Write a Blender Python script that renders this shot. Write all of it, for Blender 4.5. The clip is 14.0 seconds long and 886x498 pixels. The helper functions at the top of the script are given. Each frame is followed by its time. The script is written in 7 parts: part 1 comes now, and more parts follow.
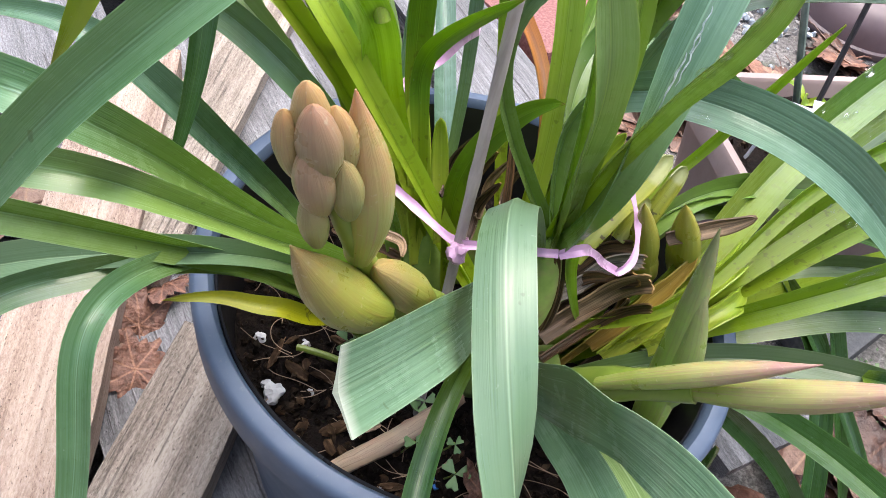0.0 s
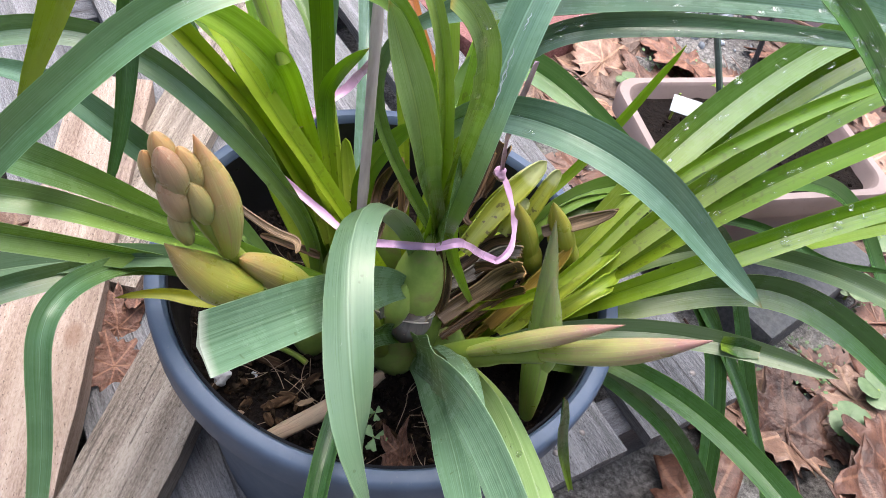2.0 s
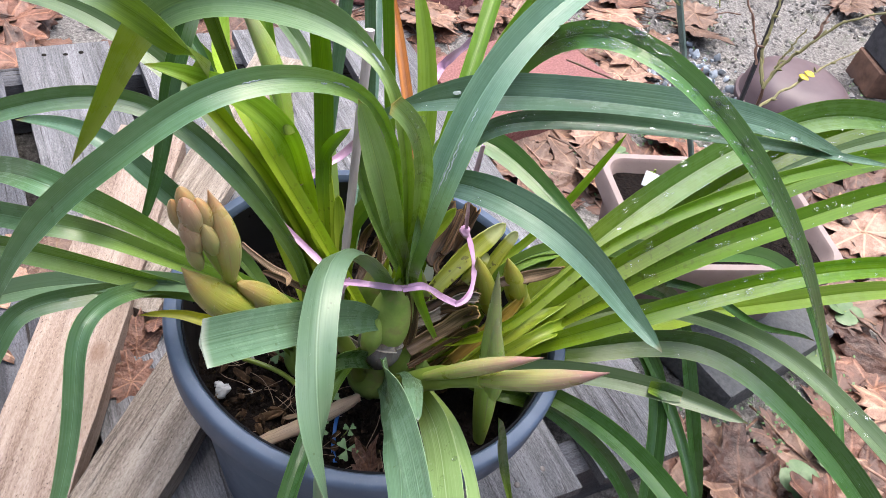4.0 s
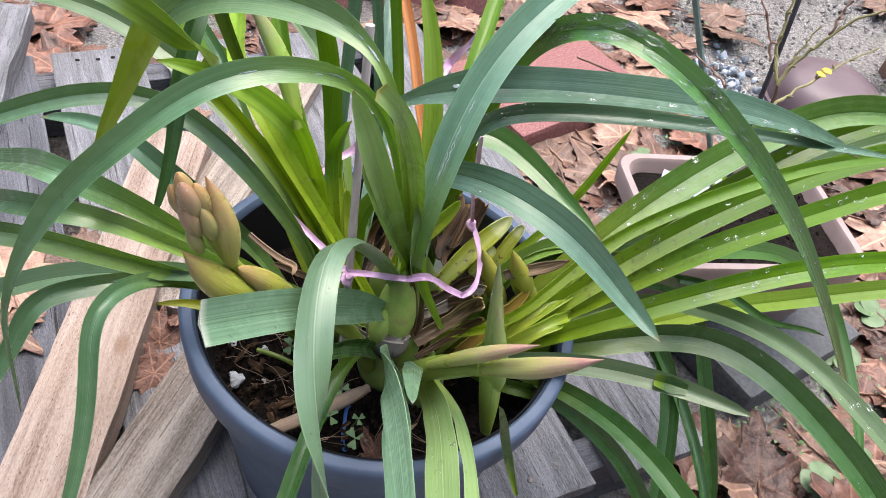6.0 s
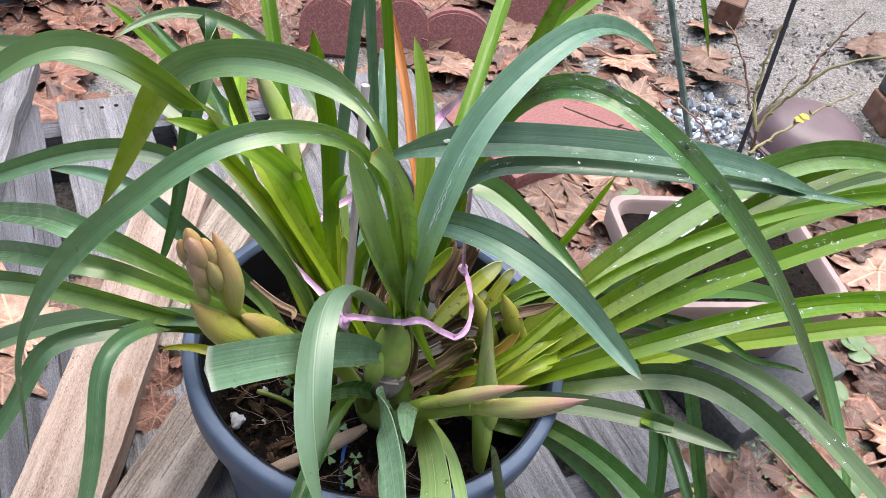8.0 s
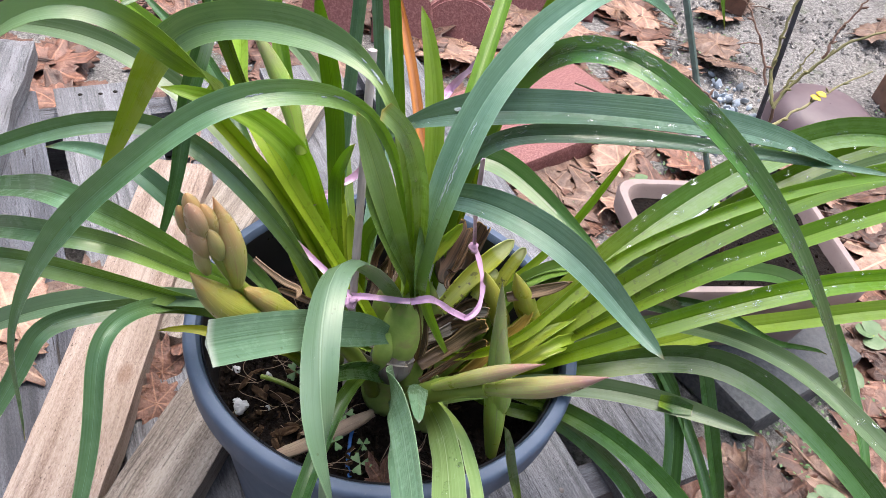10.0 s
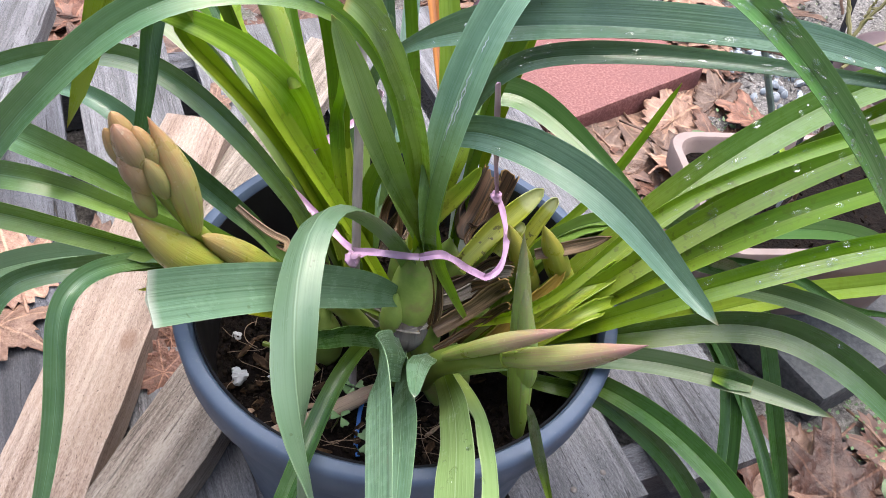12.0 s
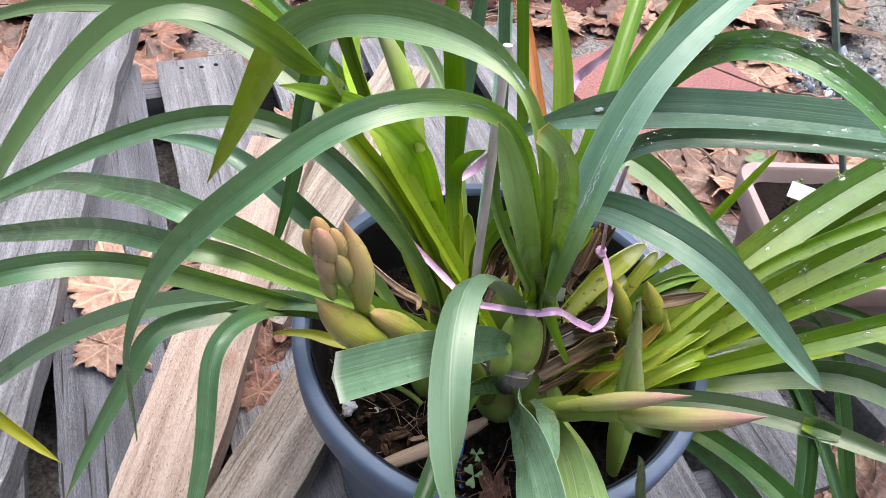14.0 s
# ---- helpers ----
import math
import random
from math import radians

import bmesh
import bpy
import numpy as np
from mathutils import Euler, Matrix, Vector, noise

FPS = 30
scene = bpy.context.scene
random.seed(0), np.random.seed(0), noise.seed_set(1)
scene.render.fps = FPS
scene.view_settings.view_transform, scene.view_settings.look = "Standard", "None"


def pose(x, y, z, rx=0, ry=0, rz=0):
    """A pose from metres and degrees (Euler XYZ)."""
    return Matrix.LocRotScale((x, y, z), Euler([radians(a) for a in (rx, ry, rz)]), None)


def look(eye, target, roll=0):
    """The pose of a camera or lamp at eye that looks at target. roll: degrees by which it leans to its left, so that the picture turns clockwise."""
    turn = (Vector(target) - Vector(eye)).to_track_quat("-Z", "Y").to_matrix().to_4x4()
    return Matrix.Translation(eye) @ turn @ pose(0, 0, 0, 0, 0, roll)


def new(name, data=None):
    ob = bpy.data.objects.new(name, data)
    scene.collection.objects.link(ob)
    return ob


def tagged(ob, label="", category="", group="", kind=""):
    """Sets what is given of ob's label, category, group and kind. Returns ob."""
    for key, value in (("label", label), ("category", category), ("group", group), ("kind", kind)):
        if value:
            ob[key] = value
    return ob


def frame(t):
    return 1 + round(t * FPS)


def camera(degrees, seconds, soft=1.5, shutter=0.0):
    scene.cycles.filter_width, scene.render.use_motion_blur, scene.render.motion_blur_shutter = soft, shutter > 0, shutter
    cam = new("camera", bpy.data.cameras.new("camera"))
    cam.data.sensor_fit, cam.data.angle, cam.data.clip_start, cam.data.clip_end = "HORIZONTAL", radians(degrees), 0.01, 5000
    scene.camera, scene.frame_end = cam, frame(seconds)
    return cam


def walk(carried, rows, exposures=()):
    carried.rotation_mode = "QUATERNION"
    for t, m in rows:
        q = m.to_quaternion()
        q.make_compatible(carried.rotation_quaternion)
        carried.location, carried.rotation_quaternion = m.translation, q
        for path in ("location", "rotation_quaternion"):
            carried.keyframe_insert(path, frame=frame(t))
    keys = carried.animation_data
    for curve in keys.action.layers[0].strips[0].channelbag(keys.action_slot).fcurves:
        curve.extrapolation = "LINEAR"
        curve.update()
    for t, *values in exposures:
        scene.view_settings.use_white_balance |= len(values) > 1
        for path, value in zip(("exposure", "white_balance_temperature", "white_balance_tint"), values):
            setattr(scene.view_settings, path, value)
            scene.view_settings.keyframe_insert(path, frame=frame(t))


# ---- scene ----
cam = camera(56.6, 14.0, 0.7)
ROWS = [
    (0, -0.0816, -0.3134, 0.7109, 39.70, -11.88, 3.46),
    (0.5, -0.0789, -0.3146, 0.7153, 40.09, -11.33, 4.29),
    (1, -0.0696, -0.3239, 0.7228, 40.24, -10.95, 3.48),
    (1.5, -0.0528, -0.3456, 0.7422, 40.14, -10.38, 2.57),
    (2, -0.0280, -0.3699, 0.7834, 40.36, -9.89, 2.14),
    (2.5, -0.0122, -0.4107, 0.8378, 41.53, -9.67, 2.60),
    (3, 0.0004, -0.4420, 0.8665, 43.39, -10.33, 4.40),
    (3.2, -0.0025, -0.4382, 0.8606, 43.48, -10.89, 4.92),
    (5.3, 0.0182, -0.4489, 0.8617, 43.98, -9.77, 6.75),
    (5.5, 0.0240, -0.4479, 0.8638, 43.85, -9.34, 7.43),
    (6, 0.0231, -0.4554, 0.8655, 43.87, -9.30, 7.43),
    (6.5, 0.0185, -0.4580, 0.8748, 43.90, -9.28, 7.33),
    (7, 0.0189, -0.4725, 0.8940, 44.81, -9.22, 7.27),
    (7.5, 0.0227, -0.4745, 0.8999, 45.89, -9.08, 7.11),
    (7.7, 0.0240, -0.4706, 0.8963, 46.21, -9.16, 7.00),
    (9.8, 0.0230, -0.4701, 0.8708, 46.81, -8.84, 6.96),
    (10, 0.0216, -0.4641, 0.8624, 46.28, -8.83, 6.84),
    (10.5, 0.0315, -0.4561, 0.8457, 45.32, -8.47, 7.10),
    (11, 0.0405, -0.4425, 0.8375, 44.62, -7.54, 8.12),
    (11.5, 0.0507, -0.4331, 0.8237, 44.20, -6.82, 8.92),
    (12, 0.0509, -0.4106, 0.7978, 44.04, -6.11, 9.54),
    (12.5, 0.0429, -0.4166, 0.8131, 43.57, -5.82, 10.13),
    (13, 0.0321, -0.4370, 0.8298, 43.18, -5.60, 10.45),
    (13.5, 0.0002, -0.4346, 0.8515, 42.85, -5.53, 10.81),
    (14, -0.0153, -0.4158, 0.8517, 42.78, -5.63, 11.62),
]
walk(cam, [(t, pose(x, y, z, rx, ry, rz)) for t, x, y, z, rx, ry, rz in ROWS], [(0, 1.55), (1.5, 1.46), (3, 1.33), (9, 1.33), (14, 1.36)])

# ---- light: hazy winter daylight ----
SUN_EL, SUN_ROT = radians(76), radians(20)
world = bpy.data.worlds.new("sky")
scene.world = world
world.use_nodes = True
wn = world.node_tree
sky = wn.nodes.new("ShaderNodeTexSky")
sky.sky_type, sky.sun_disc, sky.sun_elevation, sky.sun_rotation = "NISHITA", False, SUN_EL, SUN_ROT
sky.air_density, sky.dust_density = 1.0, 5.0
wn.nodes["Background"].inputs["Strength"].default_value = 0.17
wn.links.new(sky.outputs[0], wn.nodes["Background"].inputs["Color"])
sun = new("sun", bpy.data.lights.new("sun", "SUN"))
sun.data.energy, sun.data.angle, sun.data.color = 1.5, radians(70), (1.0, 0.97, 1.0)
SUN_FROM = Vector((math.sin(SUN_ROT) * math.cos(SUN_EL), math.cos(SUN_ROT) * math.cos(SUN_EL), math.sin(SUN_EL)))
sun.matrix_world = look(SUN_FROM * 10, (0, 0, 0))

# ---- materials ----
def material(name):
    m = bpy.data.materials.new(name)
    m.use_nodes = True
    nt = m.node_tree
    return m, nt, nt.nodes["Principled BSDF"], nt.nodes.new, nt.links.new


def ramp(nt, fac, *stops):
    r = nt.nodes.new("ShaderNodeValToRGB")
    while len(r.color_ramp.elements) < len(stops):
        r.color_ramp.elements.new(0.5)
    for e, (p, c) in zip(r.color_ramp.elements, stops):
        e.position, e.color = p, (*c, 1)
    nt.links.new(fac, r.inputs[0])
    return r.outputs[0]


def noise_fac(nt, scale, detail=4, stretch=None, coord="Object", rough=0.6):
    tc = nt.nodes.new("ShaderNodeTexCoord")
    n = nt.nodes.new("ShaderNodeTexNoise")
    n.inputs["Scale"].default_value, n.inputs["Detail"].default_value, n.inputs["Roughness"].default_value = scale, detail, rough
    src = tc.outputs[coord]
    if stretch:
        mp = nt.nodes.new("ShaderNodeMapping")
        mp.inputs["Scale"].default_value = stretch
        nt.links.new(src, mp.inputs["Vector"])
        src = mp.outputs[0]
    nt.links.new(src, n.inputs["Vector"])
    return n.outputs["Fac"]


def mix(nt, a, b, fac, mode="MIX"):
    x = nt.nodes.new("ShaderNodeMix")
    x.data_type, x.blend_type = "RGBA", mode
    for s, v in ((x.inputs[0], fac), (x.inputs[6], a), (x.inputs[7], b)):
        if isinstance(v, bpy.types.NodeSocket):
            nt.links.new(v, s)
        elif isinstance(v, (int, float)):
            s.default_value = v
        else:
            s.default_value = (*v, 1)
    return x.outputs[2]


def calc(nt, op, a, b=0.0):
    x = nt.nodes.new("ShaderNodeMath")
    x.operation = op
    for s, v in ((x.inputs[0], a), (x.inputs[1], b)):
        if isinstance(v, bpy.types.NodeSocket):
            nt.links.new(v, s)
        else:
            s.default_value = v
    return x.outputs[0]


def bump(nt, bsdf, height, strength=0.3, dist=0.002):
    b = nt.nodes.new("ShaderNodeBump")
    b.inputs["Strength"].default_value, b.inputs["Distance"].default_value = strength, dist
    nt.links.new(height, b.inputs["Height"])
    nt.links.new(b.outputs[0], bsdf.inputs["Normal"])


def leaf_material(name, dark, light, base, vein, rough=0.3, streak=0.35, lets_light=0.3, end=None, reach=0.42, spots=0.0, tip=(0.34, 0.2, 0.05), end_at=0.71, rib=0.4, wax=0.5):
    """A strap leaf: parallel veins along it, a paler midrib, a yellower base."""
    m, nt, bsdf, node, link = material(name)
    uv = node("ShaderNodeUVMap")
    uv.uv_map = "blade"
    sep = node("ShaderNodeSeparateXYZ")
    link(uv.outputs[0], sep.inputs[0])
    u, v = sep.outputs[0], sep.outputs[1]
    rnd = node("ShaderNodeObjectInfo").outputs["Random"]

    def streaks(scale, along, detail):
        mp = node("ShaderNodeMapping")
        mp.inputs["Scale"].default_value = (1.0, along, 1.0)
        link(uv.outputs[0], mp.inputs["Vector"])
        off = node("ShaderNodeCombineXYZ")
        link(calc(nt, "MULTIPLY", rnd, 37.0), off.inputs[2])
        link(off.outputs[0], mp.inputs["Location"])
        n1 = node("ShaderNodeTexNoise")
        n1.inputs["Scale"].default_value, n1.inputs["Detail"].default_value, n1.inputs["Roughness"].default_value = scale, detail, 0.7
        link(mp.outputs[0], n1.inputs["Vector"])
        return n1.outputs["Fac"]

    lines, broad = streaks(46.0, 0.05, 5.0), streaks(7.0, 0.12, 3.0)
    veins = calc(nt, "SINE", calc(nt, "ADD", calc(nt, "MULTIPLY", u, 130.0), calc(nt, "MULTIPLY", broad, 9.0)))
    fine = calc(nt, "ADD", calc(nt, "ADD", calc(nt, "MULTIPLY", lines, 0.12), calc(nt, "MULTIPLY", broad, 0.83)), calc(nt, "MULTIPLY", veins, 0.02))
    col = mix(nt, dark, light, ramp(nt, fine, (0.3 if rough < 0.5 else 0.4, (0, 0, 0)), (0.64 if rough < 0.5 else 0.56, (1, 1, 1))))
    blotch = noise_fac(nt, 14, 3)
    col = mix(nt, col, light, calc(nt, "MULTIPLY", ramp(nt, blotch, (0.45, (0, 0, 0)), (0.75, (1, 1, 1))), streak))
    # yellower towards the base
    col = mix(nt, col, base, ramp(nt, v, (0.0, (0.9, 0.9, 0.9)), (reach * 0.5, (0.55, 0.55, 0.55)), (reach, (0, 0, 0))))
    # midrib and margins
    mid = calc(nt, "ABSOLUTE", calc(nt, "SUBTRACT", u, 0.5))
    col = mix(nt, col, vein, ramp(nt, mid, (0.0, (rib,) * 3), (0.012, (rib * 0.5,) * 3), (0.022, (0, 0, 0))))
    col = mix(nt, col, (dark[0] * 0.7, dark[1] * 0.7, dark[2] * 0.7), ramp(nt, mid, (0.02, (0, 0, 0)), (0.03, (0.55, 0.55, 0.55)), (0.06, (0, 0, 0))))
    col = mix(nt, col, vein, ramp(nt, mid, (0.475, (0, 0, 0)), (0.495, (0.45, 0.45, 0.45))))
    if end:
        col = mix(nt, col, end, ramp(nt, v, (end_at, (0, 0, 0)), (end_at + 0.05, (0.95, 0.95, 0.95))))
    # old specks and nicks
    spk = noise_fac(nt, 230, 1, (1, 1, 1))
    col = mix(nt, col, (0.03, 0.035, 0.02), ramp(nt, spk, (0.74, (0, 0, 0)), (0.79, (0.45, 0.45, 0.45))))
    pale = noise_fac(nt, 420, 2)
    col = mix(nt, col, (0.55, 0.6, 0.5), ramp(nt, pale, (0.72, (0, 0, 0)), (0.78, (0.35, 0.35, 0.35))))
    if spots:
        old = noise_fac(nt, 170, 2, (1, 1, 1))
        col = mix(nt, col, (0.05, 0.028, 0.012), calc(nt, "MULTIPLY", ramp(nt, old, (0.60, (0, 0, 0)), (0.64, (1, 1, 1))), calc(nt, "MULTIPLY", ramp(nt, v, (0.3, (1, 1, 1)), (0.6, (0.1, 0.1, 0.1))), spots)))
    # withered tip
    col = mix(nt, col, tip, ramp(nt, v, (0.985, (0, 0, 0)), (1.0, (0.6, 0.6, 0.6))))
    hsv = node("ShaderNodeHueSaturation")
    link(col, hsv.inputs["Color"])
    link(calc(nt, "ADD", 0.8, calc(nt, "MULTIPLY", rnd, 0.4)), hsv.inputs["Value"])
    hsv.inputs["Saturation"].default_value = 1.02
    col = hsv.outputs[0]
    link(col, bsdf.inputs["Base Color"])
    bsdf.inputs["IOR"].default_value = 1.5
    bsdf.inputs["Coat Weight"].default_value, bsdf.inputs["Coat Roughness"].default_value = wax if rough < 0.4 else 0.0, rough * 0.9 + 0.06
    rr = ramp(nt, calc(nt, "ADD", calc(nt, "MULTIPLY", noise_fac(nt, 60, 3), 0.5), calc(nt, "MULTIPLY", lines, 0.5)), (0.3, (rough - 0.08,) * 3), (0.75, (rough + 0.14,) * 3))
    link(rr, bsdf.inputs["Roughness"])
    bump(nt, bsdf, calc(nt, "ADD", calc(nt, "MULTIPLY", veins, 0.05), calc(nt, "ADD", calc(nt, "MULTIPLY", lines, 0.15), calc(nt, "MULTIPLY", broad, 2.0))), 0.28, 0.001)
    tr = node("ShaderNodeBsdfTranslucent")
    warm = mix(nt, col, (0.55, 0.75, 0.05), 0.45)
    link(warm, tr.inputs["Color"])
    ms = node("ShaderNodeMixShader")
    ms.inputs[0].default_value = lets_light
    link(bsdf.outputs[0], ms.inputs[1])
    link(tr.outputs[0], ms.inputs[2])
    link(ms.outputs[0], nt.nodes["Material Output"].inputs["Surface"])
    return m


LEAF = {
    "blue": leaf_material("leaf_bluegreen", (0.071, 0.162, 0.101), (0.152, 0.269, 0.175), (0.239, 0.370, 0.067), (0.293, 0.448, 0.295), 0.26, 0.5, 0.28, None, 0.36, 0.15),
    "front": leaf_material("leaf_front", (0.082, 0.165, 0.099), (0.160, 0.270, 0.172), (0.068, 0.130, 0.052), (0.291, 0.420, 0.261), 0.24, 0.4, 0.25, None, 0.05, 0.0, (0.601, 0.600, 0.543)),
    "inner": leaf_material("leaf_inner", (0.16, 0.27, 0.09), (0.29, 0.41, 0.17), (0.32, 0.4, 0.06), (0.45, 0.52, 0.15), 0.26, 0.4, 0.4, None, 0.3, 0.1),
    "yellowtip": leaf_material("leaf_yellow_tip", (0.071, 0.168, 0.074), (0.157, 0.286, 0.155), (0.291, 0.420, 0.072), (0.291, 0.440, 0.288), 0.24, 0.5, 0.34, (0.427, 0.420, 0.024), 0.42, 0.1, end_at=0.86),
    "soft": leaf_material("leaf_soft_green", (0.142, 0.252, 0.148), (0.201, 0.319, 0.194), (0.217, 0.347, 0.067), (0.370, 0.515, 0.323), 0.3, 0.5, 0.28, None, 0.2, 0.0, (0.673, 0.672, 0.698), rib=0.8),
    "arch": leaf_material("leaf_arch", (0.071, 0.168, 0.074), (0.157, 0.286, 0.155), (0.326, 0.470, 0.080), (0.326, 0.493, 0.323), 0.24, 0.5, 0.34, None, 0.42, 0.1),
    "shine": leaf_material("leaf_shining", (0.213, 0.347, 0.134), (0.314, 0.448, 0.202), (0.403, 0.515, 0.134), (0.582, 0.694, 0.448), 0.2, 0.5, 0.3, None, 0.25),
    "teal": leaf_material("leaf_teal", (0.073, 0.16, 0.11), (0.16, 0.28, 0.19), (0.224, 0.358, 0.056), (0.291, 0.470, 0.336), 0.25, 0.5, 0.25, None, 0.3, 0.1),
    # the yellow-green end colour stands for light shining through the leaf
    "twisted": leaf_material("leaf_twisted", (0.095, 0.185, 0.078), (0.213, 0.336, 0.157), (0.336, 0.448, 0.067), (0.291, 0.448, 0.202), 0.28, 0.5, 0.3, (0.291, 0.370, 0.017), end_at=0.80),
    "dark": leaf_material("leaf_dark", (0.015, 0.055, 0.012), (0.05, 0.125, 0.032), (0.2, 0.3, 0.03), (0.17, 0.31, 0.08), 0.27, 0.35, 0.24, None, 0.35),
    "olivearch": leaf_material("leaf_olive_arch", (0.078, 0.157, 0.016), (0.202, 0.302, 0.039), (0.381, 0.470, 0.045), (0.246, 0.347, 0.067), 0.3, 0.4, 0.42, (0.179, 0.291, 0.146), 0.5, 0.1, end_at=0.62),
    "mid": leaf_material("leaf_mid", (0.213, 0.376, 0.038), (0.427, 0.603, 0.113), (0.502, 0.603, 0.050), (0.376, 0.526, 0.125), 0.28, 0.4, 0.56, None, 0.6, 0.2),
    "bright": leaf_material("leaf_bright", (0.065, 0.174, 0.010), (0.174, 0.322, 0.030), (0.348, 0.409, 0.026), (0.313, 0.435, 0.087), 0.36, 0.35, 0.46, None, 0.4, 0.5, wax=0.1),
    "fan": leaf_material("leaf_fan", (0.040, 0.119, 0.017), (0.135, 0.246, 0.063), (0.261, 0.301, 0.016), (0.214, 0.333, 0.095), 0.26, 0.4, 0.36, None, 0.42, 0.2, wax=0.15),
    "wetbright": leaf_material("leaf_wet_bright", (0.062, 0.167, 0.011), (0.158, 0.290, 0.022), (0.282, 0.352, 0.026), (0.264, 0.387, 0.070), 0.24, 0.4, 0.42, None, 0.4, wax=0.15),
    "wet": leaf_material("leaf_wet", (0.056, 0.168, 0.045), (0.157, 0.302, 0.101), (0.224, 0.336, 0.056), (0.246, 0.403, 0.168), 0.17, 0.5, 0.26),
    "pale": leaf_material("leaf_pale", (0.051, 0.119, 0.038), (0.187, 0.264, 0.145), (0.170, 0.255, 0.051), (0.357, 0.425, 0.255), 0.32, 0.65, 0.28),
    "yellow": leaf_material("leaf_yellowing", (0.36, 0.4, 0.01), (0.56, 0.55, 0.03), (0.2, 0.26, 0.03), (0.36, 0.42, 0.05), 0.36, 0.5, 0.4, None, 0.3, 1.0),
    "spotted": leaf_material("old_leaf_base", (0.220, 0.264, 0.022), (0.440, 0.462, 0.066), (0.176, 0.209, 0.033), (0.330, 0.363, 0.044), 0.36, 0.5, 0.3, (0.462, 0.495, 0.220), 0.4, 1.0),
    "sheath": leaf_material("leaf_base", (0.230, 0.368, 0.034), (0.460, 0.575, 0.069), (0.575, 0.609, 0.103), (0.345, 0.437, 0.057), 0.32, 0.5, 0.42, None, 0.7, 0.35),
    "orange": leaf_material("leaf_dead_orange", (0.22, 0.06, 0.012), (0.5, 0.19, 0.035), (0.35, 0.18, 0.05), (0.3, 0.08, 0.02), 0.5, 0.5, 0.35),
    "gold": leaf_material("sheath_golden", (0.2, 0.11, 0.02), (0.46, 0.32, 0.07), (0.24, 0.14, 0.04), (0.42, 0.34, 0.09), 0.42, 0.4, 0.2, None, 0.3, 0.15),
    "brown": leaf_material("sheath_brown", (0.008, 0.005, 0.003), (0.125, 0.07, 0.037), (0.03, 0.017, 0.01), (0.09, 0.05, 0.027), 0.62, 0.15, 0.03),
    "rust": leaf_material("sheath_rust", (0.015, 0.008, 0.004), (0.17, 0.092, 0.045), (0.06, 0.03, 0.015), (0.16, 0.08, 0.035), 0.55, 0.3, 0.15),
    "grey": leaf_material("sheath_grey", (0.06, 0.05, 0.045), (0.34, 0.31, 0.28), (0.12, 0.1, 0.08), (0.5, 0.45, 0.4), 0.7, 0.4, 0.1),
    "straw": leaf_material("sheath_straw", (0.04, 0.022, 0.012), (0.38, 0.26, 0.155), (0.08, 0.05, 0.03), (0.26, 0.17, 0.1), 0.55, 0.3, 0.1),
}


def plain(name, stops, scale=40, rough=0.6, stretch=None, relief=0.3, dist=0.002, second=None, metal=0.0, detail=5, island=False, gloss=0.5):
    m, nt, bsdf, node, link = material(name)
    f = noise_fac(nt, scale, detail, stretch)
    col = ramp(nt, f, *stops)
    if second:
        sc, c, lo, hi, amt = second
        col = mix(nt, col, c, calc(nt, "MULTIPLY", ramp(nt, noise_fac(nt, sc, 4), (lo, (0, 0, 0)), (hi, (1, 1, 1))), amt))
    if island:
        hs = node("ShaderNodeHueSaturation")
        link(col, hs.inputs["Color"])
        rnd = node("ShaderNodeNewGeometry").outputs["Random Per Island"] if island == "island" else node("ShaderNodeObjectInfo").outputs["Random"]
        link(calc(nt, "ADD", 0.62, calc(nt, "MULTIPLY", rnd, 0.75)), hs.inputs["Value"])
        col = hs.outputs[0]
    link(col, bsdf.inputs["Base Color"])
    link(ramp(nt, noise_fac(nt, scale * 1.7, 3), (0.3, (rough - 0.08,) * 3), (0.75, (rough + 0.1,) * 3)), bsdf.inputs["Roughness"])
    bsdf.inputs["Metallic"].default_value, bsdf.inputs["Specular IOR Level"].default_value = metal, gloss
    bump(nt, bsdf, f, relief, dist)
    return m


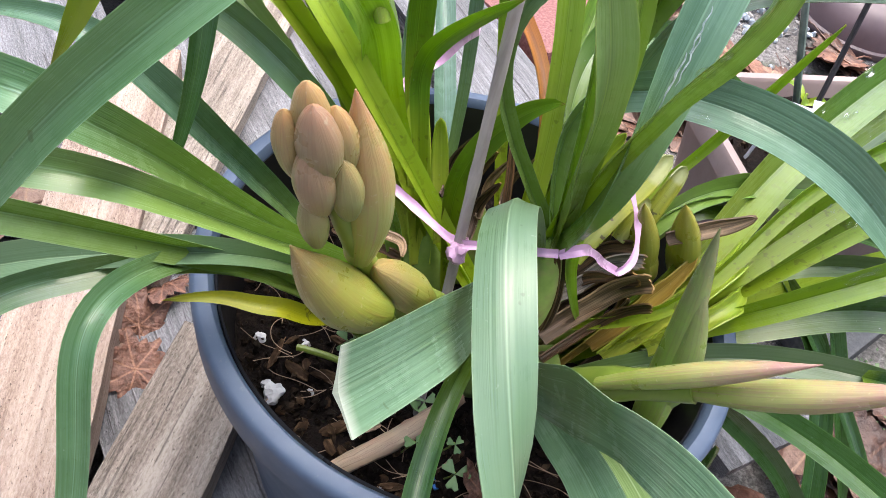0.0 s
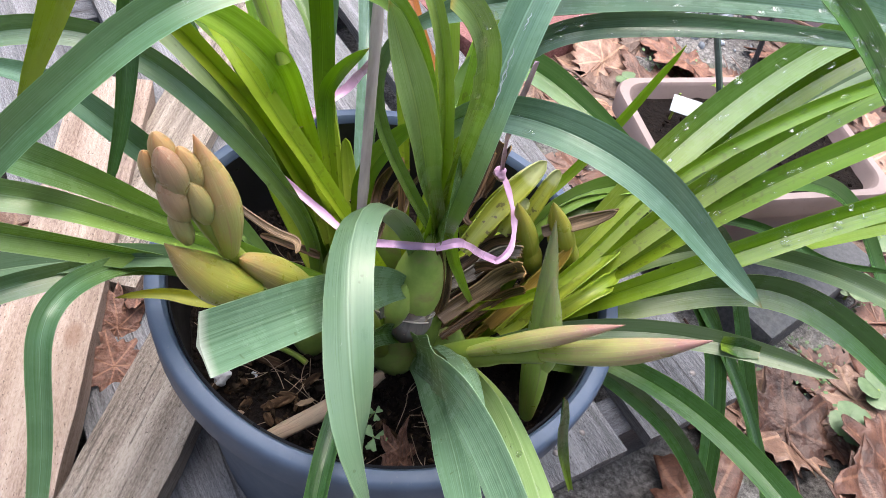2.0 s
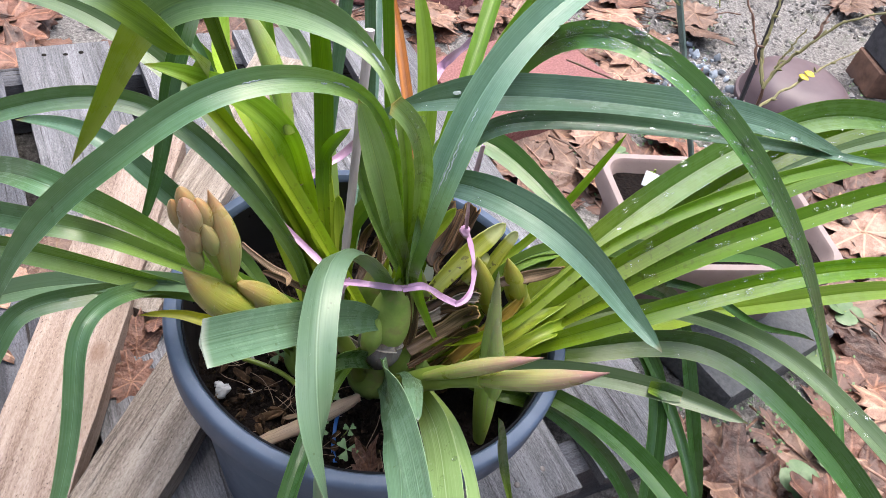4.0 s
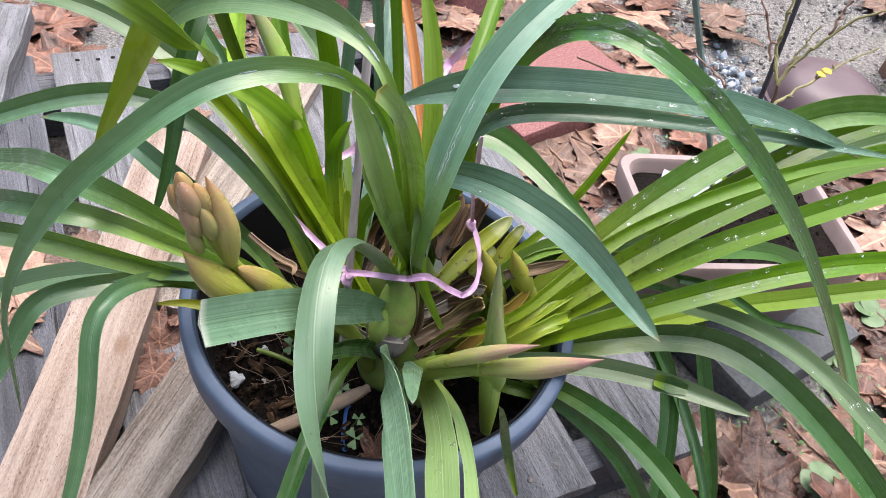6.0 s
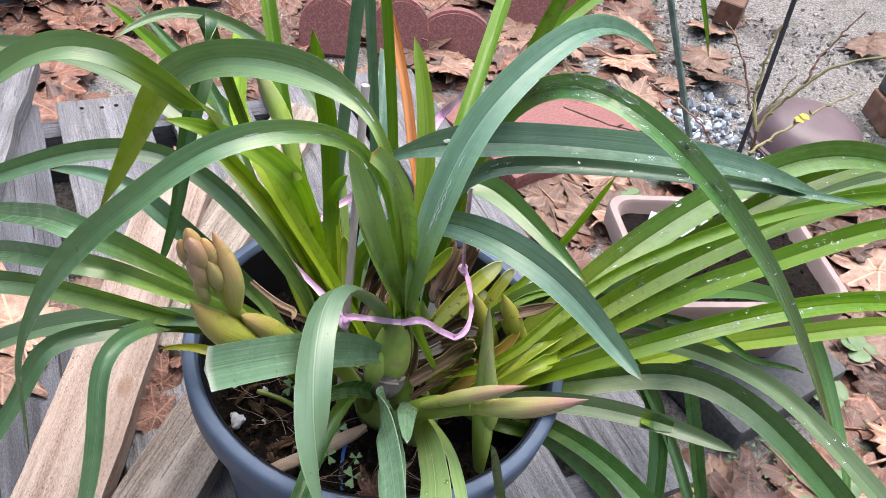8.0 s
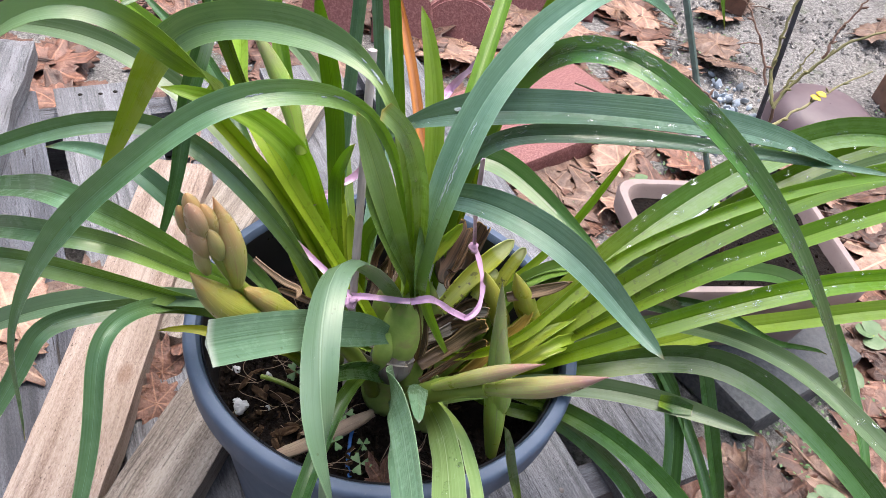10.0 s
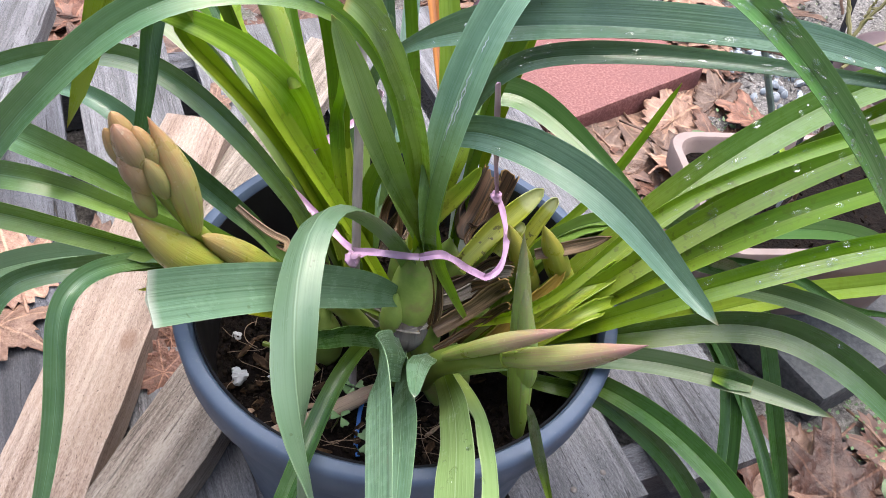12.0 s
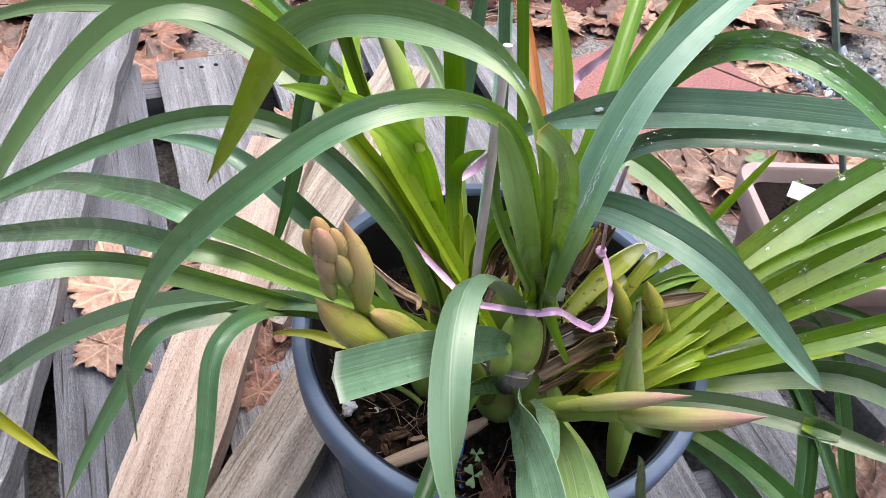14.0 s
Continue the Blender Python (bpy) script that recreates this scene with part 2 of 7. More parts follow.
def wood(name, dark, mid, light, rough=0.7, grain=1.0, stain=(0.05, 0.045, 0.04), stain_amt=0.5, cracks=1.0, knot=None):
    """Board with grain along its local x."""
    m, nt, bsdf, node, link = material(name)
    tc = node("ShaderNodeTexCoord")
    off = node("ShaderNodeVectorMath")
    off.operation = "ADD"
    cmb = node("ShaderNodeCombineXYZ")
    rnd = node("ShaderNodeObjectInfo").outputs["Random"]
    for i in range(3):
        link(calc(nt, "MULTIPLY", rnd, 7.0 + 5 * i), cmb.inputs[i])
    link(tc.outputs["Object"], off.inputs[0])
    link(cmb.outputs[0], off.inputs[1])
    mp = node("ShaderNodeMapping")
    mp.inputs["Scale"].default_value = (0.045, 1.0, 1.0)
    link(off.outputs[0], mp.inputs["Vector"])
    big = node("ShaderNodeTexNoise")
    big.inputs["Scale"].default_value, big.inputs["Detail"].default_value, big.inputs["Distortion"].default_value = 55 * grain, 4, 0.6
    fine = node("ShaderNodeTexNoise")
    fine.inputs["Scale"].default_value, fine.inputs["Detail"].default_value = 420 * grain, 3
    wv = node("ShaderNodeTexWave")
    wv.bands_direction = "Y"
    wv.inputs["Scale"].default_value, wv.inputs["Distortion"].default_value, wv.inputs["Detail"].default_value, wv.inputs["Detail Scale"].default_value = 11 * grain, 9.0, 3.0, 1.0
    for n in (big, fine, wv):
        link(mp.outputs[0], n.inputs["Vector"])
    g = calc(nt, "ADD", calc(nt, "MULTIPLY", big.outputs["Fac"], 0.55), calc(nt, "ADD", calc(nt, "MULTIPLY", fine.outputs["Fac"], 0.38), calc(nt, "MULTIPLY", wv.outputs["Fac"], 0.07)))
    grit = node("ShaderNodeTexNoise")
    grit.inputs["Scale"].default_value, grit.inputs["Detail"].default_value, grit.inputs["Roughness"].default_value = 700, 4, 0.75
    mp3 = node("ShaderNodeMapping")
    mp3.inputs["Scale"].default_value = (0.35, 1.0, 1.0)
    link(off.outputs[0], mp3.inputs["Vector"])
    link(mp3.outputs[0], grit.inputs["Vector"])
    g = calc(nt, "ADD", calc(nt, "MULTIPLY", g, 0.62), calc(nt, "MULTIPLY", grit.outputs["Fac"], 0.42))
    col = ramp(nt, g, (0.40, dark), (0.515, mid), (0.62, light))
    pit = noise_fac(nt, 520, 2, (0.5, 1, 1))
    pits = ramp(nt, pit, (0.28, (1, 1, 1)), (0.36, (0, 0, 0)))
    col = mix(nt, col, (dark[0] * 0.3, dark[1] * 0.3, dark[2] * 0.3), calc(nt, "MULTIPLY", pits, 0.8))
    blot = node("ShaderNodeTexNoise")
    blot.inputs["Scale"].default_value, blot.inputs["Detail"].default_value = 9, 5
    link(off.outputs[0], blot.inputs["Vector"])
    col = mix(nt, col, stain, calc(nt, "MULTIPLY", ramp(nt, blot.outputs["Fac"], (0.5, (0, 0, 0)), (0.72, (1, 1, 1))), stain_amt))
    # checks along the grain
    ck = node("ShaderNodeTexNoise")
    ck.inputs["Scale"].default_value, ck.inputs["Detail"].default_value = 260 * grain, 2
    mp2 = node("ShaderNodeMapping")
    mp2.inputs["Scale"].default_value = (0.03, 1.0, 1.0)
    link(off.outputs[0], mp2.inputs["Vector"])
    link(mp2.outputs[0], ck.inputs["Vector"])
    crack = ramp(nt, ck.outputs["Fac"], (0.32, (1, 1, 1)), (0.35, (0, 0, 0)))
    crack = calc(nt, "MULTIPLY", crack, cracks)
    col = mix(nt, col, (0.02, 0.016, 0.012), crack)
    if knot:
        far = node("ShaderNodeVectorMath")
        far.operation = "DISTANCE"
        sq = node("ShaderNodeMapping")
        sq.inputs["Scale"].default_value = (0.6, 1.0, 0.0)
        link(tc.outputs["Object"], sq.inputs["Vector"])
        link(sq.outputs[0], far.inputs[0])
        far.inputs[1].default_value = (knot[0] * 0.6, knot[1], 0)
        d = calc(nt, "ADD", far.outputs["Value"], calc(nt, "MULTIPLY", big.outputs["Fac"], 0.004))
        col = mix(nt, col, (0.2, 0.11, 0.07), ramp(nt, d, (0.004, (0.6, 0.6, 0.6)), (0.0075, (0.35, 0.35, 0.35)), (0.009, (1, 1, 1)), (0.0115, (0, 0, 0))))
    link(col, bsdf.inputs["Base Color"])
    bsdf.inputs["Roughness"].default_value = rough
    bump(nt, bsdf, calc(nt, "SUBTRACT", calc(nt, "SUBTRACT", g, calc(nt, "MULTIPLY", pits, 0.3)), calc(nt, "MULTIPLY", crack, 0.6)), 1.0, 0.004)
    return m


WOOD_GREY = wood("pallet_wood", (0.066, 0.067, 0.070), (0.152, 0.155, 0.166), (0.273, 0.277, 0.295), 0.65, 1.0, (0.081, 0.079, 0.084), 0.55, 0.55)
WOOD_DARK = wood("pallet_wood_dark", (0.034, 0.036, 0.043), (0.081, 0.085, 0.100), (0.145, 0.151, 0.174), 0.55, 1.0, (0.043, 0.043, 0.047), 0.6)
WOOD_NEW = wood("lumber_new", (0.190, 0.130, 0.099), (0.356, 0.269, 0.218), (0.482, 0.392, 0.332), 0.75, 0.8, (0.269, 0.206, 0.158), 0.35, 0.12, (-0.013, -0.025))
WOOD_OLD = wood("lumber_old", (0.116, 0.093, 0.074), (0.288, 0.242, 0.200), (0.446, 0.391, 0.335), 0.75, 1.1, (0.177, 0.153, 0.130), 0.4, 0.45)
PLASTIC = plain("pot_plastic", [(0.3, (0.052, 0.081, 0.136)), (0.7, (0.083, 0.121, 0.190))], 18, 0.55, None, 0.12, 0.001, (300, (0.138, 0.161, 0.184), 0.62, 0.72, 0.5))
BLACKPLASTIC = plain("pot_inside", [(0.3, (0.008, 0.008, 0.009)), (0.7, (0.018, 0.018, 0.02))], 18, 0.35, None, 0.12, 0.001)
SOIL = plain("soil", [(0.3, (0.002, 0.002, 0.002)), (0.55, (0.009, 0.006, 0.005)), (0.78, (0.028, 0.019, 0.013))], 160, 0.85, None, 0.9, 0.006, (30, (0.010, 0.007, 0.006), 0.4, 0.7, 0.6), gloss=0.12)
BARK = plain("bark_chip", [(0.3, (0.012, 0.007, 0.004)), (0.55, (0.055, 0.032, 0.018)), (0.75, (0.2, 0.13, 0.075))], 90, 0.8, (1, 3, 3), 0.7, 0.002, None, 0, 5, "object", gloss=0.12)
CRUMB = plain("soil_crumb", [(0.3, (0.005, 0.004, 0.003)), (0.58, (0.018, 0.012, 0.008)), (0.8, (0.10, 0.065, 0.04))], 60, 0.85, None, 0.6, 0.002, None, 0, 4, "island", gloss=0.12)
STICK = plain("dry_stick", [(0.3, (0.11, 0.07, 0.045)), (0.7, (0.36, 0.26, 0.18))], 50, 0.75, (0.1, 2, 2), 0.7, 0.001)
PERLITE = plain("perlite", [(0.3, (0.38, 0.39, 0.42)), (0.7, (0.66, 0.67, 0.7))], 140, 0.8, None, 0.6, 0.002)
BAMBOO = plain("stake_wood", [(0.3, (0.275, 0.237, 0.237)), (0.7, (0.537, 0.475, 0.475))], 60, 0.65, (2, 2, 0.06), 0.5, 0.001, (20, (0.175, 0.138, 0.125), 0.5, 0.7, 0.5))
RIBBON = plain("pink_ribbon", [(0.3, (0.480, 0.276, 0.444)), (0.7, (0.696, 0.456, 0.648))], 40, 0.3, None, 0.4, 0.001)
STEM = plain("stem_green", [(0.3, (0.13, 0.2, 0.025)), (0.7, (0.24, 0.3, 0.045))], 35, 0.4, (1, 1, 0.3), 0.2, 0.001)
BULB = plain("bulb_green", [(0.3, (0.162, 0.257, 0.047)), (0.7, (0.324, 0.432, 0.108))], 40, 0.42, None, 0.2, 0.001, (50, (0.270, 0.203, 0.108), 0.52, 0.66, 0.6))
TERRA = plain("planter_plastic", [(0.3, (0.230, 0.170, 0.162)), (0.7, (0.323, 0.255, 0.242))], 12, 0.5, None, 0.15, 0.001, (200, (0.170, 0.128, 0.119), 0.62, 0.72, 0.4))
PURPLE = plain("round_pot_plastic", [(0.3, (0.085, 0.06, 0.067)), (0.7, (0.14, 0.1, 0.11))], 10, 0.5, None, 0.15, 0.001)
CONCRETE = plain("paver", [(0.3, (0.052, 0.058, 0.065)), (0.7, (0.117, 0.126, 0.135))], 160, 0.85, None, 0.5, 0.002, (9, (0.080, 0.080, 0.086), 0.45, 0.7, 0.6))
RED = plain("red_concrete", [(0.3, (0.142, 0.052, 0.048)), (0.5, (0.209, 0.085, 0.081)), (0.7, (0.314, 0.152, 0.142))], 260, 0.75, None, 0.4, 0.002, (9, (0.162, 0.067, 0.067), 0.5, 0.72, 0.5))
BRICK = plain("brown_brick", [(0.3, (0.09, 0.05, 0.035)), (0.7, (0.2, 0.11, 0.075))], 40, 0.8, None, 0.5, 0.002, (10, (0.06, 0.05, 0.05), 0.5, 0.7, 0.7), 0, 5, "object")
CHARCOAL = plain("charcoal_brick", [(0.3, (0.045, 0.045, 0.05)), (0.7, (0.1, 0.1, 0.11))], 60, 0.85, None, 0.5, 0.002)
PEBBLE = plain("pebble", [(0.3, (0.190, 0.223, 0.257)), (0.7, (0.456, 0.513, 0.570))], 40, 0.6, None, 0.2, 0.001, None, 0, 4, "island")
TWIG = plain("twig_green", [(0.3, (0.15, 0.14, 0.06)), (0.7, (0.27, 0.25, 0.11))], 60, 0.6, None, 0.3, 0.001)
TWIGBR = plain("twig_brown", [(0.3, (0.13, 0.07, 0.05)), (0.7, (0.26, 0.16, 0.12))], 60, 0.65, None, 0.3, 0.001)
ROD = plain("green_rod", [(0.3, (0.1, 0.16, 0.14)), (0.7, (0.22, 0.3, 0.27))], 60, 0.35, None, 0.3, 0.001)
BLACKROD = plain("black_rod", [(0.3, (0.02, 0.02, 0.025)), (0.7, (0.05, 0.05, 0.06))], 60, 0.4, None, 0.3, 0.001)
YELLOWLEAF = plain("tiny_yellow_leaf", [(0.3, (0.5, 0.36, 0.02)), (0.7, (0.62, 0.5, 0.04))], 60, 0.5)
SCRATCH_GLINT = plain("leaf_scratch_glint", [(0.3, (0.2, 0.27, 0.24)), (0.7, (0.48, 0.54, 0.54))], 300, 0.35)
TAG = plain("white_tag", [(0.3, (0.62, 0.68, 0.76)), (0.7, (0.72, 0.77, 0.83))], 12, 0.4, None, 0.1, 0.001)
BLUE = plain("blue_string", [(0.3, (0.01, 0.09, 0.35)), (0.7, (0.03, 0.16, 0.5))], 60, 0.5, None, 0.1, 0.001)
CLOVER = plain("clover_green", [(0.3, (0.07, 0.15, 0.05)), (0.7, (0.14, 0.24, 0.1))], 90, 0.5, None, 0.2, 0.001)
WEED = plain("weed_bluegreen", [(0.3, (0.068, 0.128, 0.051)), (0.7, (0.135, 0.208, 0.096))], 60, 0.5, None, 0.2, 0.001)
NAIL = plain("nail_steel", [(0.3, (0.16, 0.14, 0.13)), (0.7, (0.3, 0.28, 0.27))], 90, 0.5, None, 0.2, 0.001, None, 0.8)
WATER, nt_, bs_, node_, link_ = material("water")
glint_, clear_, fres_, both_ = node_("ShaderNodeBsdfGlossy"), node_("ShaderNodeBsdfTransparent"), node_("ShaderNodeFresnel"), node_("ShaderNodeMixShader")
glint_.inputs["Roughness"].default_value, fres_.inputs["IOR"].default_value = 0.04, 1.5
clear_.inputs["Color"].default_value = (1, 1, 1, 1)
link_(calc(nt_, "MINIMUM", fres_.outputs[0], 0.3), both_.inputs[0]), link_(clear_.outputs[0], both_.inputs[1]), link_(glint_.outputs[0], both_.inputs[2])
link_(both_.outputs[0], nt_.nodes["Material Output"].inputs["Surface"])
nt_.nodes.remove(bs_)
HOLE = plain("nail_hole", [(0.3, (0.01, 0.009, 0.008)), (0.7, (0.02, 0.017, 0.015))], 90, 0.9, gloss=0.12)


def litter_material(name, a, b, c):
    m, nt, bsdf, node, link = material(name)
    f = noise_fac(nt, 9, 4)
    fine = noise_fac(nt, 160, 3)
    col = ramp(nt, calc(nt, "ADD", calc(nt, "MULTIPLY", f, 0.8), calc(nt, "MULTIPLY", fine, 0.2)), (0.32, a), (0.5, b), (0.68, c))
    uv = node("ShaderNodeUVMap")
    uv.uv_map = "blade"
    sep = node("ShaderNodeSeparateXYZ")
    link(uv.outputs[0], sep.inputs[0])
    ang = calc(nt, "ARCTAN2", sep.outputs[1], sep.outputs[0])
    turn = calc(nt, "FRACT", calc(nt, "ADD", calc(nt, "DIVIDE", calc(nt, "SUBTRACT", ang, radians(38)), radians(52)), 10.5))
    ln = node("ShaderNodeVectorMath")
    ln.operation = "LENGTH"
    link(uv.outputs[0], ln.inputs[0])
    rib = calc(nt, "MULTIPLY", calc(nt, "ABSOLUTE", calc(nt, "SUBTRACT", turn, 0.5)), ln.outputs["Value"])
    col = mix(nt, col, (c[0] * 1.15, c[1] * 1.1, c[2] * 1.0), ramp(nt, rib, (0.006, (0.8, 0.8, 0.8)), (0.014, (0, 0, 0))))
    vor = node("ShaderNodeTexVoronoi")
    vor.feature = "DISTANCE_TO_EDGE"
    vor.inputs["Scale"].default_value = 13
    link(uv.outputs[0], vor.inputs["Vector"])
    col = mix(nt, col, (a[0] * 0.7, a[1] * 0.7, a[2] * 0.7), ramp(nt, vor.outputs["Distance"], (0.0, (0.35, 0.35, 0.35)), (0.03, (0, 0, 0))))
    hs = node("ShaderNodeHueSaturation")
    rnd = node("ShaderNodeObjectInfo").outputs["Random"]
    link(col, hs.inputs["Color"])
    link(calc(nt, "ADD", 0.38, calc(nt, "MULTIPLY", rnd, 0.8)), hs.inputs["Value"])
    link(hs.outputs[0], bsdf.inputs["Base Color"])
    bsdf.inputs["Roughness"].default_value = 0.5
    bump(nt, bsdf, calc(nt, "ADD", calc(nt, "MULTIPLY", f, 2.0), calc(nt, "MULTIPLY", vor.outputs["Distance"], 0.6)), 0.6, 0.004)
    return m


LITTER = litter_material("fallen_leaf", (0.133, 0.068, 0.044), (0.257, 0.148, 0.103), (0.400, 0.262, 0.191))
LITTER_WET = litter_material("fallen_leaf_wet", (0.053, 0.023, 0.015), (0.151, 0.069, 0.046), (0.265, 0.139, 0.095))


def ground_material():
    m, nt, bsdf, node, link = material("ground")
    f = noise_fac(nt, 150, 8, None, "Object", 0.8)
    g = noise_fac(nt, 5, 5)
    col = ramp(nt, f, (0.36, (0.06, 0.057, 0.055)), (0.5, (0.23, 0.22, 0.21)), (0.64, (0.48, 0.465, 0.44)))
    col = mix(nt, col, (0.035, 0.028, 0.024), ramp(nt, g, (0.5, (0, 0, 0)), (0.66, (0.6, 0.6, 0.6))))
    moss = noise_fac(nt, 12, 4)
    col = mix(nt, col, (0.07, 0.1, 0.04), ramp(nt, moss, (0.58, (0, 0, 0)), (0.7, (0.6, 0.6, 0.6))))
    link(col, bsdf.inputs["Base Color"])
    bsdf.inputs["Roughness"].default_value = 0.85
    bump(nt, bsdf, f, 0.9, 0.01)
    return m


GROUND = ground_material()


# ---- builders ----
def link_mesh(name, bm, mat, smooth=True):
    me = bpy.data.meshes.new(name)
    bmesh.ops.recalc_face_normals(bm, faces=bm.faces)
    bm.to_mesh(me)
    bm.free()
    me.materials.append(mat)
    if smooth:
        me.polygons.foreach_set("use_smooth", [True] * len(me.polygons))
        me.set_sharp_from_angle(angle=radians(42))
    return new(name, me)


def part(name, bm, mat, parent, label="", smooth=True):
    ob = link_mesh(name, bm, mat, smooth)
    ob.parent = parent
    return tagged(ob, label)


def thing(name, place, label, category, group="", kind=""):
    ob = new(name)
    ob.empty_display_size = 0.02
    ob.matrix_world = place if isinstance(place, Matrix) else Matrix.Translation(place)
    return tagged(ob, label, category, group, kind)


def bspline(ctrl, n):
    """Points along a clamped cubic B-spline."""
    c = [Vector(p) for p in ctrl]
    k, m = 3, len(c)
    kn = [0.0] * k + [i / (m - k) for i in range(m - k + 1)] + [1.0] * k
    out = []
    for j in range(n + 1):
        t = min(j / n, 1 - 1e-9)
        s = max(i for i in range(k, m) if kn[i] <= t)
        d = [c[i].copy() for i in range(s - k, s + 1)]
        for r in range(1, k + 1):
            for i in range(k, r - 1, -1):
                lo, hi = kn[s - k + i], kn[s + 1 + i - r]
                a = (t - lo) / (hi - lo) if hi > lo else 0.0
                d[i] = d[i - 1] * (1 - a) + d[i] * a
        out.append(d[k])
    return out


FACE = Vector((0.05, -0.6, 0.8)).normalized()


def ribbon_mesh(pts, widths, thick=0.0009, keel=0.12, face=FACE, twist=(0, 0), wave=0.0, seed=0):
    """A strap with a keeled cross-section along pts; twist: degrees at its base and its end."""
    bm = bmesh.new()
    uvl = bm.loops.layers.uv.new("blade")
    n, cols = len(pts), 7
    up = None
    rows_t, rows_b = [], []
    rng = random.Random(seed)
    ph = rng.uniform(0, 6)
    for i, p in enumerate(pts):
        tan = (pts[min(i + 1, n - 1)] - pts[max(i - 1, 0)]).normalized()
        want = face - tan * face.dot(tan)
        if want.length < 0.25 and up is not None:
            want = up - tan * up.dot(tan)
        want.normalize()
        if up is not None:
            keep = (up - tan * up.dot(tan)).normalized()
            want = (keep * 0.75 + want * 0.25).normalized()
        up = want
        f = i / (n - 1)
        ang = radians(twist[0] * (1 - f) + twist[1] * f)
        nrm = Matrix.Rotation(ang, 3, tan) @ up
        side = tan.cross(nrm).normalized()
        w = widths[i]
        top, bot = [], []
        for c in range(cols):
            u = c / (cols - 1) * 2 - 1
            lift = (abs(u) ** 1.05) * w * keel * (1 + 1.6 * max(0.0, 1 - f / 0.3)) + wave * w * math.sin(f * 17 + ph + u * 1.2) * abs(u)
            q = p + side * (u * w / 2) + nrm * lift
            th = thick * (1.0 - 0.55 * abs(u)) + (thick * 0.8 if c == cols // 2 else 0)
            top.append(bm.verts.new(q + nrm * th * 0.5))
            bot.append(bm.verts.new(q - nrm * th * 0.5))
        rows_t.append(top)
        rows_b.append(bot)

    def quad(vs, uvs):
        fc = bm.faces.new(vs)
        for lp, x in zip(fc.loops, uvs):
            lp[uvl].uv = x

    for i in range(n - 1):
        v0, v1 = i / (n - 1), (i + 1) / (n - 1)
        for c in range(cols - 1):
            u0, u1 = c / (cols - 1), (c + 1) / (cols - 1)
            uvs = ((u0, v0), (u1, v0), (u1, v1), (u0, v1))
            quad((rows_t[i][c], rows_t[i][c + 1], rows_t[i + 1][c + 1], rows_t[i + 1][c]), uvs)
            quad((rows_b[i + 1][c], rows_b[i + 1][c + 1], rows_b[i][c + 1], rows_b[i][c]), ((u0, v1), (u1, v1), (u1, v0), (u0, v0)))
        for c, u in ((0, 0.0), (cols - 1, 1.0)):
            quad((rows_t[i][c], rows_t[i + 1][c], rows_b[i + 1][c], rows_b[i][c]), ((u, v0), (u, v1), (u, v1), (u, v0)))
    for i, v in ((0, 0.0), (n - 1, 1.0)):
        for c in range(cols - 1):
            u0, u1 = c / (cols - 1), (c + 1) / (cols - 1)
            quad((rows_t[i][c], rows_t[i][c + 1], rows_b[i][c + 1], rows_b[i][c]), ((u0, v), (u1, v), (u1, v), (u0, v)))
    return bm


def curl_mesh(pts, widths, arc, thick=0.0007, face=FACE, ragged=0.0, seed=0):
    """A sheath rolled to an arc of so many degrees round its axis, with a torn far end."""
    bm = bmesh.new()
    uvl = bm.loops.layers.uv.new("blade")
    n, cols = len(pts), 11
    rng = random.Random(seed)
    tear = [rng.uniform(-1, 0.15) * ragged for _ in range(cols)]
    rows_t, rows_b = [], []
    for i, p in enumerate(pts):
        tan = (pts[min(i + 1, n - 1)] - pts[max(i - 1, 0)]).normalized()
        up = (face - tan * face.dot(tan)).normalized()
        side = tan.cross(up).normalized()
        w, f = widths[i], i / (n - 1)
        a = radians(arc) * (1.0 + 0.12 * math.sin(f * 7 + seed))
        r = w / max(a, 0.3) * (1 if a < 3.2 else 1.25)
        top, bot = [], []
        for c in range(cols):
            th = (c / (cols - 1) - 0.5) * a
            crumple = 1 + (0.3 if ragged else 0.05) * noise.noise(Vector((c * 0.35, f * 2.5, seed * 3.1)))
            d = side * math.sin(th) - up * math.cos(th)
            q = p + up * r * 0.5 + d * r * crumple + tan * tear[c] * max(0.0, (f - 0.6) / 0.4)
            top.append(bm.verts.new(q - d * thick * 0.5))
            bot.append(bm.verts.new(q + d * thick * 0.5))
        rows_t.append(top)
        rows_b.append(bot)

    def quad(vs, uvs):
        fc = bm.faces.new(vs)
        for lp, x in zip(fc.loops, uvs):
            lp[uvl].uv = x

    for i in range(n - 1):
        v0, v1 = i / (n - 1), (i + 1) / (n - 1)
        for c in range(cols - 1):
            u0, u1 = c / (cols - 1), (c + 1) / (cols - 1)
            quad((rows_t[i][c], rows_t[i][c + 1], rows_t[i + 1][c + 1], rows_t[i + 1][c]), ((u0, v0), (u1, v0), (u1, v1), (u0, v1)))
            quad((rows_b[i + 1][c], rows_b[i + 1][c + 1], rows_b[i][c + 1], rows_b[i][c]), ((u0, v1), (u1, v1), (u1, v0), (u0, v0)))
        for c, u in ((0, 0.0), (cols - 1, 1.0)):
            quad((rows_t[i][c], rows_t[i + 1][c], rows_b[i + 1][c], rows_b[i][c]), ((u, v0), (u, v1), (u, v1), (u, v0)))
    for i, v in ((0, 0.0), (n - 1, 1.0)):
        for c in range(cols - 1):
            u0, u1 = c / (cols - 1), (c + 1) / (cols - 1)
            quad((rows_t[i][c], rows_t[i][c + 1], rows_b[i][c + 1], rows_b[i][c]), ((u0, v), (u1, v), (u1, v), (u0, v)))
    return bm


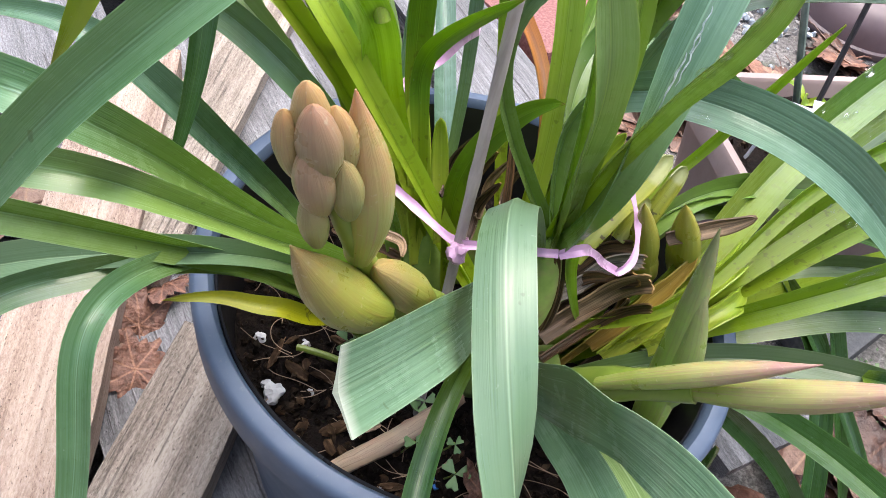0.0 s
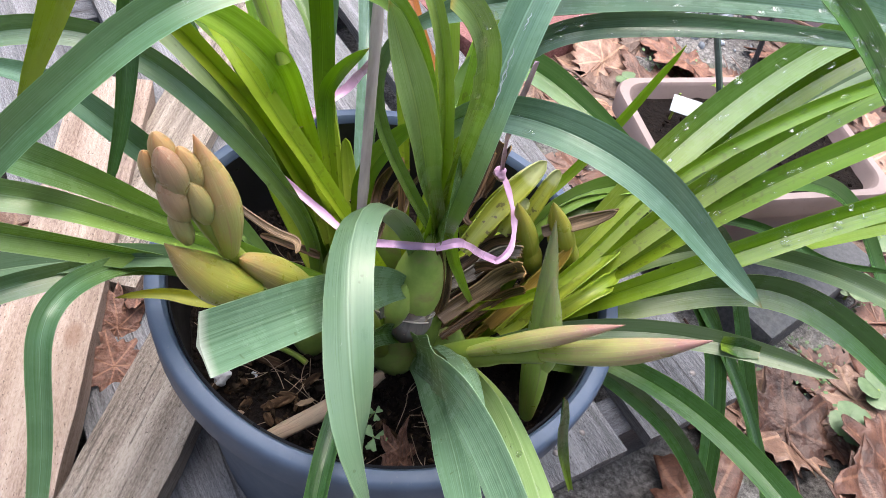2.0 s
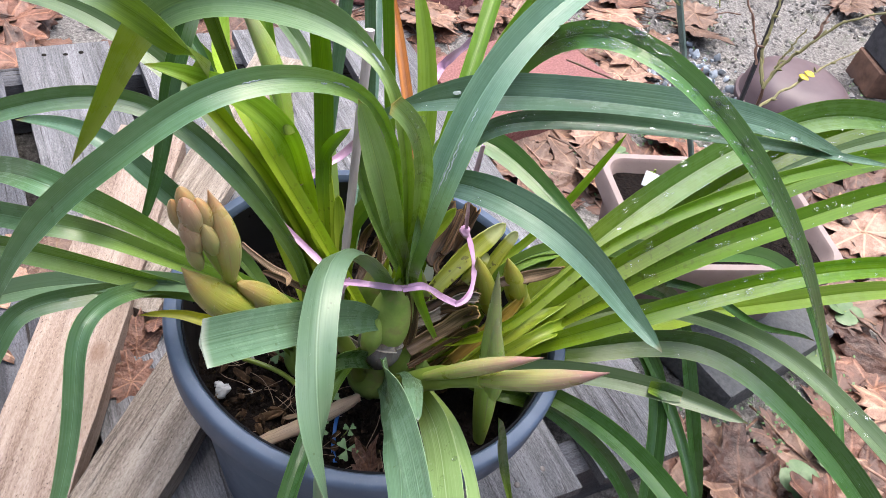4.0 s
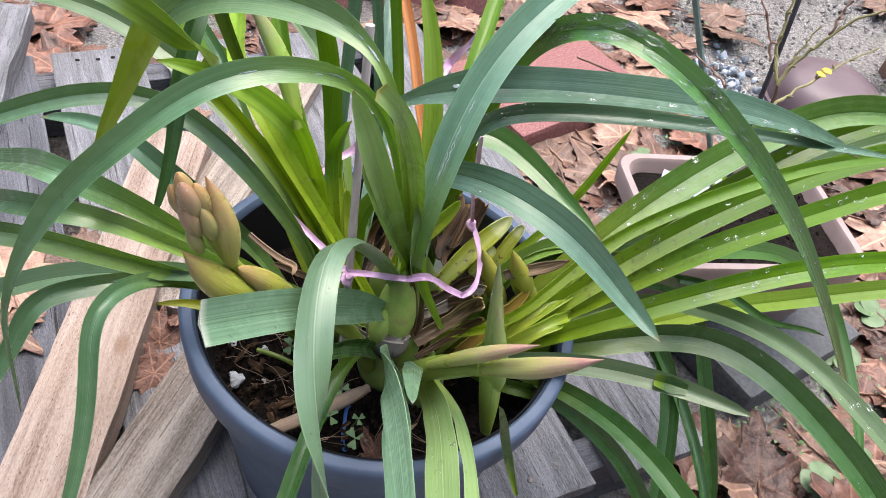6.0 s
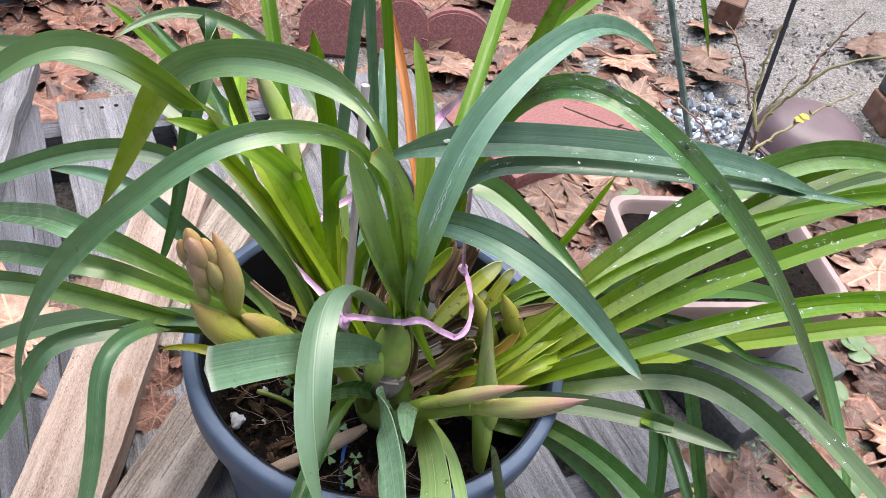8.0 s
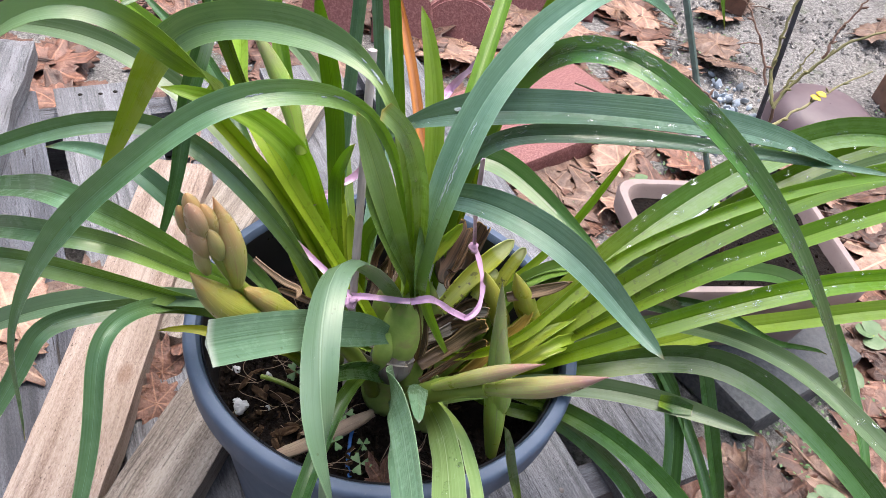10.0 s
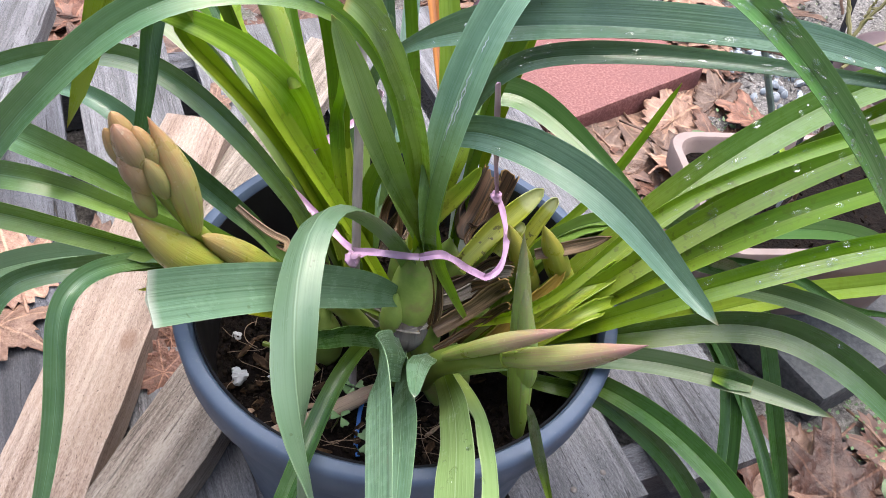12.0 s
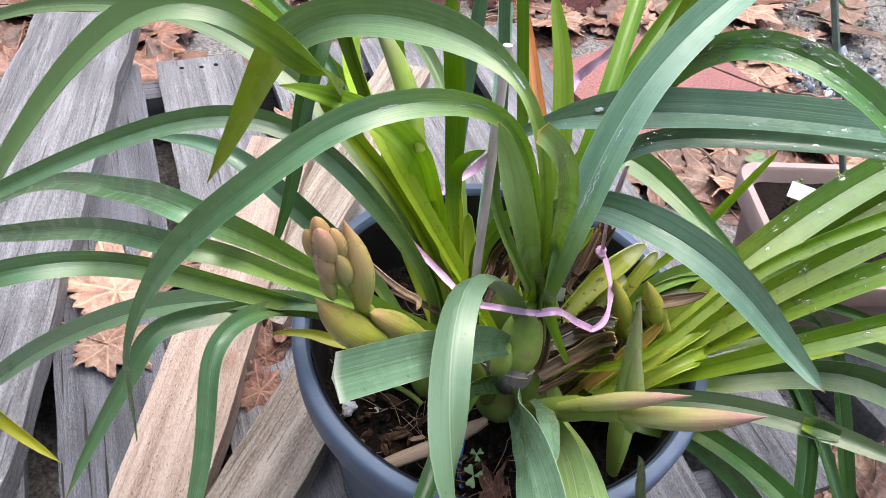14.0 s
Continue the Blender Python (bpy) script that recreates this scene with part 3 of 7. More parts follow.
def tube_mesh(pts, radii, sides=8, flat=1.0):
    bm = bmesh.new()
    rings = []
    up = Vector((0.3, 0.2, 0.9))
    n = len(pts)
    for i, p in enumerate(pts):
        tan = (pts[min(i + 1, n - 1)] - pts[max(i - 1, 0)]).normalized()
        a = up - tan * up.dot(tan)
        if a.length < 1e-3:
            a = Vector((1, 0, 0)) - tan * tan.x
        a.normalize()
        up = a
        b = tan.cross(a)
        r = radii[i] if hasattr(radii, "__len__") else radii
        rings.append([bm.verts.new(p + (a * math.cos(s) * flat + b * math.sin(s)) * r) for s in (2 * math.pi * k / sides for k in range(sides))])
    for r0, r1 in zip(rings, rings[1:]):
        for k in range(sides):
            bm.faces.new((r0[k], r0[(k + 1) % sides], r1[(k + 1) % sides], r1[k]))
    bm.faces.new(rings[0][::-1])
    bm.faces.new(rings[-1])
    bm.verts.index_update()
    return bm


def lathe_mesh(profile, sides=64, closed=False):
    bm = bmesh.new()
    rings = [[bm.verts.new((r * math.cos(a), r * math.sin(a), z)) for a in (2 * math.pi * k / sides for k in range(sides))] for r, z in profile]
    pairs = list(zip(rings, rings[1:])) + ([(rings[-1], rings[0])] if closed else [])
    for r0, r1 in pairs:
        for k in range(sides):
            bm.faces.new((r0[k], r0[(k + 1) % sides], r1[(k + 1) % sides], r1[k]))
    if not closed:
        bm.faces.new(rings[0][::-1])
        bm.faces.new(rings[-1])
    return bm


def board_mesh(length, width, thick, seed, wear=0.003, nx=26, ny=7, ragged=0.0):
    """A worn sawn board, its top at z = 0, centred in x and y, grain along x."""
    bm = bmesh.new()
    rng = random.Random(seed)
    sx = Vector((rng.uniform(0, 50), rng.uniform(0, 50), 0))
    top, bot = [], []
    for i in range(nx + 1):
        x = (i / nx - 0.5) * length
        tr, br = [], []
        for j in range(ny + 1):
            y = (j / ny - 0.5) * width
            p = Vector((x, y, 0))
            e = noise.noise((p + sx) * 14) * wear + noise.noise((p + sx) * 60) * wear * 0.35
            z = e * 0.4
            yy = y + (e * 0.8 if j in (0, ny) else 0)
            xx = x
            if i in (0, nx):
                xx += noise.noise(Vector((y * 40, 7, 1)) + sx) * (wear + ragged) * (1 if i else -1)
            if j in (0, ny) or i in (0, nx):
                z -= wear * 1.2
            tr.append(bm.verts.new((xx, yy, z)))
            br.append(bm.verts.new((xx, yy, -thick + e * 0.3)))
        top.append(tr)
        bot.append(br)
    for i in range(nx):
        for j in range(ny):
            bm.faces.new((top[i][j], top[i + 1][j], top[i + 1][j + 1], top[i][j + 1]))
            bm.faces.new((bot[i][j + 1], bot[i + 1][j + 1], bot[i + 1][j], bot[i][j]))
        for j in (0, ny):
            bm.faces.new((top[i][j], bot[i][j], bot[i + 1][j], top[i + 1][j]))
    for i in (0, nx):
        for j in range(ny):
            bm.faces.new((top[i][j], top[i][j + 1], bot[i][j + 1], bot[i][j]))
    return bm


def block_mesh(sx, sy, sz, bev=0.004, seg=2, jitter=0.0, seed=0):
    """A block on z = 0 with worn edges."""
    bm = bmesh.new()
    bmesh.ops.create_cube(bm, size=1)
    for v in bm.verts:
        v.co = Vector((v.co.x * sx, v.co.y * sy, (v.co.z + 0.5) * sz))
    bmesh.ops.bevel(bm, geom=bm.edges[:], offset=bev, segments=seg, affect="EDGES", profile=0.6)
    if jitter:
        bmesh.ops.subdivide_edges(bm, edges=bm.edges[:], cuts=3, use_grid_fill=True)
        o = Vector((seed * 3.1, seed * 1.7, 0))
        for v in bm.verts:
            v.co += Vector((noise.noise(v.co * 25 + o), noise.noise(v.co * 25 + o + Vector((9, 0, 0))), noise.noise(v.co * 25 + o + Vector((0, 9, 0))))) * jitter
    return bm


def pod_material(name, low, mid, high, vein, rough=0.34):
    """A sheath or bud: colour runs from its base to its point, with fine lengthwise veins and blotches."""
    m, nt, bsdf, node, link = material(name)
    uv = node("ShaderNodeUVMap")
    uv.uv_map = "blade"
    sep = node("ShaderNodeSeparateXYZ")
    link(uv.outputs[0], sep.inputs[0])
    blot = noise_fac(nt, 70, 4)
    v = calc(nt, "ADD", sep.outputs[1], calc(nt, "MULTIPLY", calc(nt, "SUBTRACT", blot, 0.5), 0.7))
    col = ramp(nt, v, (0.1, low), (0.5, mid), (0.92, high))
    mp = node("ShaderNodeMapping")
    mp.inputs["Scale"].default_value = (24.0, 1.2, 1.0)
    link(uv.outputs[0], mp.inputs["Vector"])
    n = node("ShaderNodeTexNoise")
    n.inputs["Scale"].default_value, n.inputs["Detail"].default_value = 1.6, 3
    link(mp.outputs[0], n.inputs["Vector"])
    col = mix(nt, col, vein, ramp(nt, n.outputs["Fac"], (0.5, (0, 0, 0)), (0.75, (0.6, 0.6, 0.6))))
    spk = noise_fac(nt, 500, 2)
    col = mix(nt, col, (0.5, 0.42, 0.3), ramp(nt, spk, (0.66, (0, 0, 0)), (0.74, (0.4, 0.4, 0.4))))
    link(col, bsdf.inputs["Base Color"])
    link(ramp(nt, blot, (0.3, (rough - 0.1,) * 3), (0.75, (rough + 0.12,) * 3)), bsdf.inputs["Roughness"])
    bsdf.inputs["Subsurface Weight"].default_value, bsdf.inputs["Subsurface Scale"].default_value = 0.15, 0.004
    bump(nt, bsdf, n.outputs["Fac"], 0.3, 0.001)
    return m


GREENBUD = pod_material("sheath_olive", (0.228, 0.276, 0.030), (0.288, 0.300, 0.048), (0.300, 0.222, 0.078), (0.264, 0.204, 0.054))
BUD = pod_material("bud_brown", (0.3, 0.26, 0.09), (0.31, 0.22, 0.115), (0.33, 0.2, 0.13), (0.25, 0.15, 0.09))
BUDGOLD = pod_material("bud_gold", (0.297, 0.275, 0.088), (0.341, 0.264, 0.099), (0.396, 0.253, 0.110), (0.286, 0.154, 0.099))
BRACTPINK = pod_material("bract_pinkish", (0.32, 0.35, 0.07), (0.36, 0.33, 0.1), (0.42, 0.25, 0.13), (0.36, 0.2, 0.11))
BUDGREEN = pod_material("bud_green", (0.220, 0.242, 0.077), (0.275, 0.275, 0.088), (0.286, 0.220, 0.099), (0.220, 0.176, 0.066))
PINKBUD = pod_material("sheath_pink", (0.240, 0.300, 0.054), (0.348, 0.348, 0.132), (0.360, 0.210, 0.180), (0.324, 0.144, 0.168))
UPBUD = pod_material("shoot_purple", (0.297, 0.419, 0.061), (0.270, 0.405, 0.081), (0.230, 0.257, 0.121), (0.230, 0.203, 0.108))


def pod_mesh(base, tip, radius, bend=(0, 0, 0), sides=12, n=14, fat=0.45, flat=0.85, sharp=1.0):
    """A bud or sheath: a tube that swells at `fat` of its length and closes to a point."""
    b, t, k = Vector(base), Vector(tip), Vector(bend)
    pts = [b.lerp(t, i / n) + k * math.sin(math.pi * i / n) for i in range(n + 1)]
    rad = []
    for i in range(n + 1):
        f = i / n
        if f < fat:
            r = 0.55 + 0.45 * math.sin(f / fat * math.pi / 2)
        else:
            r = max(0.03, math.cos((f - fat) / (1 - fat) * math.pi / 2) ** sharp)
        rad.append(radius * r)
    bm = tube_mesh(pts, rad, sides, flat)
    # a raised overlapping edge along one side, as sheaths have
    uvl = bm.loops.layers.uv.new("blade")
    bm.verts.ensure_lookup_table()
    for f in bm.faces:
        for lp in f.loops:
            k = lp.vert.index
            lp[uvl].uv = ((k % sides) / sides, (k // sides) / n)
    return bm


# ---- ground ----
def ground_sheet():
    bm = bmesh.new()
    xs = [-400, -60, -12, -4, -2.2] + [-1.6 + 0.06 * i for i in range(64)] + [2.8, 4, 12, 60, 400]
    ys = [-400, -60, -12, -4, -2.0] + [-1.2 + 0.06 * i for i in range(66)] + [3.4, 6, 14, 60, 400]
    grid = [[bm.verts.new((x, y, 0.008 * noise.noise(Vector((x * 3, y * 3, 0))) + 0.004 * noise.noise(Vector((x * 13, y * 13, 5))))) for y in ys] for x in xs]
    for i in range(len(xs) - 1):
        for j in range(len(ys) - 1):
            bm.faces.new((grid[i][j], grid[i + 1][j], grid[i + 1][j + 1], grid[i][j + 1]))
    return tagged(link_mesh("ground", bm, GROUND), "damp grey-brown gravelly soil with mossy patches", "ground", "", "structure")


ground_sheet()


# ---- unseen plain walls round the garden, added to block low sky light ----
UNSEEN_WALL = plain("unseen_wall_dark", [(0.3, (0.05, 0.042, 0.035)), (0.7, (0.12, 0.1, 0.085))], 6, 0.85, (1, 1, 0.2), 0.3, 0.004)


def light_blocking_wall(name, x, y, sx, sy, h, label):
    ob = link_mesh(name, block_mesh(sx, sy, h, 0.02, 1), UNSEEN_WALL)
    ob.matrix_world = pose(x, y, -0.02)
    tagged(ob, label, "wall", "", "structure")


light_blocking_wall("wall_south", 0.2, -3.2, 7.4, 0.2, 3.0, "unseen plain dark wall added behind the camera to block low light")
light_blocking_wall("wall_north", 0.2, 4.2, 7.4, 0.12, 2.4, "unseen plain dark wall added to block low sky light")
light_blocking_wall("wall_west", -3.4, 0.5, 0.12, 7.2, 2.4, "unseen plain dark wall added to block low sky light")
light_blocking_wall("wall_east", 3.8, 0.5, 0.12, 7.2, 2.4, "unseen plain dark wall added to block low sky light")

# ---- pallet ----
AX = math.degrees(math.atan2(-0.857, 0.515))      # along the deck boards
ALONG, ACROSS = Vector((0.515, -0.857, 0)), Vector((0.857, 0.515, 0))
DECK = 0.110
pallet = thing("wooden_pallet", (0, 0, 0), "weathered grey wooden pallet lying on the ground", "pallet")


def deck_board(lo, hi, mat, seed, a0=-0.741, a1=0.131):
    ob = link_mesh("deck_board", board_mesh(a1 - a0, hi - lo, 0.018, seed, wear=0.0022), mat)
    c = ALONG * ((a0 + a1) / 2) + ACROSS * ((lo + hi) / 2)
    ob.matrix_world = pose(c.x, c.y, DECK, 0, 0, AX)
    ob.parent = pallet
    return ob


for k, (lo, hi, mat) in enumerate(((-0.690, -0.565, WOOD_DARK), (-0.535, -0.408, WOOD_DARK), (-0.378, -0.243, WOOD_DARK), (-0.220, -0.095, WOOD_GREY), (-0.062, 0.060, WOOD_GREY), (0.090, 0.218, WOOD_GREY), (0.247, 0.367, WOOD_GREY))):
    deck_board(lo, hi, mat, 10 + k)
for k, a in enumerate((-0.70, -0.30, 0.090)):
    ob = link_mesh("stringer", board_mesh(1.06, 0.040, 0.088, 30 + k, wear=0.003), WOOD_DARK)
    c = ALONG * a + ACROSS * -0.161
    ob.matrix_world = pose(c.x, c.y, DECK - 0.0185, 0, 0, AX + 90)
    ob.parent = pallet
for k, (a, b) in enumerate(((-0.715, -0.185), (-0.712, -0.157), (-0.714, -0.136), (0.105, 0.150), (0.098, 0.185), (0.10, 0.285), (0.09, 0.335), (-0.31, -0.16))):
    bm = lathe_mesh([(0.0034, -0.004), (0.0034, 0.0002), (0.002, 0.0012)], 10)
    c = ALONG * a + ACROSS * b
    bm.transform(Matrix.Translation((c.x, c.y, DECK)))
    part("nail", bm, HOLE if k < 3 else NAIL, pallet)


# ---- loose boards on the pallet ----
def loose_board(near, far, width, top, thick, mat, label, seed, **kw):
    a, b = Vector((*near, 0)), Vector((*far, 0))
    ob = link_mesh("loose_board", board_mesh((b - a).length, width, thick, seed, **kw), mat)
    c = (a + b) / 2
    ob.matrix_world = pose(c.x, c.y, top, 0, 0, math.degrees(math.atan2(b.y - a.y, b.x - a.x)))
    return tagged(ob, label, "board", "loose boards on the pallet")


loose_board((-0.245, -0.30), (-0.319, 0.368), 0.080, 0.150, 0.037, WOOD_NEW, "pale new sawn timber with a knot lying across the pallet", 51, wear=0.0018, nx=40)
loose_board((-0.221, -0.30), (-0.158, 0.045), 0.070, 0.150, 0.037, WOOD_OLD, "grey-brown weathered board with cracks beside the pot", 52, wear=0.003, nx=34)
loose_board((-0.262, 0.10), (-0.208, 0.61), 0.074, 0.136, 0.024, WOOD_OLD, "brown weathered board behind the flower pot", 53, wear=0.003, nx=34)
loose_board((-0.442, -0.25), (-0.690, 0.56), 0.145, 0.150, 0.037, WOOD_GREY, "broad grey split plank with a splintered edge", 54, wear=0.006, nx=50, ragged=0.01)

# ---- pot ----
RIM = 0.335
pot = thing("flower_pot", (0, 0, DECK + 0.002), "large dark blue-grey plastic nursery pot on the pallet", "flower pot")
H = RIM - DECK - 0.002
part("body", lathe_mesh([(0.122, 0.0), (0.1235, 0.003), (0.1515, H - 0.040), (0.1525, H - 0.033), (0.1505, H - 0.033), (0.1215, 0.006), (0.1, 0.005), (0.1, 0.0)], 96, True), PLASTIC, pot)
part("rim", lathe_mesh([(0.1527, H - 0.036), (0.1628, H - 0.034), (0.1645, H - 0.030), (0.1665, H - 0.006), (0.1655, H - 0.002), (0.163, H), (0.1565, H), (0.1542, H - 0.0025), (0.1527, H - 0.008)], 96, True), PLASTIC, pot, "thick rolled blue-grey rim")
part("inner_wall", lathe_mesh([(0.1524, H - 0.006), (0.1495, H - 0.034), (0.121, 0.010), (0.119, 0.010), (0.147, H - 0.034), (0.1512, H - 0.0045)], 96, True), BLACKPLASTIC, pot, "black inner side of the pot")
SOILZ = 0.262


def soil_sheet():
    bm = bmesh.new()
    rings, sides = 26, 72
    prev = None
    for i in range(rings + 1):
        r = 0.1435 * i / rings
        ring = []
        for k in range(sides):
            a = 2 * math.pi * k / sides
            x, y = r * math.cos(a), r * math.sin(a)
            h = 0.011 * noise.noise(Vector((x * 28, y * 28, 0))) + 0.006 * noise.noise(Vector((x * 90, y * 90, 4))) + 0.018 * max(0, 1 - math.hypot(x - 0.03, y - 0.02) / 0.09)
            ring.append(bm.verts.new((x, y, SOILZ + h)))
        if prev:
            for k in range(sides):
                bm.faces.new((prev[k], prev[(k + 1) % sides], ring[(k + 1) % sides], ring[k]))
        prev = ring
    bmesh.ops.remove_doubles(bm, verts=bm.verts[:], dist=1e-5)
    return tagged(link_mesh("potting_soil", bm, SOIL), "dark moist potting soil with bark filling the pot", "soil", "", "stuff")


soil_sheet()


def clod(bm, c, r, rng, flat=0.6):
    q = Euler([rng.uniform(0, 6) for _ in range(3)]).to_matrix()
    s = [rng.uniform(0.6, 1.3), rng.uniform(0.5, 1.0), rng.uniform(0.3, flat)]
    vs = [bm.verts.new(Vector(c) + q @ Vector((x * s[0], y * s[1], z * s[2])) * r) for x, y, z in ((1, 0, .2), (-1, .1, 0), (0, 1, .1), (.1, -1, 0), (0, .2, 1), (.1, 0, -1))]
    for a, b, d in ((0, 2, 4), (2, 1, 4), (1, 3, 4), (3, 0, 4), (2, 0, 5), (1, 2, 5), (3, 1, 5), (0, 3, 5)):
        bm.faces.new((vs[a], vs[b], vs[d]))


def crumbs():
    rng = random.Random(3)
    bm = bmesh.new()
    for _ in range(3600):
        a, r = rng.uniform(0, 6.283), 0.14 * math.sqrt(rng.random())
        clod(bm, (r * math.cos(a), r * math.sin(a), SOILZ + rng.uniform(-0.002, 0.008)), rng.choice((0.001, 0.0014, 0.0018, 0.0024, 0.0032, 0.0048)), rng)
    return tagged(link_mesh("soil_crumbs", bm, CRUMB, False), "dark bark crumbs and clods on the potting soil", "soil", "", "stuff")


crumbs()


def perlite(x, y, r, seed):
    bm = bmesh.new()
    bmesh.ops.create_icosphere(bm, subdivisions=3, radius=r * 0.8)
    o = Vector((seed, seed * 2, 0))
    for v in bm.verts:
        v.co *= 0.8 + 0.6 * noise.noise(v.co * (1.3 / r) + o) + 0.25 * noise.noise(v.co * (3.5 / r) + o)
        v.co.z *= 0.7
    ob = link_mesh("perlite_lump", bm, PERLITE)
    ob.matrix_world = pose(x, y, SOILZ + r * 0.6 + 0.002, 0, 0, seed * 40)
    tagged(ob, "white porous perlite lump on the dark soil", "perlite", "perlite lumps in the pot")


for k, (x, y, r) in enumerate(((-0.106, -0.068, 0.0085), (-0.112, -0.062, 0.005), (-0.122, -0.03, 0.006), (-0.094, -0.03, 0.005), (-0.085, -0.062, 0.003), (-0.06, -0.10, 0.004), (0.0, -0.13, 0.005), (-0.035, -0.118, 0.004))):
    perlite(x, y, r, k + 1)


def bark_piece(name, p, size, rot, mat, label, group):
    """A split chip: a rough lump drawn out along the grain, with a torn end."""
    bm = bmesh.new()
    bmesh.ops.create_icosphere(bm, subdivisions=2, radius=0.5)
    o = Vector((size[0] * 900, size[1] * 700, 0))
    for v in bm.verts:
        q = v.co.copy()
        v.co = Vector((q.x * size[0], q.y * size[1], q.z * size[2])) * 0.62 * (1 + 0.5 * noise.noise(q * 3 + o))
    ob = link_mesh(name, bm, mat, False)
    ob.matrix_world = pose(*p, *rot)
    tagged(ob, label, "bark", group)


for p, size, rot in (((-0.086, -0.085, 0.264), (0.022, 0.013, 0.008), (10, -5, 70)), ((-0.066, -0.084, 0.268), (0.045, 0.012, 0.01), (0, -12, 28)), ((-0.095, -0.05, 0.268), (0.03, 0.012, 0.006), (12, 8, -30)), ((-0.11, -0.04, 0.268), (0.05, 0.007, 0.006), (0, 14, 80)), ((-0.075, -0.05, 0.266), (0.035, 0.014, 0.008), (0, 0, -10)), ((-0.025, -0.12, 0.264), (0.02, 0.012, 0.008), (5, 0, 60)), ((0.012, -0.125, 0.266), (0.045, 0.008, 0.008), (0, 4, 75)), ((-0.1, -0.075, 0.262), (0.012, 0.01, 0.007), (0, 0, 0))):
    bark_piece("bark_chip", p, size, rot, BARK, "brown split bark chip lying on the soil", "bark chips in the pot")

rng = random.Random(77)
for k in range(56):
    a, r = rng.uniform(2.5, 5.9), rng.uniform(0.07, 0.138)
    bark_piece("bark_chip", (r * math.cos(a), r * math.sin(a), SOILZ + rng.uniform(0.005, 0.012)), (rng.uniform(0.008, 0.03), rng.uniform(0.004, 0.01), rng.uniform(0.003, 0.007)), (rng.uniform(-25, 25), rng.uniform(-25, 25), rng.uniform(0, 360)), BARK if k % 11 else STICK, "brown split bark chip lying on the soil", "bark chips in the pot")


SPLINTER = pod_material("stick_splintered", (0.24, 0.18, 0.13), (0.31, 0.24, 0.18), (0.28, 0.21, 0.15), (0.06, 0.04, 0.025), 0.75)


def soil_stick():
    bm = pod_mesh((0.004, -0.062, 0.288), (-0.070, -0.119, 0.280), 0.0062, (0.002, -0.002, 0.001), 14, 22, 0.3, 0.8, 0.12)
    for v in bm.verts:
        v.co += Vector((noise.noise(v.co * 420), 0, noise.noise(v.co * 300 + Vector((5, 0, 0))))) * 0.0013
    tagged(link_mesh("dry_stick", bm, SPLINTER), "pale splintered dry stick lying on the soil", "stick")


soil_stick()
tagged(link_mesh("green_shoot", tube_mesh(bspline([(-0.098, -0.036, 0.272), (-0.08, -0.04, 0.276), (-0.06, -0.045, 0.277), (-0.05, -0.05, 0.27)], 10), 0.0022, 8), STEM), "short green shoot lying on the soil", "shoot")


def roots():
    rng = random.Random(8)
    bm = bmesh.new()
    for k in range(60):
        a, r = rng.uniform(2.4, 5.6), rng.uniform(0.05, 0.135)
        p = Vector((r * math.cos(a), r * math.sin(a), SOILZ + 0.008))
        d = rng.uniform(0, 6.28)
        ctrl = [p]
        for i in range(4):
            d += rng.uniform(-0.8, 0.8)
            p = p + Vector((math.cos(d), math.sin(d), rng.uniform(-0.35, 0.45))) * rng.uniform(0.006, 0.014)
            p.z = max(p.z, SOILZ + 0.004)
            if p.xy.length > 0.14:
                p.xy *= 0.14 / p.xy.length
            ctrl.append(p)
        t = tube_mesh(bspline(ctrl, 10), 0.0003, 4)
        me = bpy.data.meshes.new("tmp")
        t.to_mesh(me)
        t.free()
        bm.from_mesh(me)
        bpy.data.meshes.remove(me)
    tagged(link_mesh("fine_roots", bm, STICK), "thin dry rootlets tangled over the soil", "roots", "", "stuff")


roots()


def clover(x, y, s, rot):
    cl = thing("clover", (x, y, SOILZ + 0.002), "small green three-leaved clover growing in the pot", "clover", "clover seedlings in the pot")
    cl.rotation_euler = (radians(18), 0, radians(rot))
    part("stalk", tube_mesh([Vector((0, 0, 0)), Vector((0.001, 0, 0.012)), Vector((0, 0.001, 0.024))], 0.0006, 5), STEM, cl)
    for k in range(3):
        bm = bmesh.new()
        pts = [(0, 0), (0.55, 0.32), (0.95, 0.5), (1.12, 0.3), (0.98, 0), (1.12, -0.3), (0.95, -0.5), (0.55, -0.32)]
        a = math.radians(120 * k)
        up = [bm.verts.new(((px * math.cos(a) - py * math.sin(a)) * s, (px * math.sin(a) + py * math.cos(a)) * s, 0.024 + abs(py) * 0.3 * s)) for px, py in pts]
        lo = [bm.verts.new(v.co - Vector((0, 0, 0.0005))) for v in up]
        c0, c1 = (bm.verts.new((sum((v.co for v in g), Vector()) / len(g))) for g in (up, lo))
        for i in range(8):
            j = (i + 1) % 8
            bm.faces.new((up[i], up[j], c0))
            bm.faces.new((lo[j], lo[i], c1))
            bm.faces.new((up[i], lo[i], lo[j], up[j]))
        part("leaflet", bm, CLOVER, cl)


for x, y, s, r in ((0.0, -0.104, 0.008, 20), (-0.028, -0.093, 0.007, 70), (-0.004, -0.088, 0.005, 50), (-0.07, -0.028, 0.0075, 10), (-0.036, -0.07, 0.008, 100), (-0.022, -0.062, 0.007, 30)):
    clover(x, y, s, r)
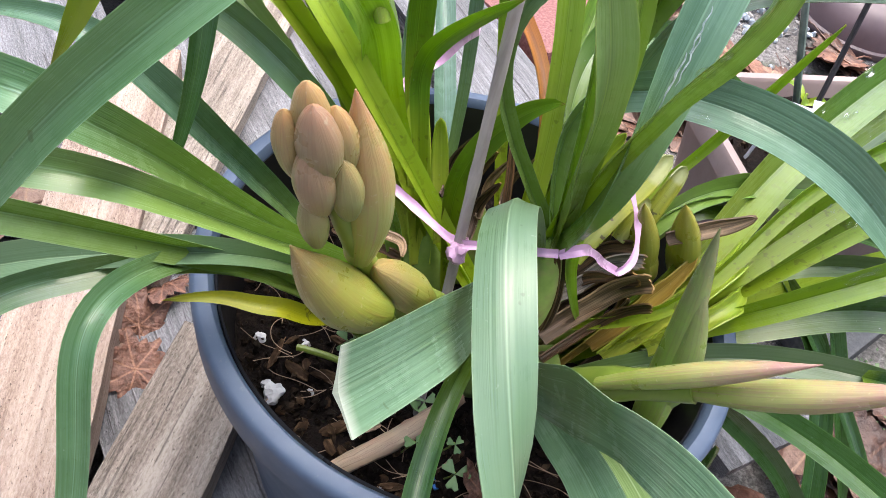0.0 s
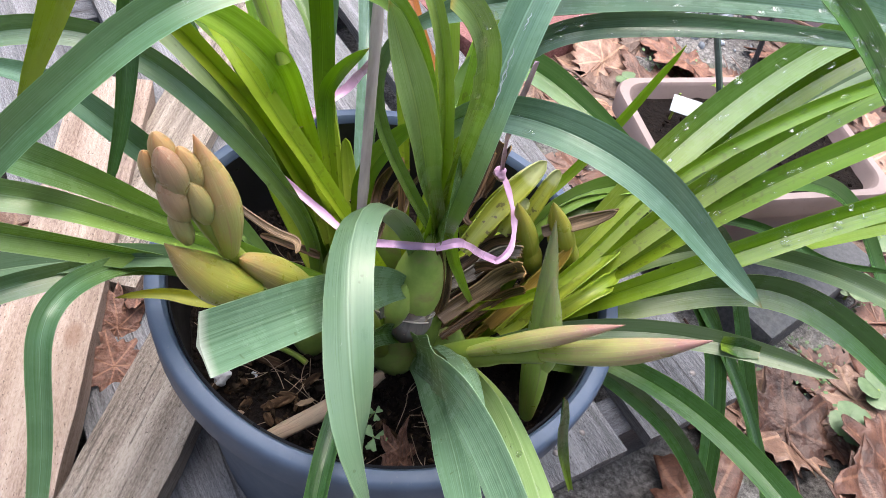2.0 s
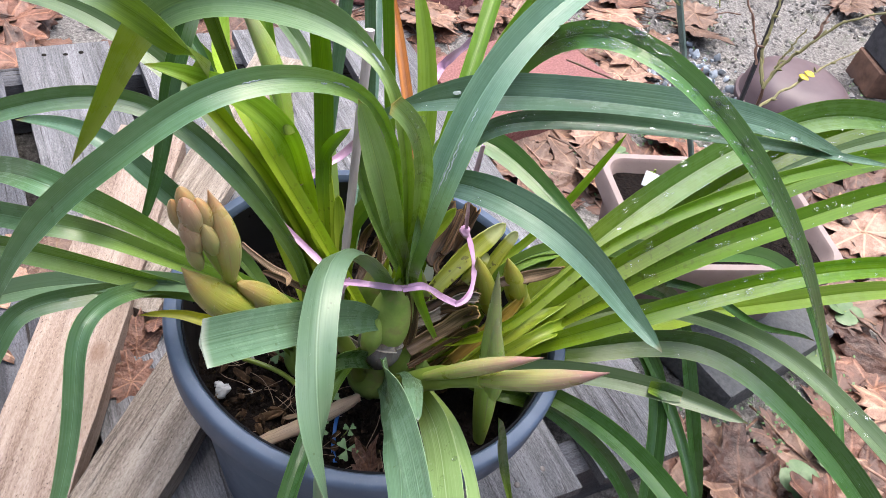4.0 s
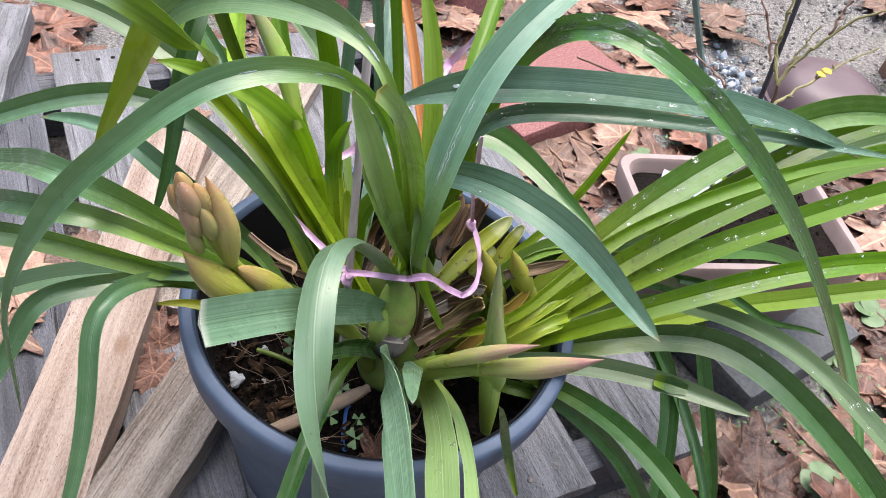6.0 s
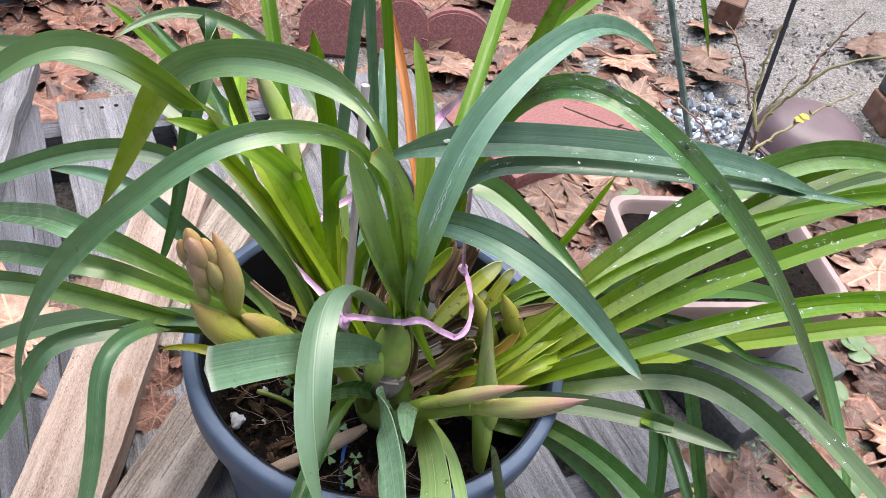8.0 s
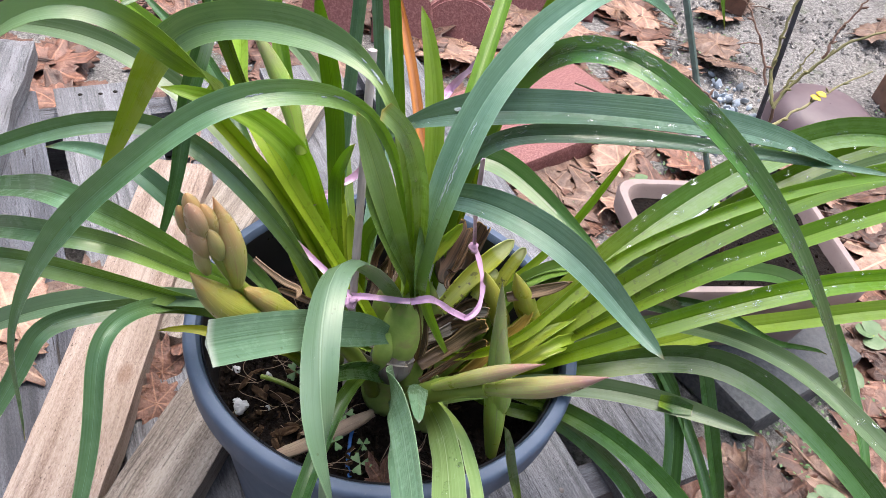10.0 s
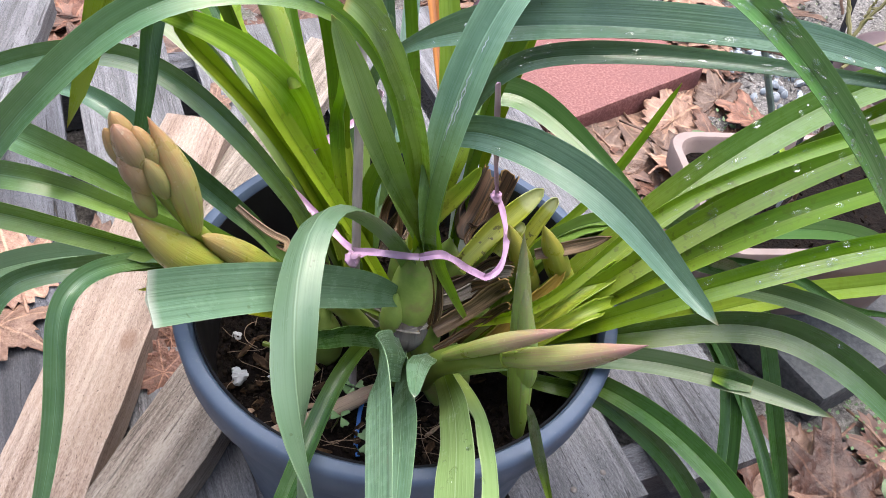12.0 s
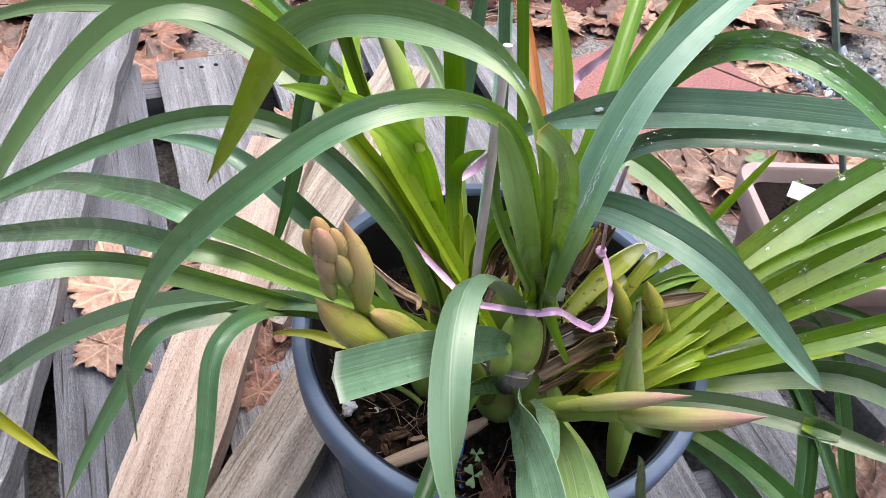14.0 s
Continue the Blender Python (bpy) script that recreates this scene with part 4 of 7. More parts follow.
tagged(link_mesh("blue_string", tube_mesh(bspline([(-0.008, -0.07, 0.285), (-0.012, -0.08, 0.272), (-0.008, -0.088, 0.268), (-0.010, -0.1, 0.266), (-0.004, -0.112, 0.266)], 20), 0.0017, 6, 0.5), BLUE), "strand of blue plastic string on the soil", "string")

# ---- the orchid ----
orchid = thing("orchid_plant", (0.01, 0, SOILZ), "cymbidium orchid with long arching green strap leaves in the pot", "orchid")
ORCHID_INV = Matrix.Translation((-0.01, 0, -SOILZ))
COUNT = [0]
LABELS = {"yellowtip": "green strap leaf hanging over to a yellow tip", "twisted": "blue-green strap leaf, its twisted end coloured yellow-green as if lit through", "pale": "pale striped strap leaf", "yellow": "yellowing strap leaf with a dark spot", "orange": "dead orange-brown leaf", "wet": "wet strap leaf with water drops", "wetbright": "wet bright green strap leaf"}


def own(ob):
    ob.parent = orchid
    ob.matrix_parent_inverse = ORCHID_INV
    return ob


def strap(style, tip, width, ctrl, twist=None, keel=0.34, wave=0.035, face=None, n=None, drops=0, slim=0.46, full=0.42, hold=0.0, wet=None, thin=None, scars=()):
    n = n or (22 if len(ctrl) < 6 else 40)
    pts = bspline(ctrl, n)
    ws = []
    for i in range(n + 1):
        f = i / n
        w = slim + (1 - slim) * math.sin(min(1, max(0, f - hold) / (full - hold)) * math.pi / 2) ** 1.4
        if tip == "point":
            w *= math.sqrt(max(0.0, 1 - max(0, (f - 0.62) / 0.38) ** 2)) * 0.98 + 0.02
        elif tip == "none":
            w *= math.sqrt(max(0.0, 1 - max(0, (f - 0.7) / 0.3) ** 2)) * 0.98 + 0.02
        if thin:
            w *= 1 - (1 - thin[2]) * min(1.0, max(0.0, (f - thin[0]) / (thin[1] - thin[0])))
        ws.append(width * w)
    COUNT[0] += 1
    rg = random.Random(COUNT[0] * 7)
    if twist is None:
        twist = (rg.uniform(-25, 25), rg.uniform(-22, 22))
    fc = Vector(face).normalized() if face else FACE
    ob = link_mesh("leaf", ribbon_mesh(pts, ws, 0.0011, keel, fc, twist, wave, COUNT[0]), LEAF[style])
    if style in LABELS:
        tagged(ob, LABELS[style])
    if wet:
        i0, i1 = int(wet[0] * n), int(wet[1] * n) + 1
        lift = Vector((0, -0.0006, 0.0011))
        film = link_mesh("wet_patch", ribbon_mesh([p + lift for p in pts[i0:i1]], [w * (0.3 + 0.55 * math.sin(math.pi * (k + 0.5) / (i1 - i0))) for k, w in enumerate(ws[i0:i1])], 0.0004, keel, fc, (twist[0] * (1 - wet[0]) + twist[1] * wet[0], twist[0] * (1 - wet[1]) + twist[1] * wet[1]), 0.0, COUNT[0]), LEAF["dark"])
        film.parent = ob
        tagged(film, "dark wet patch on the leaf")
    for f0, f1, u, w in scars:
        scar(ob, pts, ws, n, keel, twist, fc, f0, f1, u, w)
    if drops:
        water_drops(ob, pts, ws, drops, rg, n, keel, twist, fc)
    return own(ob)


def blade_frames(pts, n, twist, face):
    """The direction along a leaf and off its upper side, at each of its points."""
    out, up = [], None
    for i in range(n + 1):
        tan = (pts[min(i + 1, n)] - pts[max(i - 1, 0)]).normalized()
        want = face - tan * face.dot(tan)
        if want.length < 0.25 and up is not None:
            want = up - tan * up.dot(tan)
        want.normalize()
        if up is not None:
            want = ((up - tan * up.dot(tan)).normalized() * 0.75 + want * 0.25).normalized()
        up = want
        f = i / n
        out.append((tan, Matrix.Rotation(radians(twist[0] * (1 - f) + twist[1] * f), 3, tan) @ up))
    return out


def scar(leaf, pts, ws, n, keel, twist, face, f0, f1, u, w):
    """A dry silvery scratch along a leaf, its white highlight put into the colour."""
    ups = blade_frames(pts, n, twist, face)
    line = []
    for k in range(9):
        x = (f0 + (f1 - f0) * k / 8) * n
        i = min(int(x), n - 1)
        tan, nrm = ups[i]
        line.append(pts[i].lerp(pts[i + 1], x - i) + tan.cross(nrm).normalized() * (u + 0.04 * math.sin(k * 2.1)) * ws[i] / 2 + nrm * (0.0010 + abs(u) ** 1.05 * ws[i] * keel))
    ob = link_mesh("scratch", ribbon_mesh(line, [w * 0.5 * (0.25 + math.sin(math.pi * (k + 0.5) / 9)) * (1.2 if k % 2 else 0.8) for k in range(9)], 0.0003, 0.0, ups[int(f0 * n)][1]), SCRATCH_GLINT)
    ob.parent = leaf
    tagged(ob, "silvery dry scratch with its highlight in the colour")


def water_drops(leaf, pts, ws, count, rg, n, keel, twist, face):
    """Beads of rain on the upper side of a leaf."""
    bm = bmesh.new()
    ups = blade_frames(pts, n, twist, face)
    for _ in range(count):
        i = rg.randrange(int(n * 0.3), n - 1)
        tan, nrm = ups[i]
        side = tan.cross(nrm).normalized()
        r = rg.choice((0.0007, 0.001, 0.0013, 0.0018, 0.0026, 0.0034)) * rg.uniform(0.8, 1.2)
        u = rg.uniform(-0.84, 0.84)
        c = pts[i].lerp(pts[i + 1], rg.random()) + side * u * ws[i] / 2 + nrm * (0.0005 + abs(u) ** 1.05 * ws[i] * keel)
        st = bmesh.ops.create_icosphere(bm, subdivisions=2, radius=r)["verts"]
        ln = rg.uniform(1.0, 1.9)
        for v in st:
            q = v.co.copy()
            v.co = c + tan * q.x * ln + side * q.y + nrm * q.z * 0.4
    ob = link_mesh("rain_water", bm, WATER)
    ob.parent = leaf
    tagged(ob, "clear rain drops", "", "", "stuff")


strap("arch", "point", 0.0140, [(0.019, -0.044, 0.418), (0.003, -0.056, 0.518), (-0.013, -0.072, 0.589), (-0.047, -0.105, 0.623), (-0.092, -0.138, 0.628), (-0.129, -0.159, 0.593), (-0.175, -0.163, 0.541), (-0.212, -0.181, 0.460), (-0.223, -0.163, 0.388), (-0.237, -0.158, 0.311)], slim=0.45, full=0.42, hold=0.12, thin=(0.70, 0.84, 0.42), scars=((0.235, 0.265, 0.1, 0.0016), (0.37, 0.395, 0.05, 0.0014), (0.275, 0.285, -0.2, 0.0012)))
strap("twisted", "none", 0.0225, [(0.019, -0.044, 0.418), (0.009, -0.068, 0.515), (-0.002, -0.085, 0.581), (-0.015, -0.083, 0.616), (-0.043, -0.062, 0.625), (-0.091, -0.041, 0.619), (-0.138, -0.031, 0.603), (-0.172, -0.025, 0.569), (-0.193, -0.020, 0.514), (-0.226, -0.021, 0.443)], twist=(0, -45), slim=0.3, full=0.55, hold=0.3, scars=((0.30, 0.345, 0.12, 0.0022), (0.36, 0.375, 0.2, 0.0012)))
strap("pale", "none", 0.0200, [(-0.030, 0.012, 0.285), (-0.089, 0.055, 0.360), (-0.150, 0.094, 0.416), (-0.222, 0.123, 0.448), (-0.298, 0.149, 0.461), (-0.384, 0.159, 0.450), (-0.475, 0.161, 0.426), (-0.560, 0.154, 0.380)])
strap("arch", "none", 0.0155, [(-0.048, -0.030, 0.285), (-0.040, -0.018, 0.364), (-0.082, -0.016, 0.427), (-0.144, -0.000, 0.484), (-0.221, 0.004, 0.505), (-0.335, -0.048, 0.451), (-0.483, -0.116, 0.361)])
strap("arch", "none", 0.0155, [(0.013, -0.032, 0.325), (-0.083, -0.043, 0.372), (-0.133, -0.070, 0.432), (-0.151, -0.108, 0.494), (-0.162, -0.141, 0.538), (-0.178, -0.146, 0.550), (-0.209, -0.119, 0.524), (-0.267, -0.074, 0.471), (-0.351, -0.016, 0.408), (-0.452, 0.029, 0.315), (-0.583, 0.088, 0.175)])
strap("arch", "none", 0.0143, [(0.013, -0.032, 0.325), (-0.070, -0.075, 0.409), (-0.126, -0.113, 0.469), (-0.158, -0.133, 0.507), (-0.185, -0.138, 0.510), (-0.220, -0.123, 0.494), (-0.267, -0.097, 0.460), (-0.327, -0.070, 0.412), (-0.399, -0.041, 0.357), (-0.481, -0.009, 0.296), (-0.588, 0.032, 0.198)])
strap("yellowtip", "point", 0.0155, [(-0.048, -0.030, 0.285), (-0.102, -0.035, 0.352), (-0.154, -0.069, 0.394), (-0.203, -0.098, 0.435), (-0.248, -0.124, 0.468), (-0.287, -0.159, 0.481), (-0.349, -0.146, 0.423), (-0.353, -0.158, 0.384), (-0.340, -0.170, 0.331), (-0.313, -0.172, 0.305), (-0.288, -0.178, 0.291)], slim=0.6, full=0.3)
strap("soft", "none", 0.0180, [(-0.048, -0.030, 0.285), (-0.075, -0.042, 0.354), (-0.116, -0.059, 0.390), (-0.173, -0.077, 0.395), (-0.238, -0.084, 0.379), (-0.298, -0.089, 0.338), (-0.357, -0.089, 0.283), (-0.413, -0.089, 0.218), (-0.467, -0.090, 0.150), (-0.520, -0.092, 0.078), (-0.588, -0.095, -0.035)])
strap("arch", "none", 0.0145, [(-0.048, -0.030, 0.285), (-0.101, -0.042, 0.351), (-0.149, -0.062, 0.385), (-0.190, -0.088, 0.390), (-0.223, -0.106, 0.390), (-0.235, -0.121, 0.385), (-0.239, -0.137, 0.365), (-0.255, -0.164, 0.337), (-0.269, -0.204, 0.297)])
strap("arch", "none", 0.0128, [(-0.048, -0.030, 0.285), (-0.102, -0.020, 0.326), (-0.139, -0.038, 0.360), (-0.160, -0.076, 0.391), (-0.172, -0.112, 0.416), (-0.178, -0.139, 0.417), (-0.173, -0.161, 0.392), (-0.170, -0.189, 0.350), (-0.177, -0.228, 0.294), (-0.191, -0.276, 0.226)])
strap("yellow", "point", 0.0097, [(-0.048, -0.032, 0.284), (-0.067, -0.042, 0.319), (-0.083, -0.058, 0.342), (-0.095, -0.072, 0.358), (-0.105, -0.075, 0.370), (-0.119, -0.080, 0.372), (-0.137, -0.078, 0.376), (-0.161, -0.087, 0.374)])
strap("mid", "point", 0.0200, [(0.013, -0.032, 0.325), (-0.043, 0.013, 0.363), (-0.073, 0.033, 0.408), (-0.081, 0.028, 0.458), (-0.094, -0.000, 0.505), (-0.124, -0.027, 0.546), (-0.159, -0.046, 0.560)], twist=(0, 0), face=(0.0, -0.6, 0.8))
strap("dark", "point", 0.0135, [(-0.035, 0.020, 0.285), (-0.119, 0.042, 0.468), (-0.158, 0.047, 0.575), (-0.158, 0.035, 0.605), (-0.144, 0.006, 0.579), (-0.154, -0.031, 0.538), (-0.145, -0.061, 0.498), (-0.155, -0.088, 0.459)])
strap("olivearch", "none", 0.0165, [(-0.030, 0.012, 0.285), (-0.063, 0.019, 0.395), (-0.124, 0.011, 0.483), (-0.152, -0.010, 0.529), (-0.121, -0.023, 0.554), (-0.126, -0.055, 0.580), (-0.158, -0.077, 0.623), (-0.196, -0.088, 0.635), (-0.241, -0.104, 0.603), (-0.291, -0.134, 0.529), (-0.356, -0.173, 0.412)], slim=0.6, full=0.9, twist=(0, 0))
strap("bright", "none", 0.0143, [(-0.030, 0.000, 0.300), (-0.052, 0.027, 0.369), (-0.061, 0.047, 0.427), (-0.066, 0.056, 0.480), (-0.070, 0.045, 0.533), (-0.072, 0.017, 0.585), (-0.069, -0.028, 0.636)])
strap("bright", "none", 0.0139, [(-0.030, 0.012, 0.285), (-0.037, 0.015, 0.310), (-0.054, 0.028, 0.360), (-0.091, 0.097, 0.384), (-0.126, 0.144, 0.434), (-0.149, 0.188, 0.494), (-0.175, 0.235, 0.549), (-0.193, 0.274, 0.578), (-0.203, 0.293, 0.592)])
strap("mid", "none", 0.0146, [(0.013, -0.032, 0.325), (-0.008, -0.027, 0.354), (-0.037, 0.000, 0.376), (-0.101, 0.006, 0.476), (-0.147, 0.064, 0.494), (-0.168, 0.152, 0.450), (-0.196, 0.234, 0.447), (-0.217, 0.320, 0.423), (-0.232, 0.369, 0.395), (-0.237, 0.393, 0.378)])
strap("teal", "cut", 0.0152, [(-0.030, 0.012, 0.285), (-0.030, 0.023, 0.295), (-0.028, 0.019, 0.352), (-0.031, 0.070, 0.365), (-0.035, 0.127, 0.362), (-0.039, 0.181, 0.373), (-0.046, 0.235, 0.381), (-0.053, 0.287, 0.398), (-0.059, 0.321, 0.410), (-0.062, 0.339, 0.416)])
strap("mid", "point", 0.0159, [(0.013, -0.032, 0.325), (0.019, 0.005, 0.413), (0.023, 0.074, 0.488), (-0.018, 0.119, 0.563)], slim=0.4, full=0.8)
strap("orange", "none", 0.0100, [(0.013, -0.032, 0.325), (0.012, -0.014, 0.339), (0.018, 0.006, 0.396), (0.016, 0.063, 0.438), (-0.004, 0.142, 0.426), (-0.021, 0.212, 0.441), (-0.045, 0.282, 0.458), (-0.068, 0.353, 0.466), (-0.086, 0.400, 0.459), (-0.094, 0.423, 0.454)])
strap("bright", "none", 0.0122, [(0.013, -0.032, 0.325), (0.011, -0.028, 0.373), (0.023, -0.032, 0.499), (0.042, 0.122, 0.573), (0.054, 0.217, 0.603), (0.061, 0.272, 0.597)])
strap("bright", "none", 0.0156, [(0.013, -0.032, 0.325), (0.012, -0.019, 0.359), (0.019, 0.025, 0.410), (0.041, 0.124, 0.447), (0.071, 0.209, 0.494), (0.121, 0.294, 0.532), (0.157, 0.353, 0.532), (0.177, 0.381, 0.527)])
strap("teal", "point", 0.0210, [(0.019, -0.044, 0.418), (0.016, -0.084, 0.478), (0.022, -0.075, 0.540), (0.037, -0.029, 0.593), (0.079, 0.026, 0.630), (0.120, 0.077, 0.636), (0.171, 0.111, 0.593)], slim=0.42, full=0.36, hold=0.05, scars=((0.24, 0.31, 0.1, 0.0016), (0.31, 0.37, 0.16, 0.0012), (0.27, 0.335, 0.24, 0.0010), (0.4, 0.43, 0.2, 0.0009)))
strap("wet", "none", 0.0160, [(0.030, 0.035, 0.285), (0.032, 0.045, 0.417), (0.043, 0.037, 0.521), (0.065, 0.015, 0.594), (0.096, -0.013, 0.631), (0.144, -0.034, 0.627), (0.214, -0.038, 0.575), (0.296, -0.014, 0.486), (0.384, 0.023, 0.365), (0.483, 0.065, 0.225)], drops=240)
strap("teal", "point", 0.0245, [(0.019, -0.044, 0.418), (-0.023, -0.024, 0.468), (-0.035, -0.015, 0.511), (-0.016, -0.015, 0.545), (0.031, -0.019, 0.569), (0.095, -0.017, 0.582), (0.162, -0.010, 0.584), (0.223, 0.003, 0.580), (0.276, 0.024, 0.559), (0.325, 0.057, 0.529)], slim=0.3, full=0.48, hold=0.3, drops=16, scars=((0.40, 0.412, -0.3, 0.005),))
strap("blue", "point", 0.0132, [(0.019, -0.044, 0.418), (0.023, -0.023, 0.488), (0.035, -0.014, 0.541), (0.084, -0.016, 0.565), (0.192, -0.000, 0.566), (0.350, 0.042, 0.545)], drops=30, slim=0.3, full=0.6)
strap("teal", "point", 0.0221, [(0.019, -0.044, 0.418), (0.003, -0.022, 0.467), (0.014, -0.023, 0.501), (0.050, -0.042, 0.519), (0.092, -0.063, 0.522), (0.135, -0.076, 0.501), (0.165, -0.087, 0.475), (0.186, -0.107, 0.470)], drops=5, slim=0.3, full=0.55)
strap("wet", "none", 0.0205, [(0.019, -0.044, 0.418), (0.016, 0.007, 0.449), (0.023, 0.044, 0.468), (0.042, 0.064, 0.476), (0.071, 0.065, 0.473), (0.106, 0.040, 0.463), (0.153, -0.010, 0.456)])
strap("mid", "point", 0.0075, [(0.030, 0.035, 0.285), (0.068, 0.058, 0.297), (0.142, 0.104, 0.349), (0.158, 0.095, 0.451), (0.166, 0.084, 0.494)])
strap("fan", "none", 0.0300, [(0.066, -0.012, 0.285), (0.076, -0.034, 0.326), (0.109, -0.021, 0.375), (0.175, 0.079, 0.374), (0.243, 0.148, 0.402), (0.321, 0.220, 0.420), (0.408, 0.274, 0.444), (0.514, 0.297, 0.435), (0.575, 0.308, 0.402), (0.604, 0.311, 0.382)], drops=60)
strap("wetbright", "none", 0.0217, [(0.066, -0.012, 0.285), (0.115, 0.006, 0.317), (0.192, 0.097, 0.321), (0.316, 0.214, 0.368), (0.458, 0.303, 0.420), (0.570, 0.344, 0.429), (0.620, 0.369, 0.409)], drops=49)
strap("pale", "none", 0.0174, [(0.066, -0.012, 0.285), (0.110, -0.009, 0.321), (0.174, 0.070, 0.311), (0.278, 0.168, 0.330), (0.386, 0.265, 0.356), (0.512, 0.331, 0.392), (0.600, 0.376, 0.387), (0.641, 0.396, 0.370)])
strap("bright", "none", 0.0112, [(0.013, -0.032, 0.325), (0.037, -0.034, 0.342), (0.097, -0.062, 0.379), (0.149, 0.012, 0.426), (0.226, 0.054, 0.459), (0.304, 0.108, 0.466), (0.386, 0.155, 0.468), (0.471, 0.197, 0.465), (0.524, 0.222, 0.437), (0.549, 0.233, 0.423)], drops=13)
strap("bright", "none", 0.0211, [(0.066, -0.012, 0.285), (0.081, -0.022, 0.313), (0.116, -0.024, 0.361), (0.185, 0.031, 0.399), (0.255, 0.072, 0.437), (0.328, 0.131, 0.441), (0.405, 0.176, 0.453), (0.487, 0.219, 0.453), (0.539, 0.243, 0.432), (0.565, 0.255, 0.421)], drops=60)
strap("bright", "none", 0.0196, [(0.066, -0.012, 0.285), (0.082, -0.019, 0.309), (0.120, -0.027, 0.354), (0.192, 0.020, 0.384), (0.262, 0.056, 0.417), (0.338, 0.101, 0.426), (0.411, 0.143, 0.441), (0.487, 0.187, 0.440), (0.535, 0.214, 0.419), (0.557, 0.227, 0.408)], drops=60)
strap("wetbright", "none", 0.0174, [(0.066, -0.012, 0.285), (0.103, -0.029, 0.328), (0.198, -0.035, 0.426), (0.371, 0.045, 0.453), (0.488, 0.083, 0.429), (0.538, 0.102, 0.395)], drops=60)
strap("mid", "none", 0.0201, [(0.066, -0.012, 0.285), (0.096, -0.009, 0.302), (0.155, 0.009, 0.307), (0.233, 0.062, 0.285), (0.316, 0.109, 0.289), (0.403, 0.147, 0.283), (0.492, 0.181, 0.290), (0.581, 0.216, 0.284), (0.637, 0.236, 0.259), (0.664, 0.245, 0.245)])
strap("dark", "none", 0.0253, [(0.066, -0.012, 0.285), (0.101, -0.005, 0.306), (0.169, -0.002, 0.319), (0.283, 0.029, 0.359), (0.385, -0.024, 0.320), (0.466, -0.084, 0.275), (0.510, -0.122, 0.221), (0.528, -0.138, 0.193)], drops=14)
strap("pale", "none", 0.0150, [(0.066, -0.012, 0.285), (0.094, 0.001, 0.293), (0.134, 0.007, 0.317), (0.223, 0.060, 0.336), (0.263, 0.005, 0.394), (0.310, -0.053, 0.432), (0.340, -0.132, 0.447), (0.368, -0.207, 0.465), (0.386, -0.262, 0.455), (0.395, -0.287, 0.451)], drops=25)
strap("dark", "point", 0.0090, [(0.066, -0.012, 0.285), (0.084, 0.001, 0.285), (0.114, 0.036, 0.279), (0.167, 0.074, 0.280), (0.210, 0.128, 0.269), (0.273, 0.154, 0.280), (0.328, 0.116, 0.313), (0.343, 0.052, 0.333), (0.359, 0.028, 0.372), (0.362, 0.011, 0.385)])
strap("front", "cut", 0.0238, [(0.008, -0.054, 0.378), (-0.002, -0.068, 0.398), (-0.025, -0.108, 0.442), (-0.048, -0.175, 0.509), (-0.077, -0.211, 0.531)], keel=0.14)
strap("soft", "point", 0.0215, [(0.023, -0.040, 0.362), (0.015, -0.046, 0.392), (0.009, -0.046, 0.426), (-0.038, -0.114, 0.534), (-0.021, -0.209, 0.490), (0.000, -0.232, 0.428), (0.017, -0.274, 0.358), (0.026, -0.281, 0.310), (0.030, -0.289, 0.286)], slim=0.5, full=0.5, keel=0.14, twist=(0, 0), face=(-0.25, -0.7, 0.65))
strap("front", "none", 0.0280, [(0.019, -0.092, 0.368), (0.021, -0.108, 0.388), (0.021, -0.130, 0.416), (0.017, -0.156, 0.455), (0.017, -0.190, 0.494), (0.026, -0.231, 0.531), (0.037, -0.291, 0.557), (0.048, -0.345, 0.566)], slim=0.85, full=0.3, keel=0.07, twist=(0, 0), face=(-0.2, -0.65, 0.7), thin=(0.3, 0.75, 0.58))
strap("shine", "none", 0.0225, [(0.045, -0.070, 0.330), (0.052, -0.109, 0.364), (0.058, -0.137, 0.386), (0.062, -0.178, 0.409), (0.065, -0.221, 0.430), (0.068, -0.271, 0.458), (0.070, -0.316, 0.471)], drops=10, slim=0.8, full=0.3, keel=0.07, twist=(0, 0), face=(-0.2, -0.65, 0.7))
strap("shine", "none", 0.0165, [(0.055, -0.070, 0.330), (0.067, -0.102, 0.358), (0.077, -0.129, 0.374), (0.084, -0.171, 0.395), (0.087, -0.209, 0.415), (0.090, -0.260, 0.441), (0.092, -0.306, 0.453)], drops=12, slim=0.8, full=0.3, keel=0.3, twist=(25, 25), face=(0.05, -0.8, 0.6))
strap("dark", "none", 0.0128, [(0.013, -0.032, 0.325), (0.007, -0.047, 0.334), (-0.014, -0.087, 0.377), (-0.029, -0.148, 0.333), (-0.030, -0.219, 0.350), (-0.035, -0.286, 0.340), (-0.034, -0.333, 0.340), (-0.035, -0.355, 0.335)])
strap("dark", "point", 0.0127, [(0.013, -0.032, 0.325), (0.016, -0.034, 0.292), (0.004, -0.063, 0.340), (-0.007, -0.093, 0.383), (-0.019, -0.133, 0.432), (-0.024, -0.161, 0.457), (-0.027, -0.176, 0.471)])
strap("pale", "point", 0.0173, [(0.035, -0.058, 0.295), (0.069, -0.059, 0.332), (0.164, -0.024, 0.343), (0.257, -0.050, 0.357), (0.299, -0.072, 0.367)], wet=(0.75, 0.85))
